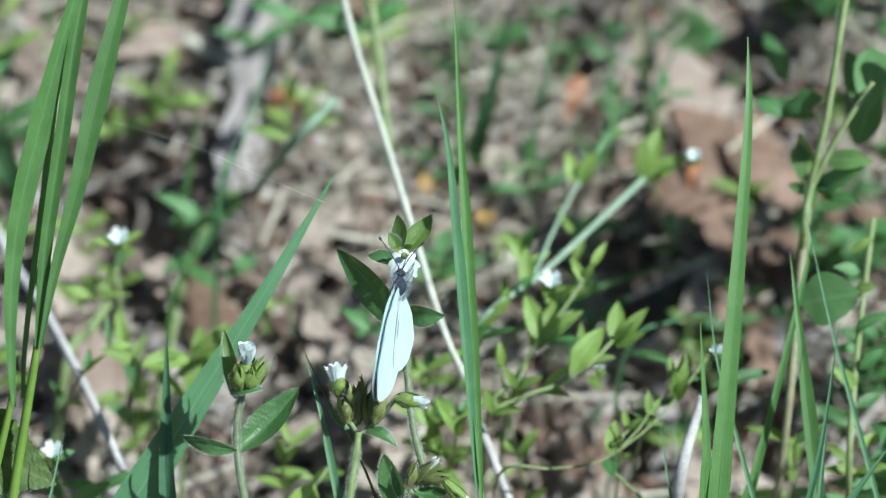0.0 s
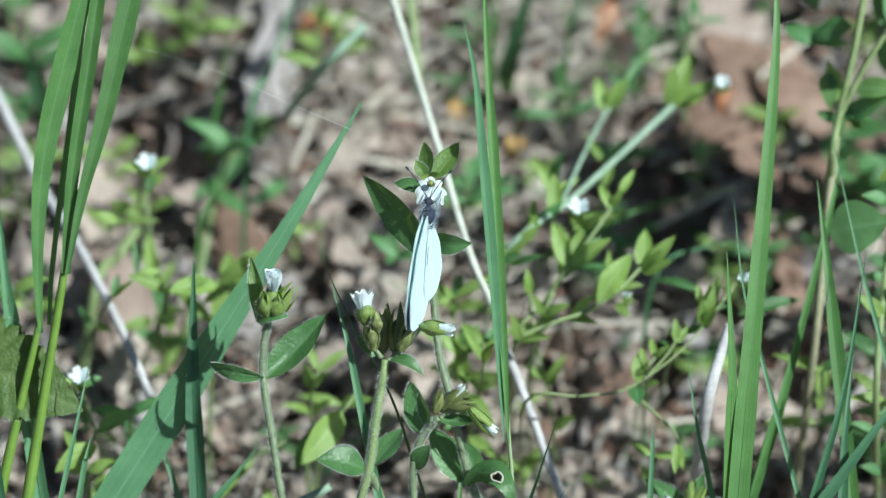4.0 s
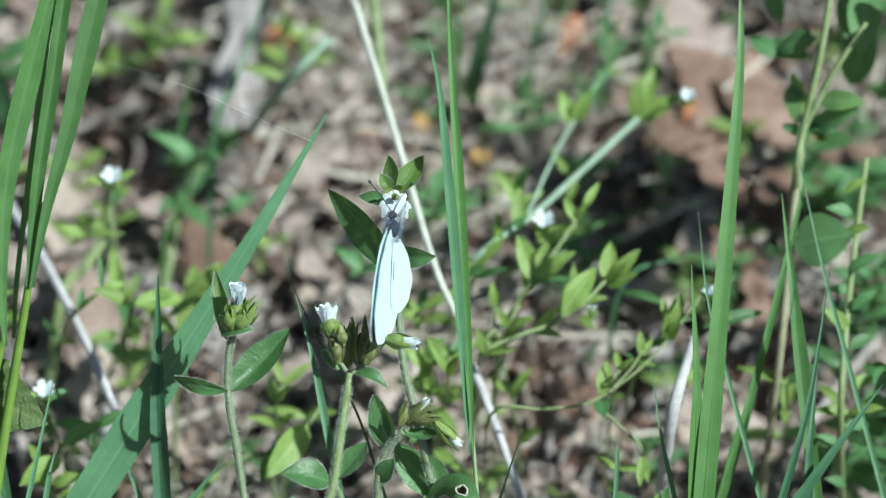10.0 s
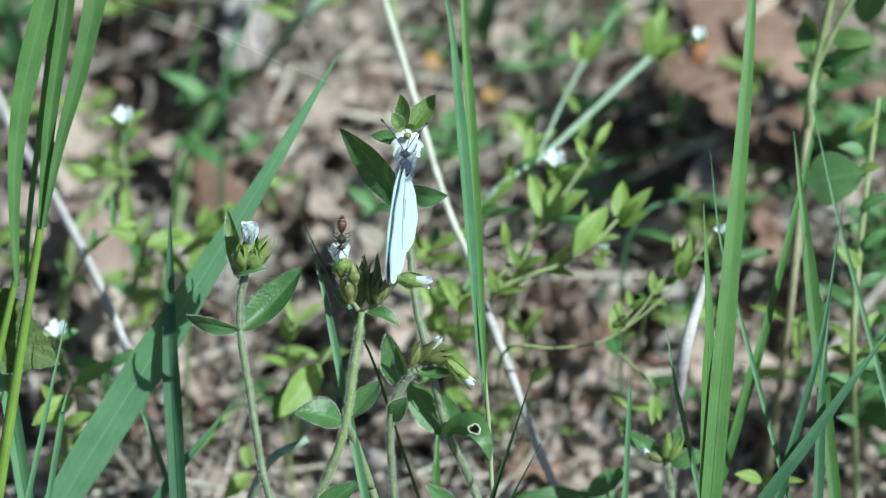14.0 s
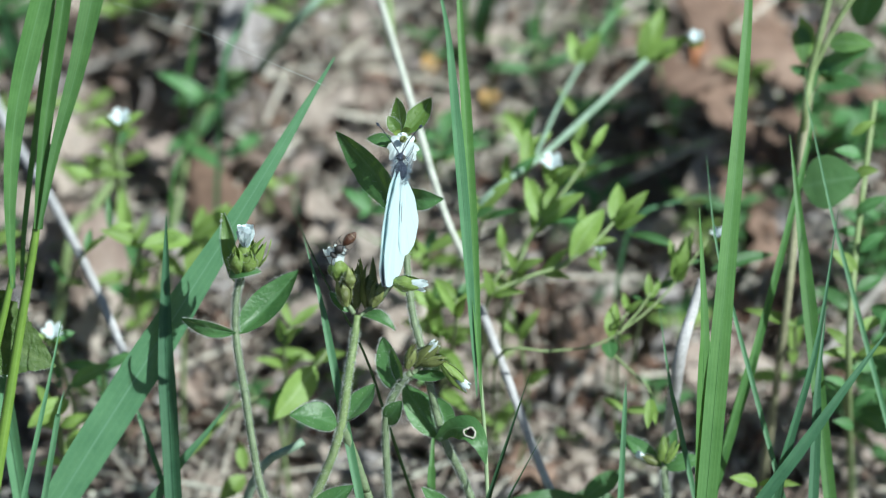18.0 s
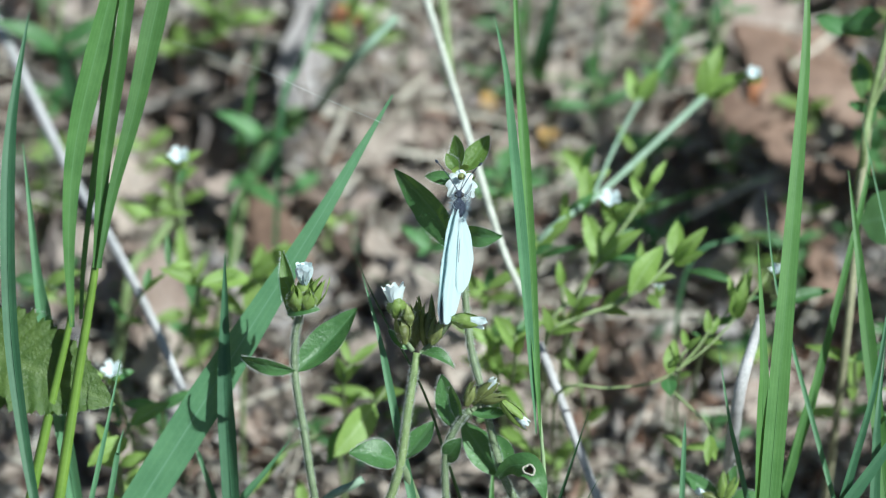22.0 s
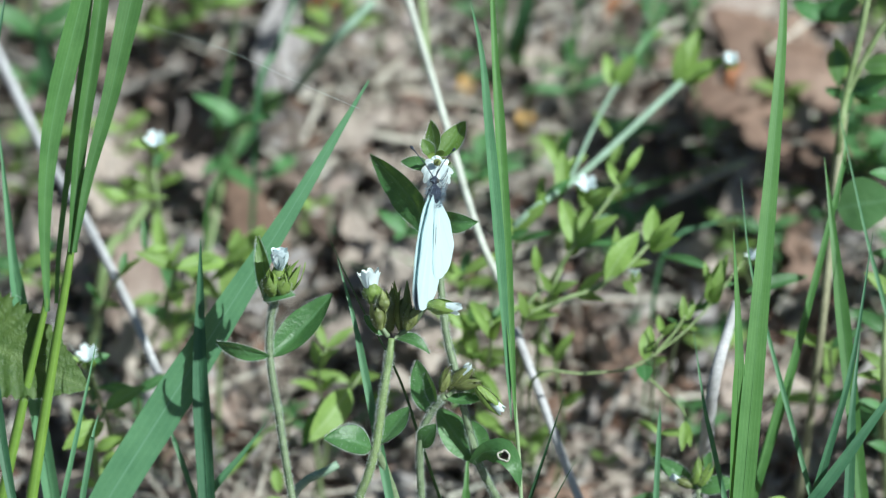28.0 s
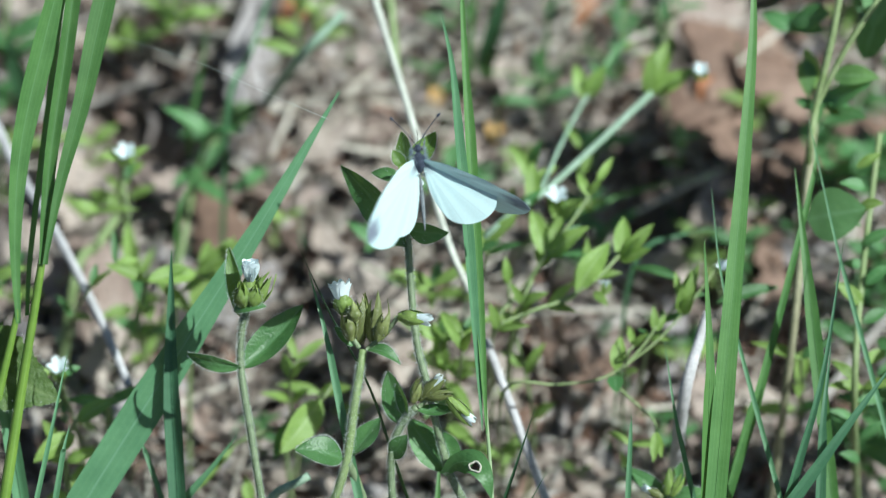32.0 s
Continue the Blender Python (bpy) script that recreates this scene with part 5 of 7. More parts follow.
def shade_plants():
    """Unseen taller leafy growth, added beside the view so that its shade falls on the hollow behind the sandwort."""
    r = random.Random(88)
    for x, y, h in ((0.126, 0.066, 0.132), (0.128, 0.086, 0.138), (0.141, 0.076, 0.150), (0.119, 0.034, 0.080)):
        foot = rooted((x, y, 0.0))
        top = foot + Vector((r.uniform(-0.004, 0.004), -0.01, h + 0.01))
        c = thing("climbing_plant", foot, "unseen tall leafy plant added to cast shade", "plant")
        stem_part(c, [foot, foot.lerp(top, 0.5) + Vector((0.003, 0, 0)), top], 0.0013, 0.0008, STEM_GREEN)
        for k in range(15):
            b = foot.lerp(top, 0.80 + 0.20 * k / 14)
            a = k * 2.4 + r.uniform(-0.5, 0.5)
            out = Vector((math.cos(a), math.sin(a), r.uniform(-0.2, 0.5))).normalized()
            fresh_leaf(c, b, b + out * r.uniform(0.010, 0.017), r.uniform(0.009, 0.013), r.choice((FRESH_DEEP, FRESH_ROUND)), bend=0.08, fold=0.12)


def hedge_right():
    """Low leafy growth that closes the view on that side."""
    r = random.Random(41)
    low = [(0.0926, 0.0848, 0.0000), (0.0976, 0.2112, 0.0000), (0.0732, 0.2769, 0.0000), (0.0894, 0.2627, 0.0000), (0.0999, 0.2740, 0.0000), (0.0621, 0.2855, 0.0000), (0.0476, 0.2769, 0.0000), (0.1047, 0.2379, 0.0000), (0.0307, 0.2797, 0.0000), (0.0051, 0.2855, 0.0000)]
    low = [(x, 0.12 + (y - 0.08) * 0.55, z) for x, y, z in low]
    low += [Vector((r.uniform(0.0, 0.13), r.uniform(0.20, 0.25), 0.0)) for _ in range(12)] + [Vector((r.uniform(-0.12, 0.0), r.uniform(0.21, 0.25), 0.0)) for _ in range(5)]
    low += [(0.0995, 0.0960, 0.0), (0.0985, 0.0660, 0.0), (0.0990, 0.1290, 0.0)]
    tall = [(0.1078, 0.1602, 0.0000), (0.1027, 0.0498, 0.0000), (0.1136, 0.1310, 0.0000), (0.1152, 0.1904, 0.0000)]
    for base in low + tall:
        foot = rooted(base)
        high = base in tall
        top = foot + Vector((r.uniform(-0.004, 0.006), r.uniform(-0.02, -0.008), r.uniform(0.055, 0.072) if high else r.uniform(0.022, 0.042)))
        c = thing("leafy_herb", foot, "leafy green herb with opposite oval leaves", "plant", "leafy herbs")
        stem_part(c, [foot, foot.lerp(top, 0.5) + Vector((0.002, 0, 0)), top], 0.0009, 0.0006, STEM_GREEN)
        for k in range(16 if high else 14):
            b = foot.lerp(top, 0.15 + 0.85 * k / (15 if high else 13))
            a = k * 2.4 + r.uniform(-0.4, 0.4)
            out = Vector((math.cos(a), math.sin(a), r.uniform(-0.1, 0.5))).normalized()
            fresh_leaf(c, b, b + out * r.uniform(0.006, 0.011), r.uniform(0.0045, 0.007), r.choice((FRESH_DEEP, FRESH_DEEP, FRESH_DEEP)), bend=0.08)


def leafy_shoot(points, pairs, size, seed, deep=0.2, flower=None):
    """Thin stem with opposite narrow leaves, each pair turned across the last."""
    r = random.Random(seed)
    c = thing("sandwort", points[0], "thin light green shoot with narrow opposite leaves", "wildflower", "sandwort plants")
    stem_part(c, points, 0.0005, 0.00035, STEM_GREEN)
    line = spline(points, 40)
    for k in range(pairs):
        i = int(12 + 27 * k / max(1, pairs - 1))
        b, way = line[i], (line[min(40, i + 1)] - line[i - 1]).normalized()
        side = way.cross(TOWARD).normalized()
        if k % 2:
            side = (side * 0.5 + TOWARD * 0.8).normalized()
        for s in (-1, 1):
            out = (way * r.uniform(0.5, 0.9) + side * s * r.uniform(0.5, 0.9) + Vector((0, 0, 0.2))).normalized()
            fresh_leaf(c, b, b + out * size * r.uniform(0.7, 1.2), size * r.uniform(0.30, 0.44), FRESH_DEEP if r.random() < deep else FRESH, bend=0.08)
    if flower:
        small_flower(c, line[-1], flower)


def more_shoots():
    leafy_shoot([(0.0122, 0.1030, 0.0000), (0.0128, 0.0501, 0.0483), (0.0176, 0.0563, 0.0543), (0.0231, 0.0660, 0.0581), (0.0226, 0.0697, 0.0601)], 4, 0.0085, 1)
    leafy_shoot([(0.0184, 0.0848, 0.0000), (0.0199, 0.0392, 0.0425), (0.0241, 0.0444, 0.0505), (0.0265, 0.0487, 0.0535), (0.0283, 0.0533, 0.0569)], 4, 0.0085, 2)
    leafy_shoot([(0.0120, 0.0737, 0.0000), (0.0144, 0.0316, 0.0418), (0.0210, 0.0342, 0.0458), (0.0305, 0.0358, 0.0483), (0.0347, 0.0387, 0.0528)], 3, 0.0080, 3)
    leafy_shoot([(0.0460, 0.0848, 0.0000), (0.0476, 0.0283, 0.0441), (0.0506, 0.0302, 0.0471), (0.0541, 0.0328, 0.0511)], 3, 0.0055, 4)
    leafy_shoot([(0.0359, 0.1358, 0.0000), (0.0355, 0.0718, 0.0487), (0.0339, 0.0809, 0.0516), (0.0342, 0.0869, 0.0536)], 3, 0.0075, 5, 0.4)
    leafy_shoot([(0.0535, 0.1577, 0.0000), (0.0558, 0.1032, 0.0419), (0.0578, 0.1069, 0.0440)], 3, 0.0050, 6, 0.7)
    leafy_shoot([(0.0499, 0.2112, 0.0000), (0.0529, 0.1354, 0.0548), (0.0568, 0.1416, 0.0570)], 3, 0.0070, 7, 0.6)
    leafy_shoot([(0.0342, 0.1802, 0.0000), (0.0395, 0.1134, 0.0577), (0.0435, 0.1220, 0.0598), (0.0442, 0.1295, 0.0641)], 4, 0.0060, 8, 0.8)
    leafy_shoot([(0.0431, 0.0715, 0.0000), (0.0421, 0.0201, 0.0425), (0.0438, 0.0223, 0.0459)], 2, 0.0060, 9)
    leafy_shoot([(0.0045, 0.0671, 0.0000), (0.0078, 0.0273, 0.0390), (0.0079, 0.0322, 0.0428)], 3, 0.0085, 10)
    leafy_shoot([(-0.0277, 0.0584, 0.0000), (-0.0286, 0.0307, 0.0295), (-0.0269, 0.0356, 0.0334)], 3, 0.0085, 11, 0.1)
    leafy_shoot([(-0.0825, 0.0893, 0.0000), (-0.0725, 0.0445, 0.0433), (-0.0654, 0.0501, 0.0483)], 3, 0.0070, 12, 0.2)


def shoots_behind_flowers():
    """Light green leaves that show between the stems in front."""
    foot = (0.0080, 0.0620, 0.0000)
    c = thing("sandwort", foot, "light green sandwort with paired leaves behind the flower stems", "wildflower", "sandwort plants")
    stem_part(c, [foot, (0.0052, 0.0423, 0.0132), (0.0042, 0.0394, 0.0270), (0.0026, 0.0390, 0.0389)], 0.0006, 0.0005, STEM_GREEN)
    for b, t, w, m in (((0.0042, 0.0386, 0.0276), (0.0018, 0.0381, 0.0412), 0.0046, FRESH), ((0.0046, 0.0376, 0.0261), (0.0100, 0.0292, 0.0242), 0.0042, FRESH), ((0.0047, 0.0376, 0.0224), (-0.0001, 0.0300, 0.0218), 0.0040, FRESH_GREEN), ((0.0028, 0.0383, 0.0379), (0.0073, 0.0392, 0.0428), 0.0038, FRESH_GREEN), ((0.0050, 0.0375, 0.0151), (0.0112, 0.0299, 0.0145), 0.0044, FRESH)):
        fresh_leaf(c, b, t, w, m, bend=0.08)
    foot = (0.0200, 0.0480, 0.0000)
    c = thing("sandwort", foot, "thin sandwort shoot with nodding buds and narrow leaves", "wildflower", "sandwort plants")
    stem_part(c, [foot, (0.0236, 0.0431, 0.0053), (0.0215, 0.0395, 0.0270), (0.0186, 0.0397, 0.0399), (0.0177, 0.0411, 0.0491)], 0.0005, 0.0004, STEM_GREEN)
    for b, t, w in (((0.0215, 0.0387, 0.0275), (0.0256, 0.0391, 0.0353), 0.0034), ((0.0211, 0.0395, 0.0287), (0.0160, 0.0397, 0.0327), 0.0032), ((0.0190, 0.0392, 0.0391), (0.0148, 0.0400, 0.0440), 0.0034), ((0.0187, 0.0399, 0.0401), (0.0231, 0.0408, 0.0450), 0.0034), ((0.0177, 0.0409, 0.0489), (0.0171, 0.0426, 0.0549), 0.0030), ((0.0230, 0.0415, 0.0138), (0.0282, 0.0402, 0.0189), 0.0036)):
        fresh_leaf(c, b, t, w, FRESH, bend=0.08)


sandwort()
shoots_behind_flowers()
more_shoots()
broadleaf_right()
hedge_right()
shade_plants()


# ---- seedlings on the far left ----
def seedling(foot, top, leaves, size, label, flower=False, material=None, lean=0.3, seed=0):
    r = random.Random(seed)
    c = thing("seedling", foot, label, "plant", "seedlings")
    foot, top = rooted(foot), V(top)
    mid = foot.lerp(top, 0.5) + Vector((r.uniform(-0.003, 0.003), 0, 0))
    stem_part(c, [foot, mid, top], 0.0006, 0.0005, STEM_GREEN)
    for k in range(leaves):
        u = 1 - 0.28 * (k // 2)
        b = foot.lerp(top, u)
        a = (k % 2) * 3.1416 + (k // 2) * 1.4 + r.uniform(-0.5, 0.5)
        out = ACROSS * math.cos(a) + Vector((0, 1, 0)) * math.sin(a)
        t = b + (out + Vector((0, 0, lean + r.uniform(-0.2, 0.3)))).normalized() * size * r.uniform(0.75, 1.2)
        fresh_leaf(c, b, t, size * r.uniform(0.32, 0.5), material or r.choice((FRESH, FRESH, FRESH_DEEP)), bend=0.1)
    if flower:
        small_flower(c, top + UPWARD * 0.001, 0.0052)


seedling((-0.0674, 0.1239, 0.0000), (-0.0641, 0.0686, 0.0622), 6, 0.007, "seedling with white flower bud and narrow green leaves", True, seed=1)
seedling((-0.0769, 0.0541, 0.0000), (-0.0765, 0.0189, 0.0407), 6, 0.0065, "low seedling with tiny white flower", True, seed=2)
seedling((-0.0622, 0.0848, 0.0000), (-0.0593, 0.0464, 0.0463), 8, 0.010, "light green seedling in leaf litter", seed=3)
seedling((-0.0551, 0.1358, 0.0000), (-0.0474, 0.1059, 0.0461), 4, 0.011, "deep green seedling with broad paired leaves", material=FRESH_DEEP, seed=4)
seedling((-0.0438, 0.1030, 0.0000), (-0.0486, 0.0488, 0.0463), 4, 0.013, "light green seedling in leaf litter", seed=5, material=FRESH)
def broad_seedling():
    foot = (-0.0274, 0.0413, 0.0000)
    c = thing("seedling", foot, "light green seedling with two broad leaves", "seedling", "seedlings in the litter")
    stem_part(c, [foot, (-0.0299, 0.0383, 0.0130), (-0.0247, 0.0276, 0.0257), (-0.0216, 0.0240, 0.0311), (-0.0189, 0.0260, 0.0341)], 0.0006, 0.0005, STEM_GREEN)
    fresh_leaf(c, (-0.0217, 0.0223, 0.0321), (-0.0306, 0.0110, 0.0261), 0.0088, bend=0.05, face=(0.5, -0.55, 0.65))
    fresh_leaf(c, (-0.0276, 0.0233, 0.0265), (-0.0317, 0.0152, 0.0217), 0.0050, FRESH_DEEP, bend=0.05)
    stem_part(c, [(-0.0319, 0.0255, 0.0227), (-0.0392, 0.0255, 0.0191), (-0.0422, 0.0258, 0.0160)], 0.0007, 0.0006, STEM_GREEN)
    fresh_leaf(c, (-0.0404, 0.0248, 0.0181), (-0.0487, 0.0178, 0.0113), 0.0024, bend=0.05)
    fresh_leaf(c, (-0.0367, 0.0159, 0.0083), (-0.0420, 0.0112, 0.0050), 0.0055, bend=0.05)
    fresh_leaf(c, (-0.0369, 0.0165, 0.0093), (-0.0379, 0.0199, 0.0143), 0.0038, bend=0.05)


broad_seedling()
seedling((-0.0323, 0.0434, 0.0000), (-0.0222, 0.0383, 0.0228), 3, 0.010, "light green seedling in leaf litter", seed=7, material=FRESH)
seedling((-0.0602, 0.2033, 0.0000), (-0.0560, 0.1533, 0.0456), 5, 0.010, "light green seedling in leaf litter", seed=8, material=FRESH)
seedling((-0.0786, 0.1358, 0.0000), (-0.0707, 0.0711, 0.0476), 5, 0.008, "light green seedling in leaf litter", seed=9, material=FRESH)
seedling((-0.0760, 0.0371, 0.0000), (-0.0755, 0.0173, 0.0199), 4, 0.009, "light green seedling in leaf litter", seed=10, material=FRESH)
seedling((-0.0685, 0.0584, 0.0000), (-0.0666, 0.0238, 0.0299), 4, 0.009, "deep green seedling in leaf litter", seed=11, material=FRESH_DEEP)
seedling((-0.0302, 0.1955, 0.0000), (-0.0281, 0.1197, 0.0582), 3, 0.009, "light green seedling in leaf litter", seed=12, material=FRESH)
seedling((0.0020, 0.1030, 0.0000), (0.0019, 0.0458, 0.0453), 6, 0.010, "light green seedling in leaf litter", seed=13)
seedling((0.0045, 0.0804, 0.0000), (0.0037, 0.0351, 0.0381), 6, 0.011, "light green seedling in leaf litter", seed=14, material=FRESH)
seedling((-0.0108, 0.1216, 0.0000), (-0.0103, 0.0671, 0.0415), 4, 0.008, "deep green seedling in leaf litter", seed=15, material=FRESH_DEEP)
seedling((0.0047, 0.1455, 0.0000), (0.0047, 0.0907, 0.0410), 4, 0.012, "deep green seedling in leaf litter", seed=16, material=FRESH_DEEP)
seedling((-0.0116, 0.2271, 0.0000), (-0.0118, 0.1284, 0.0808), 8, 0.014, "leafy seedling with broad bright green leaves", seed=17)
seedling((-0.0256, 0.2434, 0.0000), (-0.0251, 0.1384, 0.0779), 5, 0.014, "deep green seedling in leaf litter", seed=18, material=FRESH_DEEP)
seedling((-0.0969, 0.2271, 0.0000), (-0.0920, 0.1437, 0.0675), 6, 0.010, "light green seedling in leaf litter", seed=19, material=FRESH)
seedling((-0.1025, 0.2059, 0.0000), (-0.0931, 0.1168, 0.0629), 4, 0.014, "deep green seedling in leaf litter", seed=20, material=FRESH_DEEP)
seedling((-0.0434, 0.2325, 0.0000), (-0.0369, 0.1703, 0.0536), 5, 0.012, "deep green seedling in leaf litter", seed=21, material=FRESH_DEEP)
seedling((0.0552, 0.2489, 0.0000), (0.0521, 0.1826, 0.0465), 6, 0.012, "deep green seedling in leaf litter", seed=22, material=FRESH_DEEP)
seedling((0.0715, 0.2379, 0.0000), (0.0651, 0.1794, 0.0453), 6, 0.011, "deep green seedling in leaf litter", seed=23, material=FRESH_DEEP)
seedling((0.0289, 0.1802, 0.0000), (0.0257, 0.1349, 0.0357), 6, 0.010, "deep green seedling in leaf litter", seed=24, material=FRESH_DEEP)
seedling((0.0330, 0.0102, 0.0000), (0.0344, 0.0008, 0.0128), 4, 0.013, "deep green broad-leaved seedling", seed=25, material=FRESH_DEEP)
seedling((0.0728, 0.0163, 0.0000), (0.0704, -0.0054, 0.0216), 4, 0.009, "light green seedling in leaf litter", seed=26, material=FRESH)
seedling((0.0820, 0.0759, 0.0000), (0.0793, 0.0290, 0.0379), 6, 0.010, "light green seedling in leaf litter", seed=27)
seedling((0.0962, 0.0627, 0.0000), (0.0920, 0.0208, 0.0363), 6, 0.010, "light green seedling in leaf litter", seed=28)
seedling((-0.0922, 0.1030, 0.0000), (-0.0925, 0.0548, 0.0408), 6, 0.010, "light green seedling in leaf litter", seed=29)
seedling((0.0436, 0.0455, 0.0000), (0.0434, 0.0143, 0.0263), 4, 0.007, "light green seedling in leaf litter", seed=30)
seedling((0.0105, 0.2325, 0.0000), (0.0126, 0.1744, 0.0436), 6, 0.014, "deep green seedling in leaf litter", seed=31, material=FRESH_DEEP)


def left_background():
    """Soft green plants behind the slanting blade."""
    foot = (-0.0560, 0.0900, 0.0000)
    c = thing("leafy_herb", foot, "leaning green herb with a pair of broad leaves", "plant", "leafy herbs")
    stem_part(c, [foot, (-0.0573, 0.0842, 0.0099), (-0.0539, 0.0997, 0.0222), (-0.0512, 0.1179, 0.0278), (-0.0465, 0.1317, 0.0304)], 0.0010, 0.0009, STEM_GREEN)
    for b, t, w, m in (((-0.0471, 0.1298, 0.0313), (-0.0556, 0.1258, 0.0326), 0.0075, FRESH_DEEP), ((-0.0463, 0.1301, 0.0317), (-0.0385, 0.1351, 0.0355), 0.0085, FRESH_GREEN), ((-0.0431, 0.1173, 0.0232), (-0.0357, 0.1259, 0.0238), 0.0052, FRESH_DEEP), ((-0.0517, 0.1138, 0.0289), (-0.0436, 0.1055, 0.0272), 0.0048, FRESH_DEEP)):
        fresh_leaf(c, b, t, w, m, bend=0.08)
    foot = (-0.0720, 0.0800, 0.0000)
    c = thing("leafy_herb", foot, "pale green herb with narrow upright leaves", "plant", "leafy herbs")
    stem_part(c, [foot, (-0.0640, 0.0742, 0.0166), (-0.0634, 0.0788, 0.0270), (-0.0664, 0.0878, 0.0477)], 0.0008, 0.0006, STEM_GREEN)
    for b, t, w in (((-0.0635, 0.0763, 0.0269), (-0.0654, 0.0816, 0.0385), 0.0048), ((-0.0630, 0.0757, 0.0261), (-0.0592, 0.0819, 0.0316), 0.0030), ((-0.0633, 0.0738, 0.0214), (-0.0571, 0.0724, 0.0246), 0.0040), ((-0.0638, 0.0734, 0.0209), (-0.0711, 0.0698, 0.0208), 0.0042), ((-0.0664, 0.0843, 0.0408), (-0.0737, 0.0869, 0.0429), 0.0044), ((-0.0661, 0.0871, 0.0467), (-0.0611, 0.0878, 0.0495), 0.0040), ((-0.0642, 0.0721, 0.0135), (-0.0591, 0.0709, 0.0189), 0.0046)):
        fresh_leaf(c, b, t, w, FRESH, bend=0.08)
    stalk([(-0.0830, 0.0700, 0.0000), (-0.0768, 0.0781, 0.0262), (-0.0727, 0.0885, 0.0273), (-0.0684, 0.0972, 0.0295)], 0.0012, 0.0011, STEM_GREEN, "plant_stalk", "thick olive green plant stalk")
    foot = (-0.0520, 0.0560, 0.0000)
    c = thing("leafy_herb", foot, "light green herb with one long bright leaf", "plant", "leafy herbs")
    stem_part(c, [foot, (-0.0505, 0.0544, 0.0300), (-0.0494, 0.0531, 0.0353)], 0.0007, 0.0006, STEM_GREEN)
    fresh_leaf(c, (-0.0499, 0.0527, 0.0347), (-0.0410, 0.0647, 0.0454), 0.0088, FRESH, bend=0.06)
    fresh_leaf(c, (-0.0503, 0.0524, 0.0343), (-0.0580, 0.0579, 0.0390), 0.0040, FRESH, bend=0.06)
    for k, (foot, top, n, size, m) in enumerate((
        ((-0.0890, 0.1672, 0.0413), (-0.0899, 0.1813, 0.0466), 6, 0.011, FRESH), ((-0.0827, 0.1719, 0.0431), (-0.0821, 0.1797, 0.0459), 4, 0.010, FRESH), ((-0.0574, 0.1507, 0.0345), (-0.0585, 0.1650, 0.0403), 4, 0.012, FRESH), ((-0.0619, 0.1674, 0.0413), (-0.0623, 0.1814, 0.0465), 6, 0.008, FRESH),
        ((-0.0935, 0.1444, 0.0321), (-0.0945, 0.1554, 0.0365), 4, 0.013, FRESH_DEEP), ((-0.0651, 0.1445, 0.0320), (-0.0690, 0.1572, 0.0371), 6, 0.009, FRESH), ((-0.0237, 0.1510, 0.0344), (-0.0257, 0.1591, 0.0377), 5, 0.010, FRESH), ((-0.0133, 0.1707, 0.0424), (-0.0120, 0.1848, 0.0475), 8, 0.013, FRESH), ((-0.0055, 0.1724, 0.0430), (-0.0052, 0.1866, 0.0482), 6, 0.012, FRESH),
        ((0.0073, 0.1526, 0.0349), (0.0059, 0.1631, 0.0392), 4, 0.008, FRESH_DEEP), ((0.0194, 0.1726, 0.0430), (0.0180, 0.1821, 0.0464), 6, 0.011, FRESH_DEEP), ((0.0454, 0.1681, 0.0411), (0.0461, 0.1774, 0.0446), 4, 0.010, FRESH_DEEP), ((0.0601, 0.1762, 0.0441), (0.0609, 0.1841, 0.0470), 6, 0.012, FRESH_DEEP), ((0.0667, 0.1636, 0.0392), (0.0662, 0.1703, 0.0419), 4, 0.011, FRESH_GREEN),
        ((-0.0928, 0.1243, 0.0233), (-0.0940, 0.1302, 0.0262), 4, 0.009, FRESH), ((-0.0763, 0.1244, 0.0233), (-0.0754, 0.1317, 0.0268), 6, 0.009, FRESH), ((0.0497, 0.1423, 0.0307), (0.0485, 0.1512, 0.0342), 6, 0.008, FRESH), ((0.0278, 0.1406, 0.0302), (0.0265, 0.1465, 0.0324), 4, 0.008, FRESH_DEEP),
    )):
        seedling((foot[0], top[1] + 0.012, 0.0), top, n, size, "soft green seedling standing in the litter", material=m, seed=500 + k)


def scattered_seedlings():
    r = random.Random(77)
    for k in range(52):
        y = 0.10 + 0.14 * r.random()
        x = r.uniform(-0.12, 0.13)
        foot = Vector((x, y, ground_height(x, y)))
        top = foot + Vector((r.uniform(-0.006, 0.006), r.uniform(-0.006, 0.006), r.uniform(0.006, 0.022)))
        seedling(foot, top, r.choice((4, 4, 6)), r.uniform(0.005, 0.009), "small green seedling between dead leaves", material=r.choice((FRESH, FRESH_DEEP, FRESH_DEEP)), seed=100 + k)


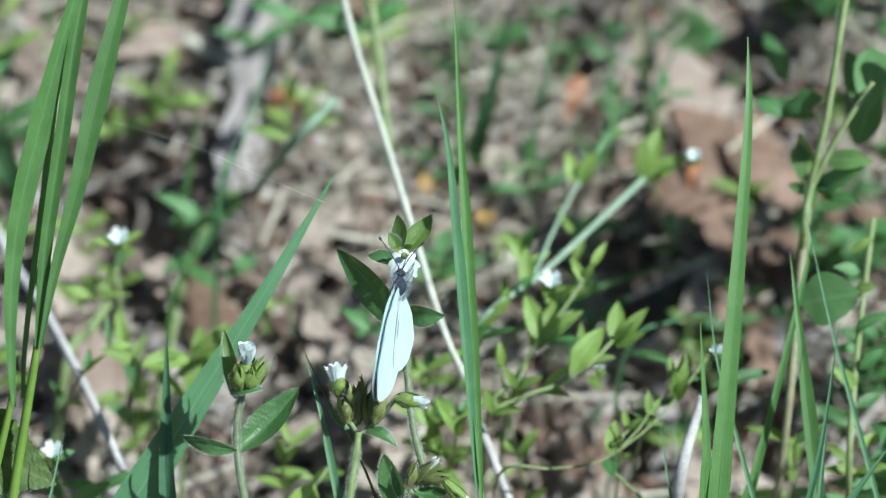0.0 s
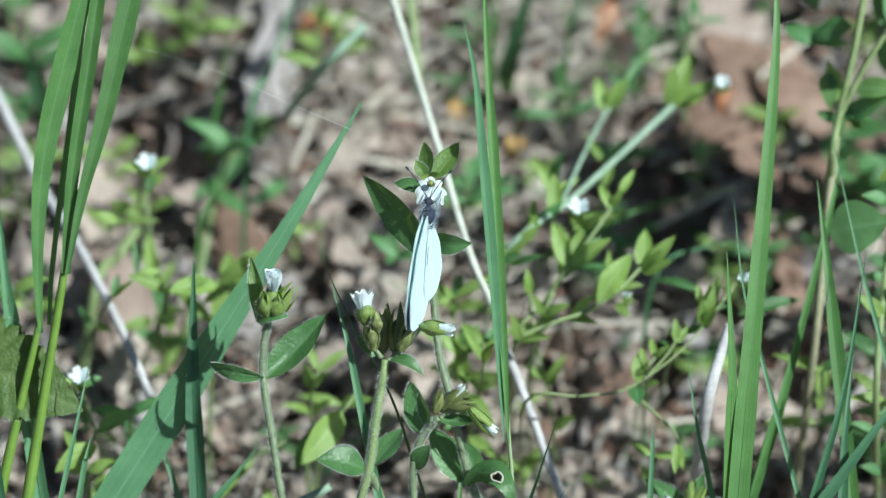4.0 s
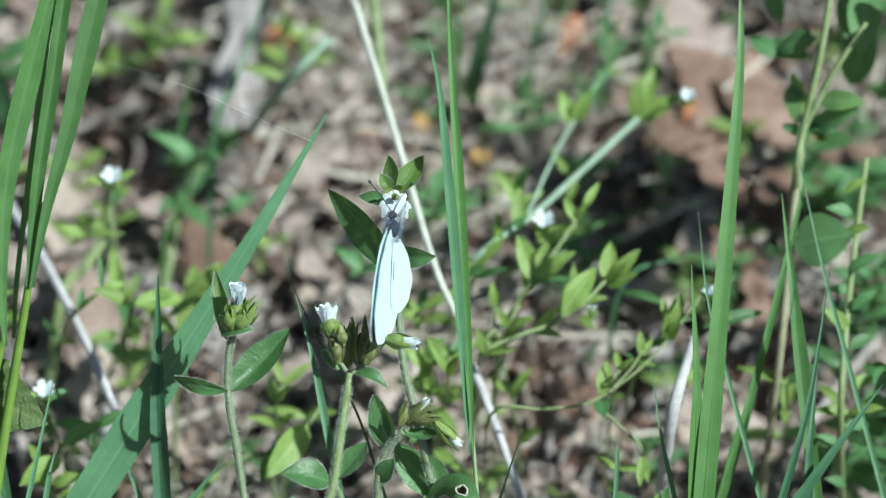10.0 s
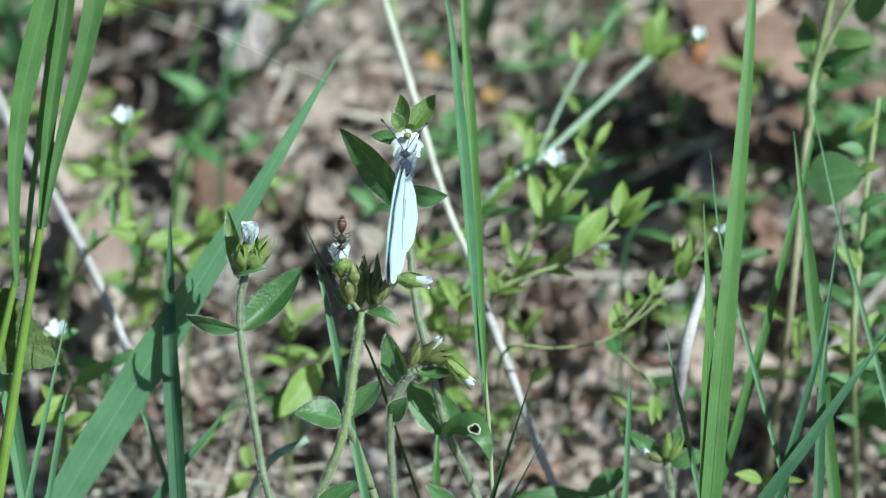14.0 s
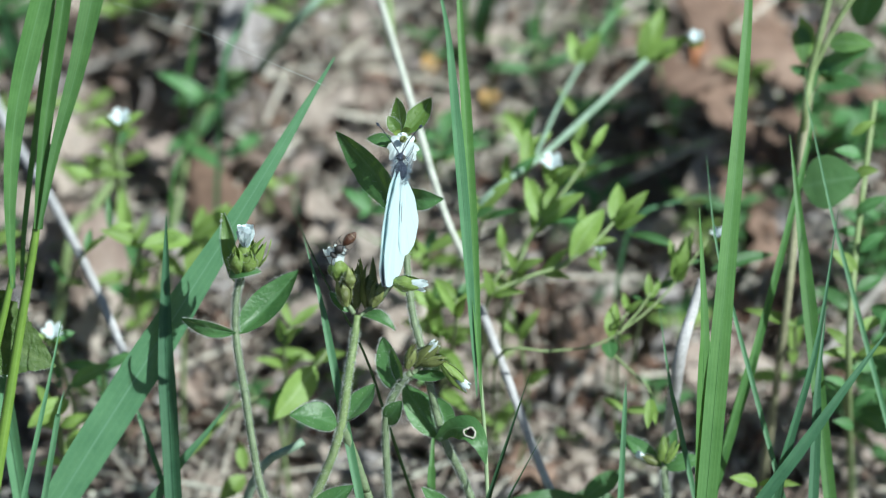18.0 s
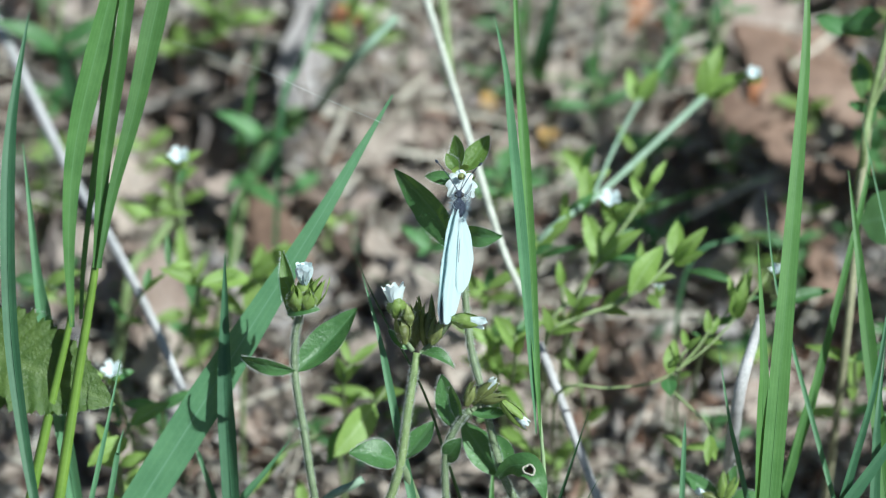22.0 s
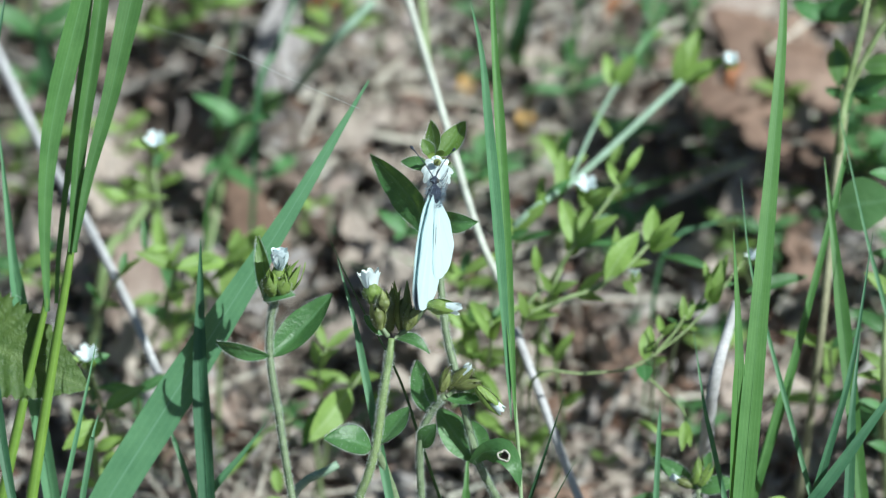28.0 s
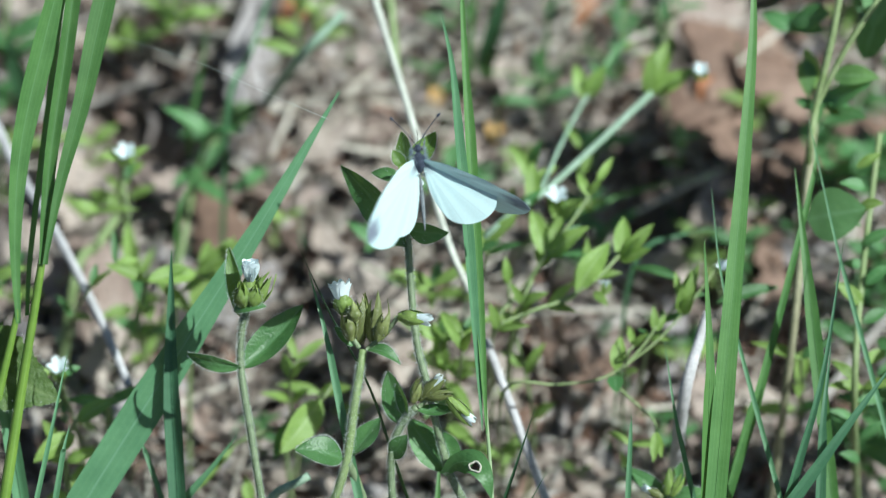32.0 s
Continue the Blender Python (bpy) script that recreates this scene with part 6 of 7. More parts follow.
def low_broad_leaf():
    foot = (0.0330, 0.0130, 0.0000)
    c = thing("seedling", foot, "deep green seedling with one broad leaf lying low", "seedling", "seedlings in the litter")
    stem_part(c, [foot, (0.0375, 0.0092, 0.0014), (0.0408, 0.0096, 0.0055)], 0.0007, 0.0006, STEM_GREEN)
    fresh_leaf(c, (0.0417, 0.0102, 0.0063), (0.0285, 0.0056, 0.0067), 0.0085, FRESH_DEEP, bend=0.06)
    foot = (-0.0660, 0.0130, 0.0000)
    c = thing("seedling", foot, "yellowish green seedling with cupped leaves", "seedling", "seedlings in the litter")
    stem_part(c, [foot, (-0.0755, 0.0115, 0.0202), (-0.0728, 0.0132, 0.0335)], 0.0006, 0.0005, STEM_GREEN)
    for b, t, w, m in (((-0.0730, 0.0114, 0.0307), (-0.0814, 0.0066, 0.0272), 0.0066, FRESH), ((-0.0728, 0.0129, 0.0330), (-0.0644, 0.0174, 0.0360), 0.0050, FRESH_GREEN), ((-0.0753, 0.0109, 0.0264), (-0.0803, 0.0181, 0.0301), 0.0036, FRESH)):
        fresh_leaf(c, b, t, w, m, bend=0.1)
    small_flower(c, (-0.0729, 0.0039, 0.0087), 0.0034)


def near_seedlings():
    r = random.Random(55)
    for k in range(26):
        x, y = r.uniform(-0.10, 0.115), r.uniform(0.05, 0.12)
        if k % 3 == 0:
            x = r.uniform(0.02, 0.115)
        foot = Vector((x, y, ground_height(x, y)))
        top = foot + Vector((r.uniform(-0.005, 0.005), r.uniform(-0.005, 0.002), r.uniform(0.005, 0.016)))
        seedling(foot, top, r.choice((2, 4, 4)), r.uniform(0.004, 0.009), "small green seedling between dead leaves", material=r.choice((FRESH, FRESH_DEEP)), seed=300 + k)


left_background()
scattered_seedlings()
low_broad_leaf()
near_seedlings()


# ---- butterfly ----
FOREWING = ((0.6, 1.0), (3.5, 2.1), (7.5, 2.7), (12.0, 2.6), (16.5, 2.1), (21.0, 1.0), (23.4, -0.6), (23.8, -2.0), (22.6, -4.2), (20.0, -6.2), (17.0, -7.2), (12.0, -6.6), (6.0, -4.0), (0.8, -1.2))
HINDWING = ((0.6, -0.4), (5.5, -2.3), (10.6, -5.0), (14.0, -6.9), (14.7, -8.8), (13.8, -10.9), (11.6, -12.5), (8.8, -13.1), (5.9, -12.5), (4.0, -10.8), (2.0, -7.7), (0.8, -3.8), (0.3, -1.3))


def wing_mesh(outline, side, apex):
    """Two thin layers from root to rim: upper side first, underside second; the apex spot lies in a colour layer."""
    bm = bmesh.new()
    uv = bm.loops.layers.uv.verify()
    col = bm.loops.layers.color.new("apex")
    rim = [p / 1000 for p in spline([(x, y, 0) for x, y in outline], 40)]
    root = Vector((0.0003, outline[-1][1] * 0.0003, 0))
    for slot, lift in ((0, 0.00008), (1, -0.00008)):
        rows = []
        for i in range(9):
            u = i / 8
            row = []
            for k, q in enumerate(rim):
                p = root.lerp(q, u)
                camber = 0.0003 * math.sin(u * 3.0) * math.sin(k / 40 * 3.1416) + 0.00006 * math.sin(k * 1.1) * u
                row.append(Vector((p.x * side, p.y, camber + lift)))
            rows.append(row)
        made = [[bm.verts.new(p) for p in r] for r in rows]
        for i in range(8):
            for k in range(40):
                quad = ((i, k), (i, k + 1), (i + 1, k + 1), (i + 1, k))
                f = bm.faces.new([made[a][b] for a, b in quad])
                f.material_index = slot
                for lp, (a, b) in zip(f.loops, quad):
                    lp[uv].uv = (b / 40, a / 8)
                    x, y = abs(lp.vert.co.x) * 1000, lp.vert.co.y * 1000
                    d = math.hypot((x - 22.0) / 3.4, (y + 0.6) / 1.9) if apex else 9
                    c = max(0.0, min(1.0, (1.2 - d) / 0.3))
                    lp[col] = (c, c, c, 1)
    return bm


def butterfly():
    b = thing("butterfly", (-0.0036, 0.0006, 0.0951), "white butterfly with grey wing tips feeding on a chickweed flower", "butterfly")
    bm = ovoid(bmesh.new(), (0, -0.0024, 0), (0, 1, 0.1), 0.0044, 0.0015, 12, 10)
    th = part("thorax", bm, THORAX, b, "dark slate thorax with bluish fuzz", local=True)
    fz = bmesh.new()
    r = random.Random(5)
    for _ in range(420):
        a, y = r.uniform(0, 6.2832), r.uniform(-0.0028, 0.0028)
        rad = 0.0015 * math.sqrt(max(0.05, 1 - (y / 0.0034) ** 2))
        o = Vector((math.cos(a), r.uniform(-0.5, 0.3), math.sin(a)))
        q = Vector((math.cos(a) * rad, y, math.sin(a) * rad))
        sd = Vector((0, 0.00006, 0))
        fz.faces.new([fz.verts.new(v) for v in (q - sd, q + sd, q + o * r.uniform(0.0006, 0.0013))])
    part("thorax_fuzz", fz, FUZZ, th, "long bluish grey hairs", local=True)
    part("abdomen", ovoid(bmesh.new(), (0, -0.0022, -0.0003), (0, -1, -0.06), 0.0118, 0.00046, 12, 12, ridges=0), ABDOMEN, b, "slender slate grey abdomen", local=True)
    head = part("head", ovoid(bmesh.new(), (0, 0.0016, 0.0003), (0, 1, 0.1), 0.0019, 0.0008, 10, 8), THORAX, b, "small dark slate head", local=True)
    for s in (-1, 1):
        part("eye", ovoid(bmesh.new(), (s * 0.0004, 0.0025, 0.0004), (s, 0.2, 0.1), 0.0007, 0.0005, 10, 6), DARK, head, "dark round eye", local=True)
        bm = bmesh.new()
        tube(bm, [(s * 0.0003, 0.0033, 0.0006), (s * 0.0021, 0.0060, 0.0014), (s * 0.0044, 0.0086, 0.0020)], 0.00010, 0.00009, 6)
        ovoid(bm, (s * 0.0043, 0.0085, 0.0020), (s, 1, 0.1), 0.0011, 0.00028, 8, 6)
        part("antenna", bm, THORAX, head, "thin dark antenna with a club", local=True)
        for k in range(3):
            y = 0.0022 - k * 0.0016
            bm = bmesh.new()
            tube(bm, [(s * 0.0007, y, -0.0008), (s * 0.0015, y + 0.0016, -0.0016), (s * 0.0012, y + 0.0034, -0.0032)], 0.00014, 0.00008, 6)
            part("leg", bm, ABDOMEN, b, "thin pale leg", local=True)
    bm = bmesh.new()
    tube(bm, [(0, 0.0034, 0), (0.0002, 0.0054, -0.0008), (0, 0.0066, -0.0026)], 0.00009, 0.00007, 6)
    part("proboscis", bm, DARK, head, "thin dark tongue", local=True)
    wings = {}
    for s in (1, -1):
        wings["fore", s] = part("forewing", wing_mesh(FOREWING, s, True), [WING_UPPER, WING_UNDER], b, "white forewing with a grey tip", local=True)
        wings["hind", s] = part("hindwing", wing_mesh(HINDWING, s, False), [WING_UPPER, WING_UNDER], b, "plain white rounded hindwing", local=True)
    return b, wings


BUTTERFLY, WINGS = butterfly()


# ---- small solitary bee ----
def bee():
    f = thing("bee", (-0.0272, 0.0005, 0.0895), "small dark brown solitary bee with pale bands and clear wings", "bee")
    part("thorax", ovoid(bmesh.new(), (0, -0.0009, 0), (0, 1, 0), 0.0020, 0.00085, 10, 8), DARK, f, local=True)
    part("head", ovoid(bmesh.new(), (0, 0.0010, -0.0001), (0, 1, -0.2), 0.0011, 0.00075, 10, 8), DARK, f, local=True)
    ab = part("abdomen", ovoid(bmesh.new(), (0, -0.0008, 0), (0, -1, -0.15), 0.0033, 0.0009, 12, 10), BROWN, f, "shining brown abdomen", local=True)
    for k in range(3):
        bm = bmesh.new()
        u = 0.30 + k * 0.2
        c = Vector((0, -0.0008, 0)) + Vector((0, -1, -0.15)).normalized() * 0.0033 * u
        ovoid(bm, c, (0, -1, -0.15), 0.0003, 0.00094 * math.sin(math.pi * u) ** 0.7, 12, 4)
        part("band", bm, AMBER, ab, "pale hair band", local=True)
    for s in (-1, 1):
        bm = leaf_mesh((s * 0.0005, 0.0003, 0.0007), (s * 0.0013, -0.0034, 0.0012), 0.0010, face=(0, 0, 1), fold=0.02, bend=0.02, shape=1.4)
        part("wing", bm, GAUZE, f, "clear wing with brown veins", local=True)
        bm = bmesh.new()
        tube(bm, [(s * 0.0002, 0.0019, 0.0002), (s * 0.0007, 0.0027, 0.0004), (s * 0.0012, 0.0032, 0.0001)], 0.00009, 0.00008, 5)
        part("antenna", bm, DARK, f, local=True)
        for k in range(3):
            y = 0.0006 - k * 0.0007
            bm = bmesh.new()
            tube(bm, [(s * 0.0005, y, -0.0005), (s * 0.0013, y - 0.0002, -0.0007), (s * 0.0015, y - 0.0006, -0.0018)], 0.00010, 0.00006, 5)
            part("leg", bm, DARK, f, local=True)
    for o in f.children_recursive:
        o.data.transform(Matrix.Scale(1.15, 4))
    return f


BEE = bee()


def silk():
    s = thing("spider_thread", (-0.0637, 0.0574, 0.0999), "single glinting strand of spider silk", "silk")
    bm = bmesh.new()
    tube(bm, [(-0.0637, 0.0574, 0.0999), (-0.0472, 0.0444, 0.1020), (-0.0329, 0.0325, 0.1020), (-0.0191, 0.0217, 0.1019)], 0.00004, 0.00004, 4)
    part("strand", bm, HAIR, s)


silk()


# ---- leaf litter ----
def dead_leaf(at, length, width, turn, tilt, roll, curl, material=None, label=""):
    c = thing("dead_leaf", at, label or "curled brown dead leaf lying on the soil", "leaf", "leaf litter")
    bm = leaf_mesh((0, -length / 2, 0), (0, length / 2, 0), width, face=(0, 0, 1), bend=curl, fold=rng.uniform(-0.5, 0.5), n=14, wave=0.14 if length < 0.03 else 0.05, ragged=0.7 if length < 0.03 else 0.25, cols=9)
    m = BANK @ Euler((tilt, roll, turn)).to_matrix().to_4x4()
    bmesh.ops.transform(bm, matrix=m, verts=bm.verts)
    bmesh.ops.translate(bm, verts=bm.verts, vec=Vector(at))
    part("blade", bm, material or DEAD, c)
    st = bmesh.new()
    tube(st, [(0, -length * 0.62, 0.0005), (0, -length * 0.45, 0), (0, 0, curl * length * 0.9), (0, length * 0.4, 0)], 0.0004, 0.0002, 5)
    bmesh.ops.transform(st, matrix=m, verts=st.verts)
    bmesh.ops.translate(st, verts=st.verts, vec=Vector(at))
    part("leaf_stalk", st, DEAD, c)


def litter():
    r = random.Random(11)
    for k in range(190):
        x, y = r.uniform(-0.12, 0.13), r.uniform(0.0, 0.24)
        if in_hollow(x, y, 1.2):
            continue
        ln = r.uniform(0.008, 0.024)
        dead_leaf((x, y, ground_height(x, y) + r.uniform(0.002, 0.010)), ln, ln * r.uniform(0.3, 0.62), r.uniform(0, 6.28), r.uniform(-0.55, 0.55), r.uniform(-0.6, 0.6), r.uniform(-0.2, 0.2), r.choice((DEAD, DEAD, DEAD_PALE, DEAD_GREY, DEAD_RED)))
    for k in range(50):
        x, y = r.uniform(-0.13, 0.13), r.uniform(0.15, 0.26)
        ln = r.uniform(0.006, 0.018)
        dead_leaf((x, y, ground_height(x, y) + r.uniform(0.003, 0.010)), ln, ln * r.uniform(0.35, 0.6), r.uniform(0, 6.28), r.uniform(-0.8, 0.8), r.uniform(-0.7, 0.7), r.uniform(-0.15, 0.15), r.choice((DEAD, DEAD, DEAD_PALE, DEAD_GREY)), "curled dead leaf tilted in the litter")
    # the large ones that stand out
    for at, ln, w, turn, tilt, roll, curl, mat, label in (
        ((0.0103, 0.0661, 0.0070), 0.024, 0.014, 0.6, 0.25, 0.30, 0.08, DEAD_PALE, "pale pinkish dead leaf"),
        ((0.0366, 0.0756, 0.0070), 0.022, 0.012, 1.4, 0.30, 0.20, 0.10, DEAD_PALE, "pale pinkish dead leaf"),
        ((0.0358, 0.0555, 0.0070), 0.014, 0.008, 0.2, 0.20, 0.30, 0.15, DEAD_PALE, "pale pinkish dead leaf"),
        ((0.0239, 0.0478, 0.0070), 0.020, 0.012, 2.0, 0.20, 0.20, 0.10, DEAD_RED, "reddish brown dead leaf"),
        ((-0.0134, 0.0753, 0.0070), 0.022, 0.011, 1.0, 0.30, 0.30, 0.10, DEAD_PALE, "pale pinkish dead leaf"),
        ((-0.0712, 0.0801, 0.0070), 0.026, 0.016, 0.3, 0.35, 0.30, 0.12, DEAD_PALE, "pale pinkish dead leaf"),
        ((-0.0757, 0.0588, 0.0070), 0.020, 0.012, 1.9, 0.20, 0.30, 0.10, DEAD_PALE, "pale pinkish dead leaf"),
        ((-0.0634, 0.0693, 0.0070), 0.020, 0.010, 2.6, 0.30, 0.20, 0.10, DEAD_GREY, "grey weathered dead leaf"),
        ((-0.0208, 0.0514, 0.0070), 0.016, 0.008, 0.9, 0.20, 0.30, 0.15, DEAD_PALE, "pale pinkish dead leaf"),
        ((-0.0444, 0.1148, 0.0070), 0.030, 0.018, 1.5, 0.50, 0.20, 0.12, DEAD_RED, "reddish brown dead leaf"),
        ((-0.0560, 0.1189, 0.0070), 0.030, 0.015, 1.1, 0.50, 0.30, 0.12, DEAD, "curled brown dead leaf"),
        ((-0.0803, 0.1229, 0.0070), 0.028, 0.015, 0.4, 0.40, 0.40, 0.14, DEAD_PALE, "pale pinkish dead leaf"),
        ((-0.0731, 0.0978, 0.0070), 0.026, 0.016, 2.0, 0.40, 0.30, 0.10, DEAD_PALE, "pale pinkish dead leaf"),
        ((-0.0213, 0.1032, 0.0070), 0.022, 0.011, 0.4, 0.30, 0.20, 0.10, DEAD_PALE, "pale pinkish dead leaf"),
        ((-0.0908, 0.0657, 0.0070), 0.018, 0.011, 0.7, 0.20, 0.30, 0.10, DEAD_PALE, "pale pinkish dead leaf"),
        ((0.0801, 0.1036, 0.0070), 0.026, 0.016, 0.3, 0.30, 0.30, 0.10, DEAD_RED, "reddish brown dead leaf"),
        ((0.0718, 0.1208, 0.0070), 0.030, 0.018, 2.2, 0.30, 0.20, 0.10, DEAD_PALE, "pale pinkish dead leaf"),
        ((0.0552, 0.0651, 0.0070), 0.018, 0.009, 2.5, 0.20, 0.20, 0.10, DEAD_PALE, "pale pinkish dead leaf"),
        ((0.0767, 0.0757, 0.0070), 0.018, 0.011, 0.5, 0.20, 0.30, 0.10, DEAD_PALE, "pale pinkish dead leaf"),
        ((0.0016, 0.0566, 0.0070), 0.018, 0.011, 1.6, 0.20, 0.20, 0.10, DEAD_PALE, "pale pinkish dead leaf"),
        ((-0.0865, 0.1471, 0.0070), 0.026, 0.013, 0.6, 0.40, 0.30, 0.10, DEAD_GREY, "grey weathered dead leaf"),
        ((0.0632, 0.1636, 0.0070), 0.034, 0.020, 0.5, 0.30, 0.20, 0.10, DEAD, "curled brown dead leaf"),
        ((0.0651, 0.1424, 0.0070), 0.034, 0.020, 2.4, 0.30, 0.30, 0.10, DEAD_RED, "reddish brown dead leaf"),
        ((0.0806, 0.1378, 0.0100), 0.046, 0.034, 0.15, 0.1, 0.50, -0.10, DEAD_RED, "large reddish brown dead leaf over a hollow"),
        ((0.0745, 0.1490, 0.0100), 0.040, 0.022, 1.0, 0.25, 0.2, 0.05, DEAD_RED, "large reddish brown dead leaf"),
        ((0.0822, 0.1446, 0.0100), 0.030, 0.020, 1.2, 0.3, 0.3, 0.12, DEAD_RED, "reddish brown dead leaf"),
        ((0.0703, 0.1153, 0.0100), 0.018, 0.011, 0.8, 0.1, 0.4, 0.14, DEAD_RED, "curled reddish brown dead leaf"),
        ((0.0919, 0.1289, 0.0100), 0.036, 0.020, 2.2, 0.2, 0.2, 0.1, DEAD_RED, "reddish brown dead leaf"),
        ((0.0668, 0.1265, 0.0090), 0.013, 0.008, 1.4, 0.1, 0.3, 0.08, DEAD_PALE, "pale pinkish dead leaf beside a hollow"),
        ((0.0650, 0.0990, 0.0090), 0.015, 0.009, 0.3, 0.1, 0.3, 0.08, DEAD_PALE, "pale tan dead leaf beside a hollow"),
        ((0.0551, 0.1015, 0.0090), 0.014, 0.005, 0.5, 0.2, 0.3, 0.15, DEAD_GREY, "narrow lilac grey curled dead leaf"),
        ((0.0563, 0.0897, 0.0090), 0.012, 0.006, -0.4, 0.2, 0.3, 0.12, DEAD_GREY, "narrow lilac grey curled dead leaf"),
        ((0.0700, 0.1115, 0.0090), 0.009, 0.006, 1.0, 0.1, 0.3, 0.08, DEAD_RED, "small rusty brown dead leaf"),
        ((0.0567, 0.1100, 0.0060), 0.016, 0.010, 0.6, 0.3, 0.2, 0.1, DEAD, "greyish brown dead leaf"),
        ((-0.0246, 0.1057, 0.0060), 0.024, 0.014, 0.9, 0.25, 0.3, 0.10, DEAD, "pale greyish dead leaf"),
        ((-0.0181, 0.0838, 0.0050), 0.028, 0.016, 2.0, 0.30, 0.2, 0.12, DEAD_PALE, "pale greyish dead leaf"),
        ((-0.0306, 0.0838, 0.0060), 0.026, 0.014, 0.2, 0.20, 0.3, 0.10, DEAD_PALE, "pale greyish dead leaf"),
        ((-0.0107, 0.1245, 0.0060), 0.026, 0.013, 1.2, 0.20, 0.2, 0.10, DEAD_PALE, "pale greyish dead leaf"),
        ((-0.0209, 0.1367, 0.0060), 0.028, 0.014, 2.6, 0.20, 0.1, 0.12, DEAD_PALE, "pale greyish dead leaf"),
        ((-0.0830, 0.1055, 0.0070), 0.030, 0.016, 0.7, 0.25, 0.4, 0.12, DEAD_PALE, "pale pinkish dead leaf"),
        ((0.0554, 0.1086, 0.0080), 0.022, 0.012, 1.6, 0.30, 0.2, 0.12, DEAD_PALE, "pale pinkish dead leaf"),
        ((0.0184, 0.0840, 0.0040), 0.020, 0.012, 0.5, 0.20, 0.2, 0.10, DEAD_PALE, "pale greyish dead leaf"),
        ((0.0106, 0.0587, 0.0040), 0.026, 0.015, 1.8, 0.20, 0.1, 0.08, DEAD_PALE, "pale pinkish dead leaf"),
        ((-0.0417, 0.0644, 0.0040), 0.018, 0.010, 1.1, 0.20, 0.2, 0.10, DEAD_PALE, "pale greyish dead leaf"),
        ((0.0304, 0.0524, 0.0050), 0.022, 0.014, 0.7, 0.05, -0.1, 0.06, DEAD_PALE, "pale pinkish dead leaf"),
        ((0.0266, 0.0416, 0.0050), 0.020, 0.012, 2.1, 0.05, 0.1, 0.06, DEAD_PALE, "pale pinkish dead leaf"),
        ((-0.0438, 0.0445, 0.0050), 0.020, 0.012, 1.3, 0.05, -0.1, 0.06, DEAD_PALE, "pale pinkish dead leaf"),
        ((-0.0302, 0.0376, 0.0050), 0.022, 0.012, 2.7, 0.05, 0.1, 0.06, DEAD_PALE, "pale pinkish dead leaf"),
        ((-0.0106, 0.0738, 0.0050), 0.018, 0.011, 0.3, 0.05, 0.1, 0.06, DEAD_PALE, "pale greyish dead leaf"),
        ((-0.0179, 0.0522, 0.0050), 0.020, 0.012, 1.9, 0.05, -0.1, 0.06, DEAD_PALE, "pale greyish dead leaf"),
        ((-0.0849, 0.0519, 0.0050), 0.022, 0.013, 1.0, 0.05, -0.1, 0.06, DEAD_PALE, "pale greyish dead leaf"),
        ((-0.0118, 0.0876, 0.0100), 0.030, 0.018, 0.4, 0.05, 0.25, 0.05, DEAD_PALE, "pale pinkish dead leaf"),
        ((-0.0049, 0.0775, 0.0090), 0.024, 0.014, 1.2, 0.05, 0.25, 0.05, DEAD_PALE, "pale pinkish dead leaf"),
        ((-0.0163, 0.0992, 0.0070), 0.020, 0.012, 2.3, 0.05, 0.20, 0.05, DEAD_GREY, "pale greyish dead leaf"),
        ((-0.0281, 0.0812, 0.0090), 0.024, 0.014, 0.9, 0.05, 0.25, 0.05, DEAD_PALE, "pale greyish dead leaf"),
        ((0.0372, 0.0840, 0.0060), 0.018, 0.011, 0.4, -0.1, -0.2, 0.08, DEAD_RED, "small reddish brown dead leaf"),
        ((0.0439, 0.0764, 0.0060), 0.018, 0.011, 2.0, -0.1, -0.2, 0.08, DEAD_RED, "small reddish brown dead leaf"),
        ((0.0326, 0.0751, 0.0060), 0.016, 0.010, 1.2, 0.1, -0.2, 0.08, DEAD_RED, "small reddish brown dead leaf"),
        ((0.0507, 0.0717, 0.0060), 0.018, 0.010, 2.8, 0.1, -0.2, 0.08, DEAD_RED, "small reddish brown dead leaf"),
        ((0.0272, 0.0891, 0.0060), 0.016, 0.010, 0.1, 0.1, -0.2, 0.08, DEAD_RED, "small reddish brown dead leaf"),
        ((-0.0365, 0.1802, 0.0100), 0.040, 0.016, 0.1, 0.35, 0.5, 0.10, DEAD_GREY, "large pale grey dead leaf"),
        ((0.0178, 0.1490, 0.0060), 0.024, 0.012, 1.4, 0.20, 0.2, 0.10, DEAD_PALE, "pale tan dead leaf"),
        ((-0.0737, 0.0938, 0.0080), 0.040, 0.020, 0.4, 0.2, 0.5, 0.15, DEAD, "folded brown dead leaf"),
        ((-0.0463, 0.1108, 0.0080), 0.040, 0.020, 0.1, 0.3, -0.75, 0.18, DEAD_RED, "curled brown dead leaf"),
        ((-0.0406, 0.1532, 0.0080), 0.036, 0.016, 0.2, 0.3, 0.7, 0.12, DEAD_GREY, "greyish brown dead leaf"),
        ((0.0646, 0.1425, 0.0110), 0.008, 0.007, 0.5, 0.6, 0.0, 0.1, RUSTY, "small rusty orange leaf fragment"),
        ((0.0388, 0.1671, 0.0080), 0.012, 0.010, 0.5, 0.6, 0.0, 0.1, RUSTY, "small rusty orange leaf fragment"),
        ((-0.0304, 0.1654, 0.0080), 0.010, 0.008, 0.5, 0.6, 0.0, 0.1, RUSTY, "small rusty orange leaf fragment"),
        ((0.0156, 0.1355, 0.0100), 0.006, 0.0055, 0.9, 0.8, 0.0, 0.1, YELLOWED, "small yellow leaf fragment"),
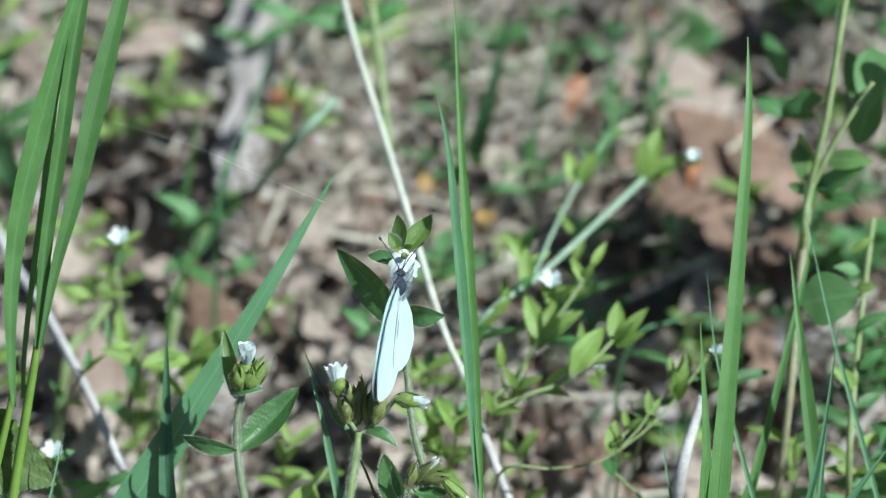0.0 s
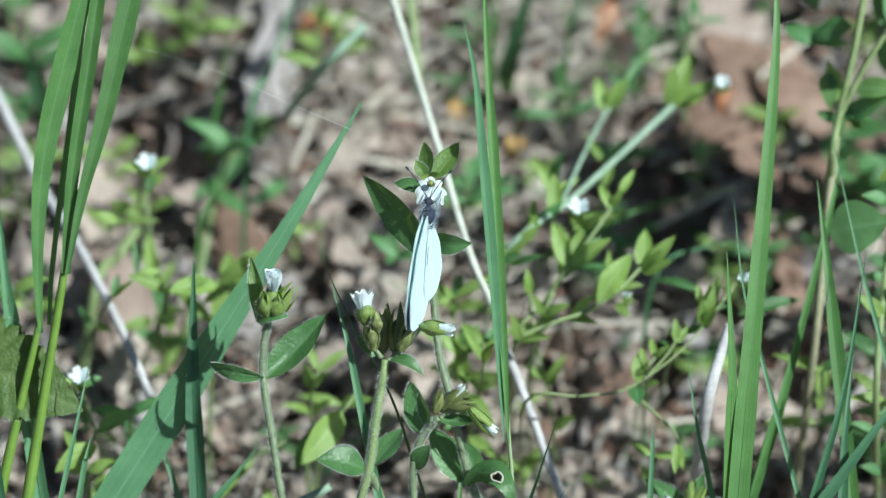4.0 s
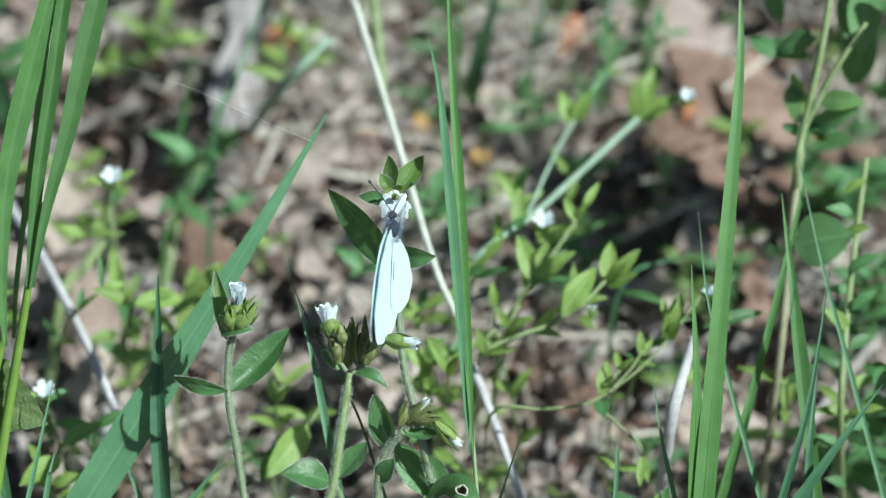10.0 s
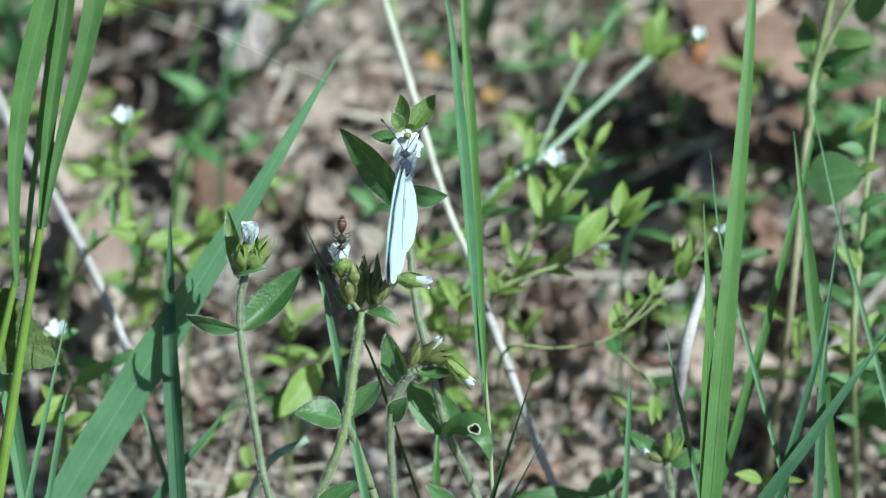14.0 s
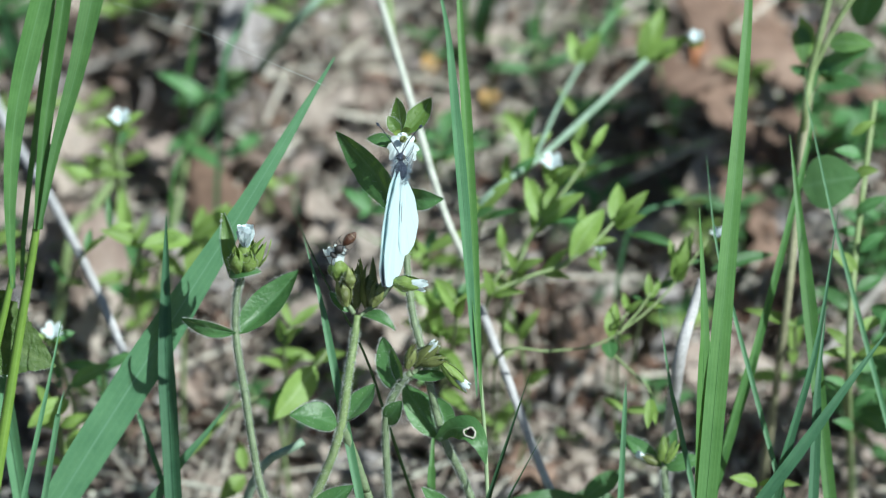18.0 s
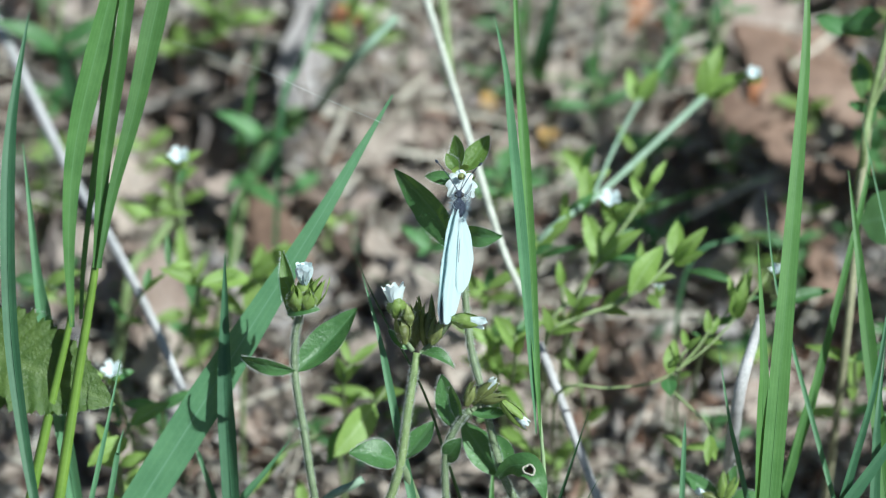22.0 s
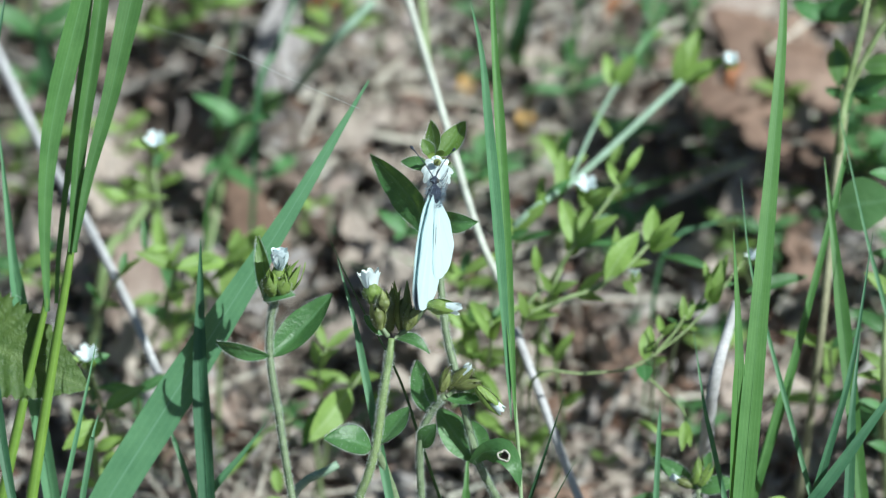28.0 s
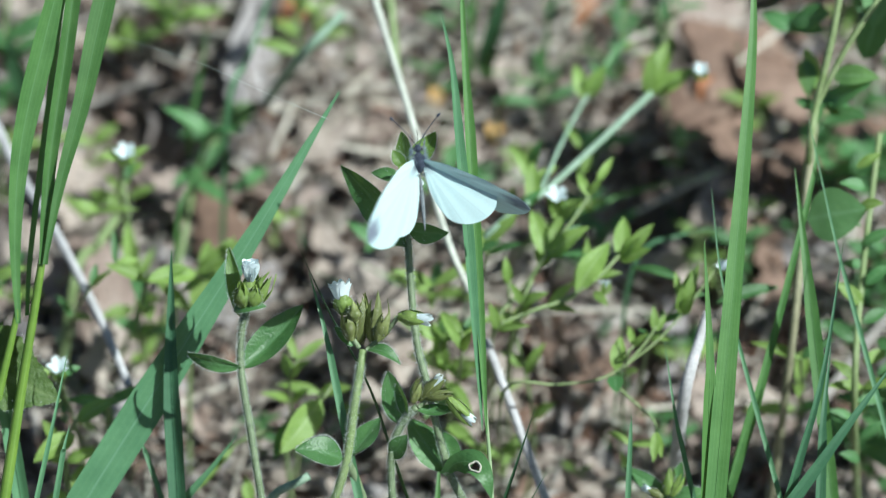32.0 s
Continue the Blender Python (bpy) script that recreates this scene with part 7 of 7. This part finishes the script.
        ((0.0021, 0.1436, 0.0100), 0.005, 0.004, 0.3, 0.8, 0.0, 0.1, YELLOWED, "small yellow leaf fragment"),
    ):
        dead_leaf((at[0], at[1], at[2] + ground_height(at[0], at[1])), ln, w, turn, tilt, roll, curl, mat, label)
    # pale flat leaves on the soil in front
    for k in range(46):
        x, y = r.uniform(-0.075, 0.045), r.uniform(-0.012, 0.05)
        if in_hollow(x, y, 1.2):
            continue
        ln = r.uniform(0.010, 0.019)
        dead_leaf((x, y, ground_height(x, y) + r.uniform(0.006, 0.010)), ln, ln * r.uniform(0.4, 0.62), r.uniform(0, 6.28), r.uniform(-0.25, 0.15), r.uniform(-0.1, 0.35), r.uniform(-0.06, 0.1), r.choice((DEAD_PALE, DEAD_PALE, DEAD_GREY, DEAD_RED)), "pale dead leaf lying flat on the soil")
    for k in range(34):
        x, y, a = r.uniform(-0.075, 0.045), r.uniform(-0.012, 0.05), r.uniform(-0.5, 0.7)
        d = Vector((math.cos(a), math.sin(a), 0.47 * math.sin(a))) * r.uniform(0.006, 0.014)
        p = Vector((x, y, ground_height(x, y) + r.uniform(0.009, 0.012)))
        stalk([p - d, p + Vector((0, 0, 0.001)), p + d], r.uniform(0.0004, 0.0007), 0.0003, STRAW, "dry_straw", "pale broken straw lying on the litter", "straws")
    # twigs
    for k in range(80):
        x, y, a = r.uniform(-0.13, 0.14), r.uniform(0.02, 0.25), r.uniform(0, 3.14)
        z, ln = ground_height(x, y), r.uniform(0.008, 0.03)
        d = Vector((math.cos(a), math.sin(a), 0.47 * math.sin(a) + r.uniform(-0.1, 0.2))) * ln
        p = Vector((x, y, z + 0.006))
        stalk([p - d, p + Vector((0, 0, r.uniform(-0.001, 0.002))), p + d], r.uniform(0.0004, 0.0011), r.uniform(0.0003, 0.0008), r.choice((STICK, STRAW, STICK)), "twig", "thin dry twig on the litter", "twigs")


def crumbs():
    """Broken leaf bits that nobody could count, joined."""
    g = np.random.default_rng(4)
    verts, faces = [], []
    for k in range(38000):
        x, y = g.uniform(-0.13, 0.14), g.uniform(-0.02, 0.27)
        if k >= 32000:
            x, y = g.normal(0, 0.45), g.normal(0.25, 0.45)
        if in_hollow(x, y, 0.9):
            continue
        s = 0.0008 + 0.0068 * g.random() ** 3.0
        c = Vector((x, y, ground_height(x, y) + 0.0002 + 0.0065 * g.random() ** 1.6))
        m = BANK.to_3x3() @ Euler((g.normal(0, 0.75), g.normal(0, 0.75), g.uniform(0, 6.28))).to_matrix()
        asp, curl = g.uniform(0.10, 0.6), g.uniform(-0.5, 0.6)
        i = len(verts)
        outline = ((-1, -0.6), (0.1, -1), (1, -0.4), (0.8, 0.7), (-0.2, 1), (-1, 0.5))
        verts.append(c)
        for a, b in outline:
            a, b = a * g.uniform(0.6, 1.25), b * g.uniform(0.6, 1.3)
            verts.append(c + m @ Vector((a * s, b * s * asp, curl * s * a * a)))
        faces += [(i, i + 1 + j, i + 1 + (j + 1) % 6) for j in range(6)]
    me = bpy.data.meshes.new("leaf_crumbs")
    me.from_pydata(verts, [], faces)
    me.materials.append(CRUMB)
    tagged(new("leaf_crumbs", me), "broken brown and grey leaf crumbs covering the soil", "leaf litter", kind="stuff")


def straw_bits():
    """Fine broken straws and stem fibres lying every way, joined."""
    g = np.random.default_rng(9)
    verts, faces = [], []
    for k in range(5200):
        x, y = g.uniform(-0.13, 0.14), g.uniform(-0.02, 0.27)
        if in_hollow(x, y, 1.1):
            continue
        a, ln, w = g.normal(0.25, 0.8), 0.002 + 0.018 * g.random() ** 2.0, 0.00012 + 0.0006 * g.random() ** 2
        c = Vector((x, y, ground_height(x, y) + g.uniform(0.003, 0.011)))
        d = Vector((math.cos(a), math.sin(a), 0.47 * math.sin(a) + g.normal(0, 0.2))) * ln
        sd = Vector((-math.sin(a), math.cos(a), 0)) * w
        up = Vector((0, 0, w))
        bow = Vector((0, 0, g.uniform(-0.1, 0.15) * ln))
        i = len(verts)
        for u, o in ((-1, Vector()), (0, bow), (1, Vector())):
            verts += [c + d * u + o + sd, c + d * u + o + up, c + d * u + o - sd]
        for j in (0, 3):
            faces += [(i + j, i + j + 1, i + j + 4, i + j + 3), (i + j + 1, i + j + 2, i + j + 5, i + j + 4)]
    me = bpy.data.meshes.new("straw_bits")
    me.from_pydata(verts, [], faces)
    me.materials.append(FIBRE)
    tagged(new("straw_bits", me), "fine broken straws and fibres on the soil", "leaf litter", kind="stuff")


def thatch():
    """Matted dry grass at the back, joined."""
    g = np.random.default_rng(31)
    bm = bmesh.new()
    for k in range(260):
        x, y = g.uniform(-0.03, 0.07), g.uniform(0.13, 0.26)
        if k % 2 == 0:
            x = g.uniform(-0.13, 0.14)
        if in_hollow(x, y, 1.3):
            continue
        a, ln = g.normal(0.2, 0.7), g.uniform(0.010, 0.028)
        c = Vector((x, y, ground_height(x, y) + g.uniform(0.002, 0.010)))
        d = Vector((math.cos(a), math.sin(a), 0.47 * math.sin(a) + g.normal(0, 0.12))) * ln
        tube(bm, [c - d, c + Vector((0, 0, g.uniform(0, 0.004))), c + d], g.uniform(0.00025, 0.0006), 0.00025, 4, n=4)
    tagged(part("dry_thatch", bm, THATCH), "matted straw-coloured dry grass", "leaf litter", kind="stuff")


def small_grass():
    """Thin grass and moss sprigs between the litter, joined."""
    r = random.Random(21)
    bm = bmesh.new()
    for k in range(170):
        x, y = r.uniform(-0.13, 0.14), r.uniform(0.04, 0.25)
        p = Vector((x, y, ground_height(x, y)))
        h = r.uniform(0.006, 0.024)
        d = Vector((r.uniform(-0.5, 0.5), r.uniform(-0.5, 0.5), 1)) * h
        one = blade_mesh([p, p + d * 0.5, p + d + Vector((r.uniform(-1, 1), r.uniform(-1, 1), -0.3)) * h * 0.4], r.uniform(0.0005, 0.0012), n=6)
        me = bpy.data.meshes.new("t")
        one.to_mesh(me)
        one.free()
        bm.from_mesh(me)
        bpy.data.meshes.remove(me)
    tagged(part("grass_sprigs", bm, GRASS_BLUE), "thin bluish green grass sprigs in the litter", "grass", kind="stuff")


def back_growth():
    """Slim stems and blades standing in the far litter."""
    r = random.Random(63)
    for k in range(46):
        x, y = r.uniform(-0.11, 0.12), r.uniform(0.14, 0.25)
        if k % 2:
            x = r.uniform(0.02, 0.12)
        p0 = Vector((x, y, ground_height(x, y) - 0.002))
        h = r.uniform(0.014, 0.034)
        top = p0 + Vector((r.uniform(-0.4, 0.4), r.uniform(-0.5, 0.3), 1)) * h
        mid = p0.lerp(top, 0.5) + Vector((r.uniform(-0.1, 0.1), r.uniform(-0.1, 0.1), 0.06)) * h
        if k % 5 == 0:
            stalk([p0, mid, top], 0.0006, 0.0004, r.choice((STRAW, STICK)), "dry_stalk", "bleached dry grass stalk")
        else:
            lone_blade([p0, mid, top], r.uniform(0.0007, 0.0014), r.choice((GRASS, GRASS_BLUE)), "thin green grass blade in the litter", planted=True, tip=0.7, n=10)


litter()
back_growth()
crumbs()
straw_bits()
thatch()
small_grass()


# ---- what moves ----
def motions():
    rows = []
    # seconds, place, lean, turn of the back to the left, tip of the body
    for t, at, lean, turn, tip in (
        (0.0, (-0.0040, 0.0007, 0.0953), -7, 24, 0), (2.0, (-0.0038, 0.0006, 0.0951), -6, 31, 0), (3.5, (-0.0036, 0.0006, 0.0951), -5, 21, 0), (6.0, (-0.0036, 0.0006, 0.0951), -5, 21, 0), (7.0, (-0.0036, 0.0006, 0.0951), -5, 19, 0),
        (8.0, (-0.0036, 0.0006, 0.0951), -3, 23, 0), (9.0, (-0.0036, 0.0006, 0.0951), -3, 28, 0), (10.0, (-0.0036, 0.0006, 0.0951), -3, 27, 0), (11.0, (-0.0036, 0.0006, 0.0951), -4, 21, 0), (12.0, (-0.0036, 0.0006, 0.0951), -4, 19, 0), (13.0, (-0.0036, 0.0006, 0.0951), -4, 18, 0),
        (14.0, (-0.0036, 0.0006, 0.0951), -4, 18, 0), (16.5, (-0.0036, 0.0006, 0.0951), -5, 27, 0), (17.0, (-0.0036, 0.0006, 0.0951), -4, 27, 0), (18.0, (-0.0036, 0.0006, 0.0951), -3, 24, 0), (19.0, (-0.0036, 0.0006, 0.0951), -3, 26, 0), (20.0, (-0.0036, 0.0006, 0.0951), -3, 24, 0), (20.2, (-0.0036, 0.0006, 0.0951), -4, 24, 0),
        (20.3, (-0.0035, 0.0004, 0.0948), -6, 10, 0), (20.4, (-0.0036, 0.0006, 0.0951), -3, 17, 0), (21.0, (-0.0036, 0.0006, 0.0951), -2, 14, 0), (22.0, (-0.0036, 0.0006, 0.0951), -4, 21, 0), (23.0, (-0.0036, 0.0006, 0.0951), -4, 22, 0), (25.0, (-0.0036, 0.0006, 0.0951), -3, 22, 0),
        (28.0, (-0.0036, 0.0006, 0.0951), -3, 26, 0), (30.0, (-0.0036, 0.0006, 0.0951), -3, 24, 0), (31.2, (-0.0036, 0.0006, 0.0951), -3, 21, 0), (31.4, (-0.0036, 0.0006, 0.0951), -5, 38, 0), (31.5, (-0.0036, 0.0005, 0.0950), -8, 49, 0), (31.6, (-0.0041, 0.0005, 0.0949), -10, 62, 0), (31.7, (-0.0063, 0.0002, 0.0963), 30, 0, 0), (31.8, (-0.0061, 0.0001, 0.0999), -3, 0, 0), (31.9, (-0.0049, 0.0001, 0.0999), 6, 0, 0), (32.0, (-0.0009, 0.0012, 0.1049), 5, 0, 0),
    ):
        rows.append((t, Matrix.Translation(at) @ pose(0, 0, 0, 57, 0, 0) @ pose(0, 0, 0, tip, -turn, lean)))
    walk(BUTTERFLY, rows)
    # seconds, then lift, backward sweep and pitch of the right fore, right hind, left fore and left hind wing
    beats = (
        (0.0, (91, 77), (91, 66), (89, 77), (89, 66)), (20.2, (91, 77), (91, 66), (89, 77), (89, 66)), (20.3, (60, 50), (50, 26), (34, 44), (24, 20)), (20.4, (90, 77), (90, 65), (88, 77), (88, 65)),
        (31.2, (91, 77), (91, 66), (89, 77), (89, 66)), (31.6, (90, 75), (90, 62), (88, 75), (88, 62)), (31.7, (43, 34), (43, 18), (8, -8), (8, -8)), (31.8, (4, 0), (4, 0), (4, 0), (4, 0)), (31.9, (2, -4), (2, -2), (12, 2), (12, 2)), (32.0, (8, 27, 58), (4, 2), (54, 36), (50, 12)),
    )
    for (kind, s), w in WINGS.items():
        out = []
        for t, *four in beats:
            lift, sweep, *pitch = four[(0 if kind == "fore" else 1) + (0 if s > 0 else 2)]
            out.append((t, pose(s * 0.0005, 0, 0.0006, 0, -s * lift, 0) @ pose(0, 0, 0, 0, 0, -s * sweep) @ pose(0, 0, 0, *pitch)))
        walk(w, out)
    flight = []
    for t, at, heading, pitch, roll in (
        (0.0, (-0.0921, 0.3242, 0.0080), -60, 60, 0), (11.5, (-0.0921, 0.3242, 0.0080), -60, 60, 0), (11.85, (-0.0419, 0.0423, 0.1318), -80, 10, 0), (12.0, (-0.0263, 0.0250, 0.1162), -90, 10, 0), (12.2, (-0.0071, 0.0230, 0.1205), -110, 20, 10), (12.4, (-0.0091, 0.0115, 0.1064), -170, 10, 0), (12.6, (-0.0180, 0.0177, 0.1160), -200, 20, 0), (12.8, (-0.0344, 0.0072, 0.0998), -150, 10, 0), (13.0, (-0.0248, 0.0001, 0.0888), -128, 20, 20),
        (13.2, (-0.0170, -0.0076, 0.0843), -185, 10, 0), (13.35, (-0.0175, -0.0082, 0.0834), -195, 5, 0), (13.5, (-0.0177, -0.0085, 0.0830), -175, 5, 0), (14.0, (-0.0164, -0.0073, 0.0830), -182, 20, 0), (14.5, (-0.0160, -0.0073, 0.0830), -195, 10, 0), (16.5, (-0.0158, -0.0081, 0.0818), -215, 5, 0), (17.0, (-0.0160, -0.0079, 0.0820), -225, 10, 0), (18.0, (-0.0159, -0.0081, 0.0818), -225, 10, 0), (19.0, (-0.0158, -0.0081, 0.0817), -232, 10, 0), (19.6, (-0.0159, -0.0078, 0.0822), -268, 10, 0), (20.0, (-0.0161, -0.0083, 0.0832), -298, 10, 0), (20.2, (-0.0164, -0.0078, 0.0839), -300, 10, 0), (20.3, (-0.0209, -0.0052, 0.0844), -290, 0, 0), (20.4, (-0.0132, -0.0082, 0.0834), -280, 0, 0), (20.5, (-0.0152, -0.0081, 0.0836), -280, 0, 0),
        (20.8, (-0.0299, -0.0016, 0.1009), -300, 30, 0), (21.3, (-0.0921, 0.3242, 0.0080), -300, 60, 0), (32.0, (-0.0921, 0.3242, 0.0080), -300, 60, 0),
    ):
        flight.append((t, Matrix.Translation(at) @ pose(0, 0, 0, 57, 0, 0) @ pose(0, 0, 0, 0, 0, heading) @ pose(0, 0, 0, pitch - 20, roll, 0)))
    walk(BEE, flight)


motions()
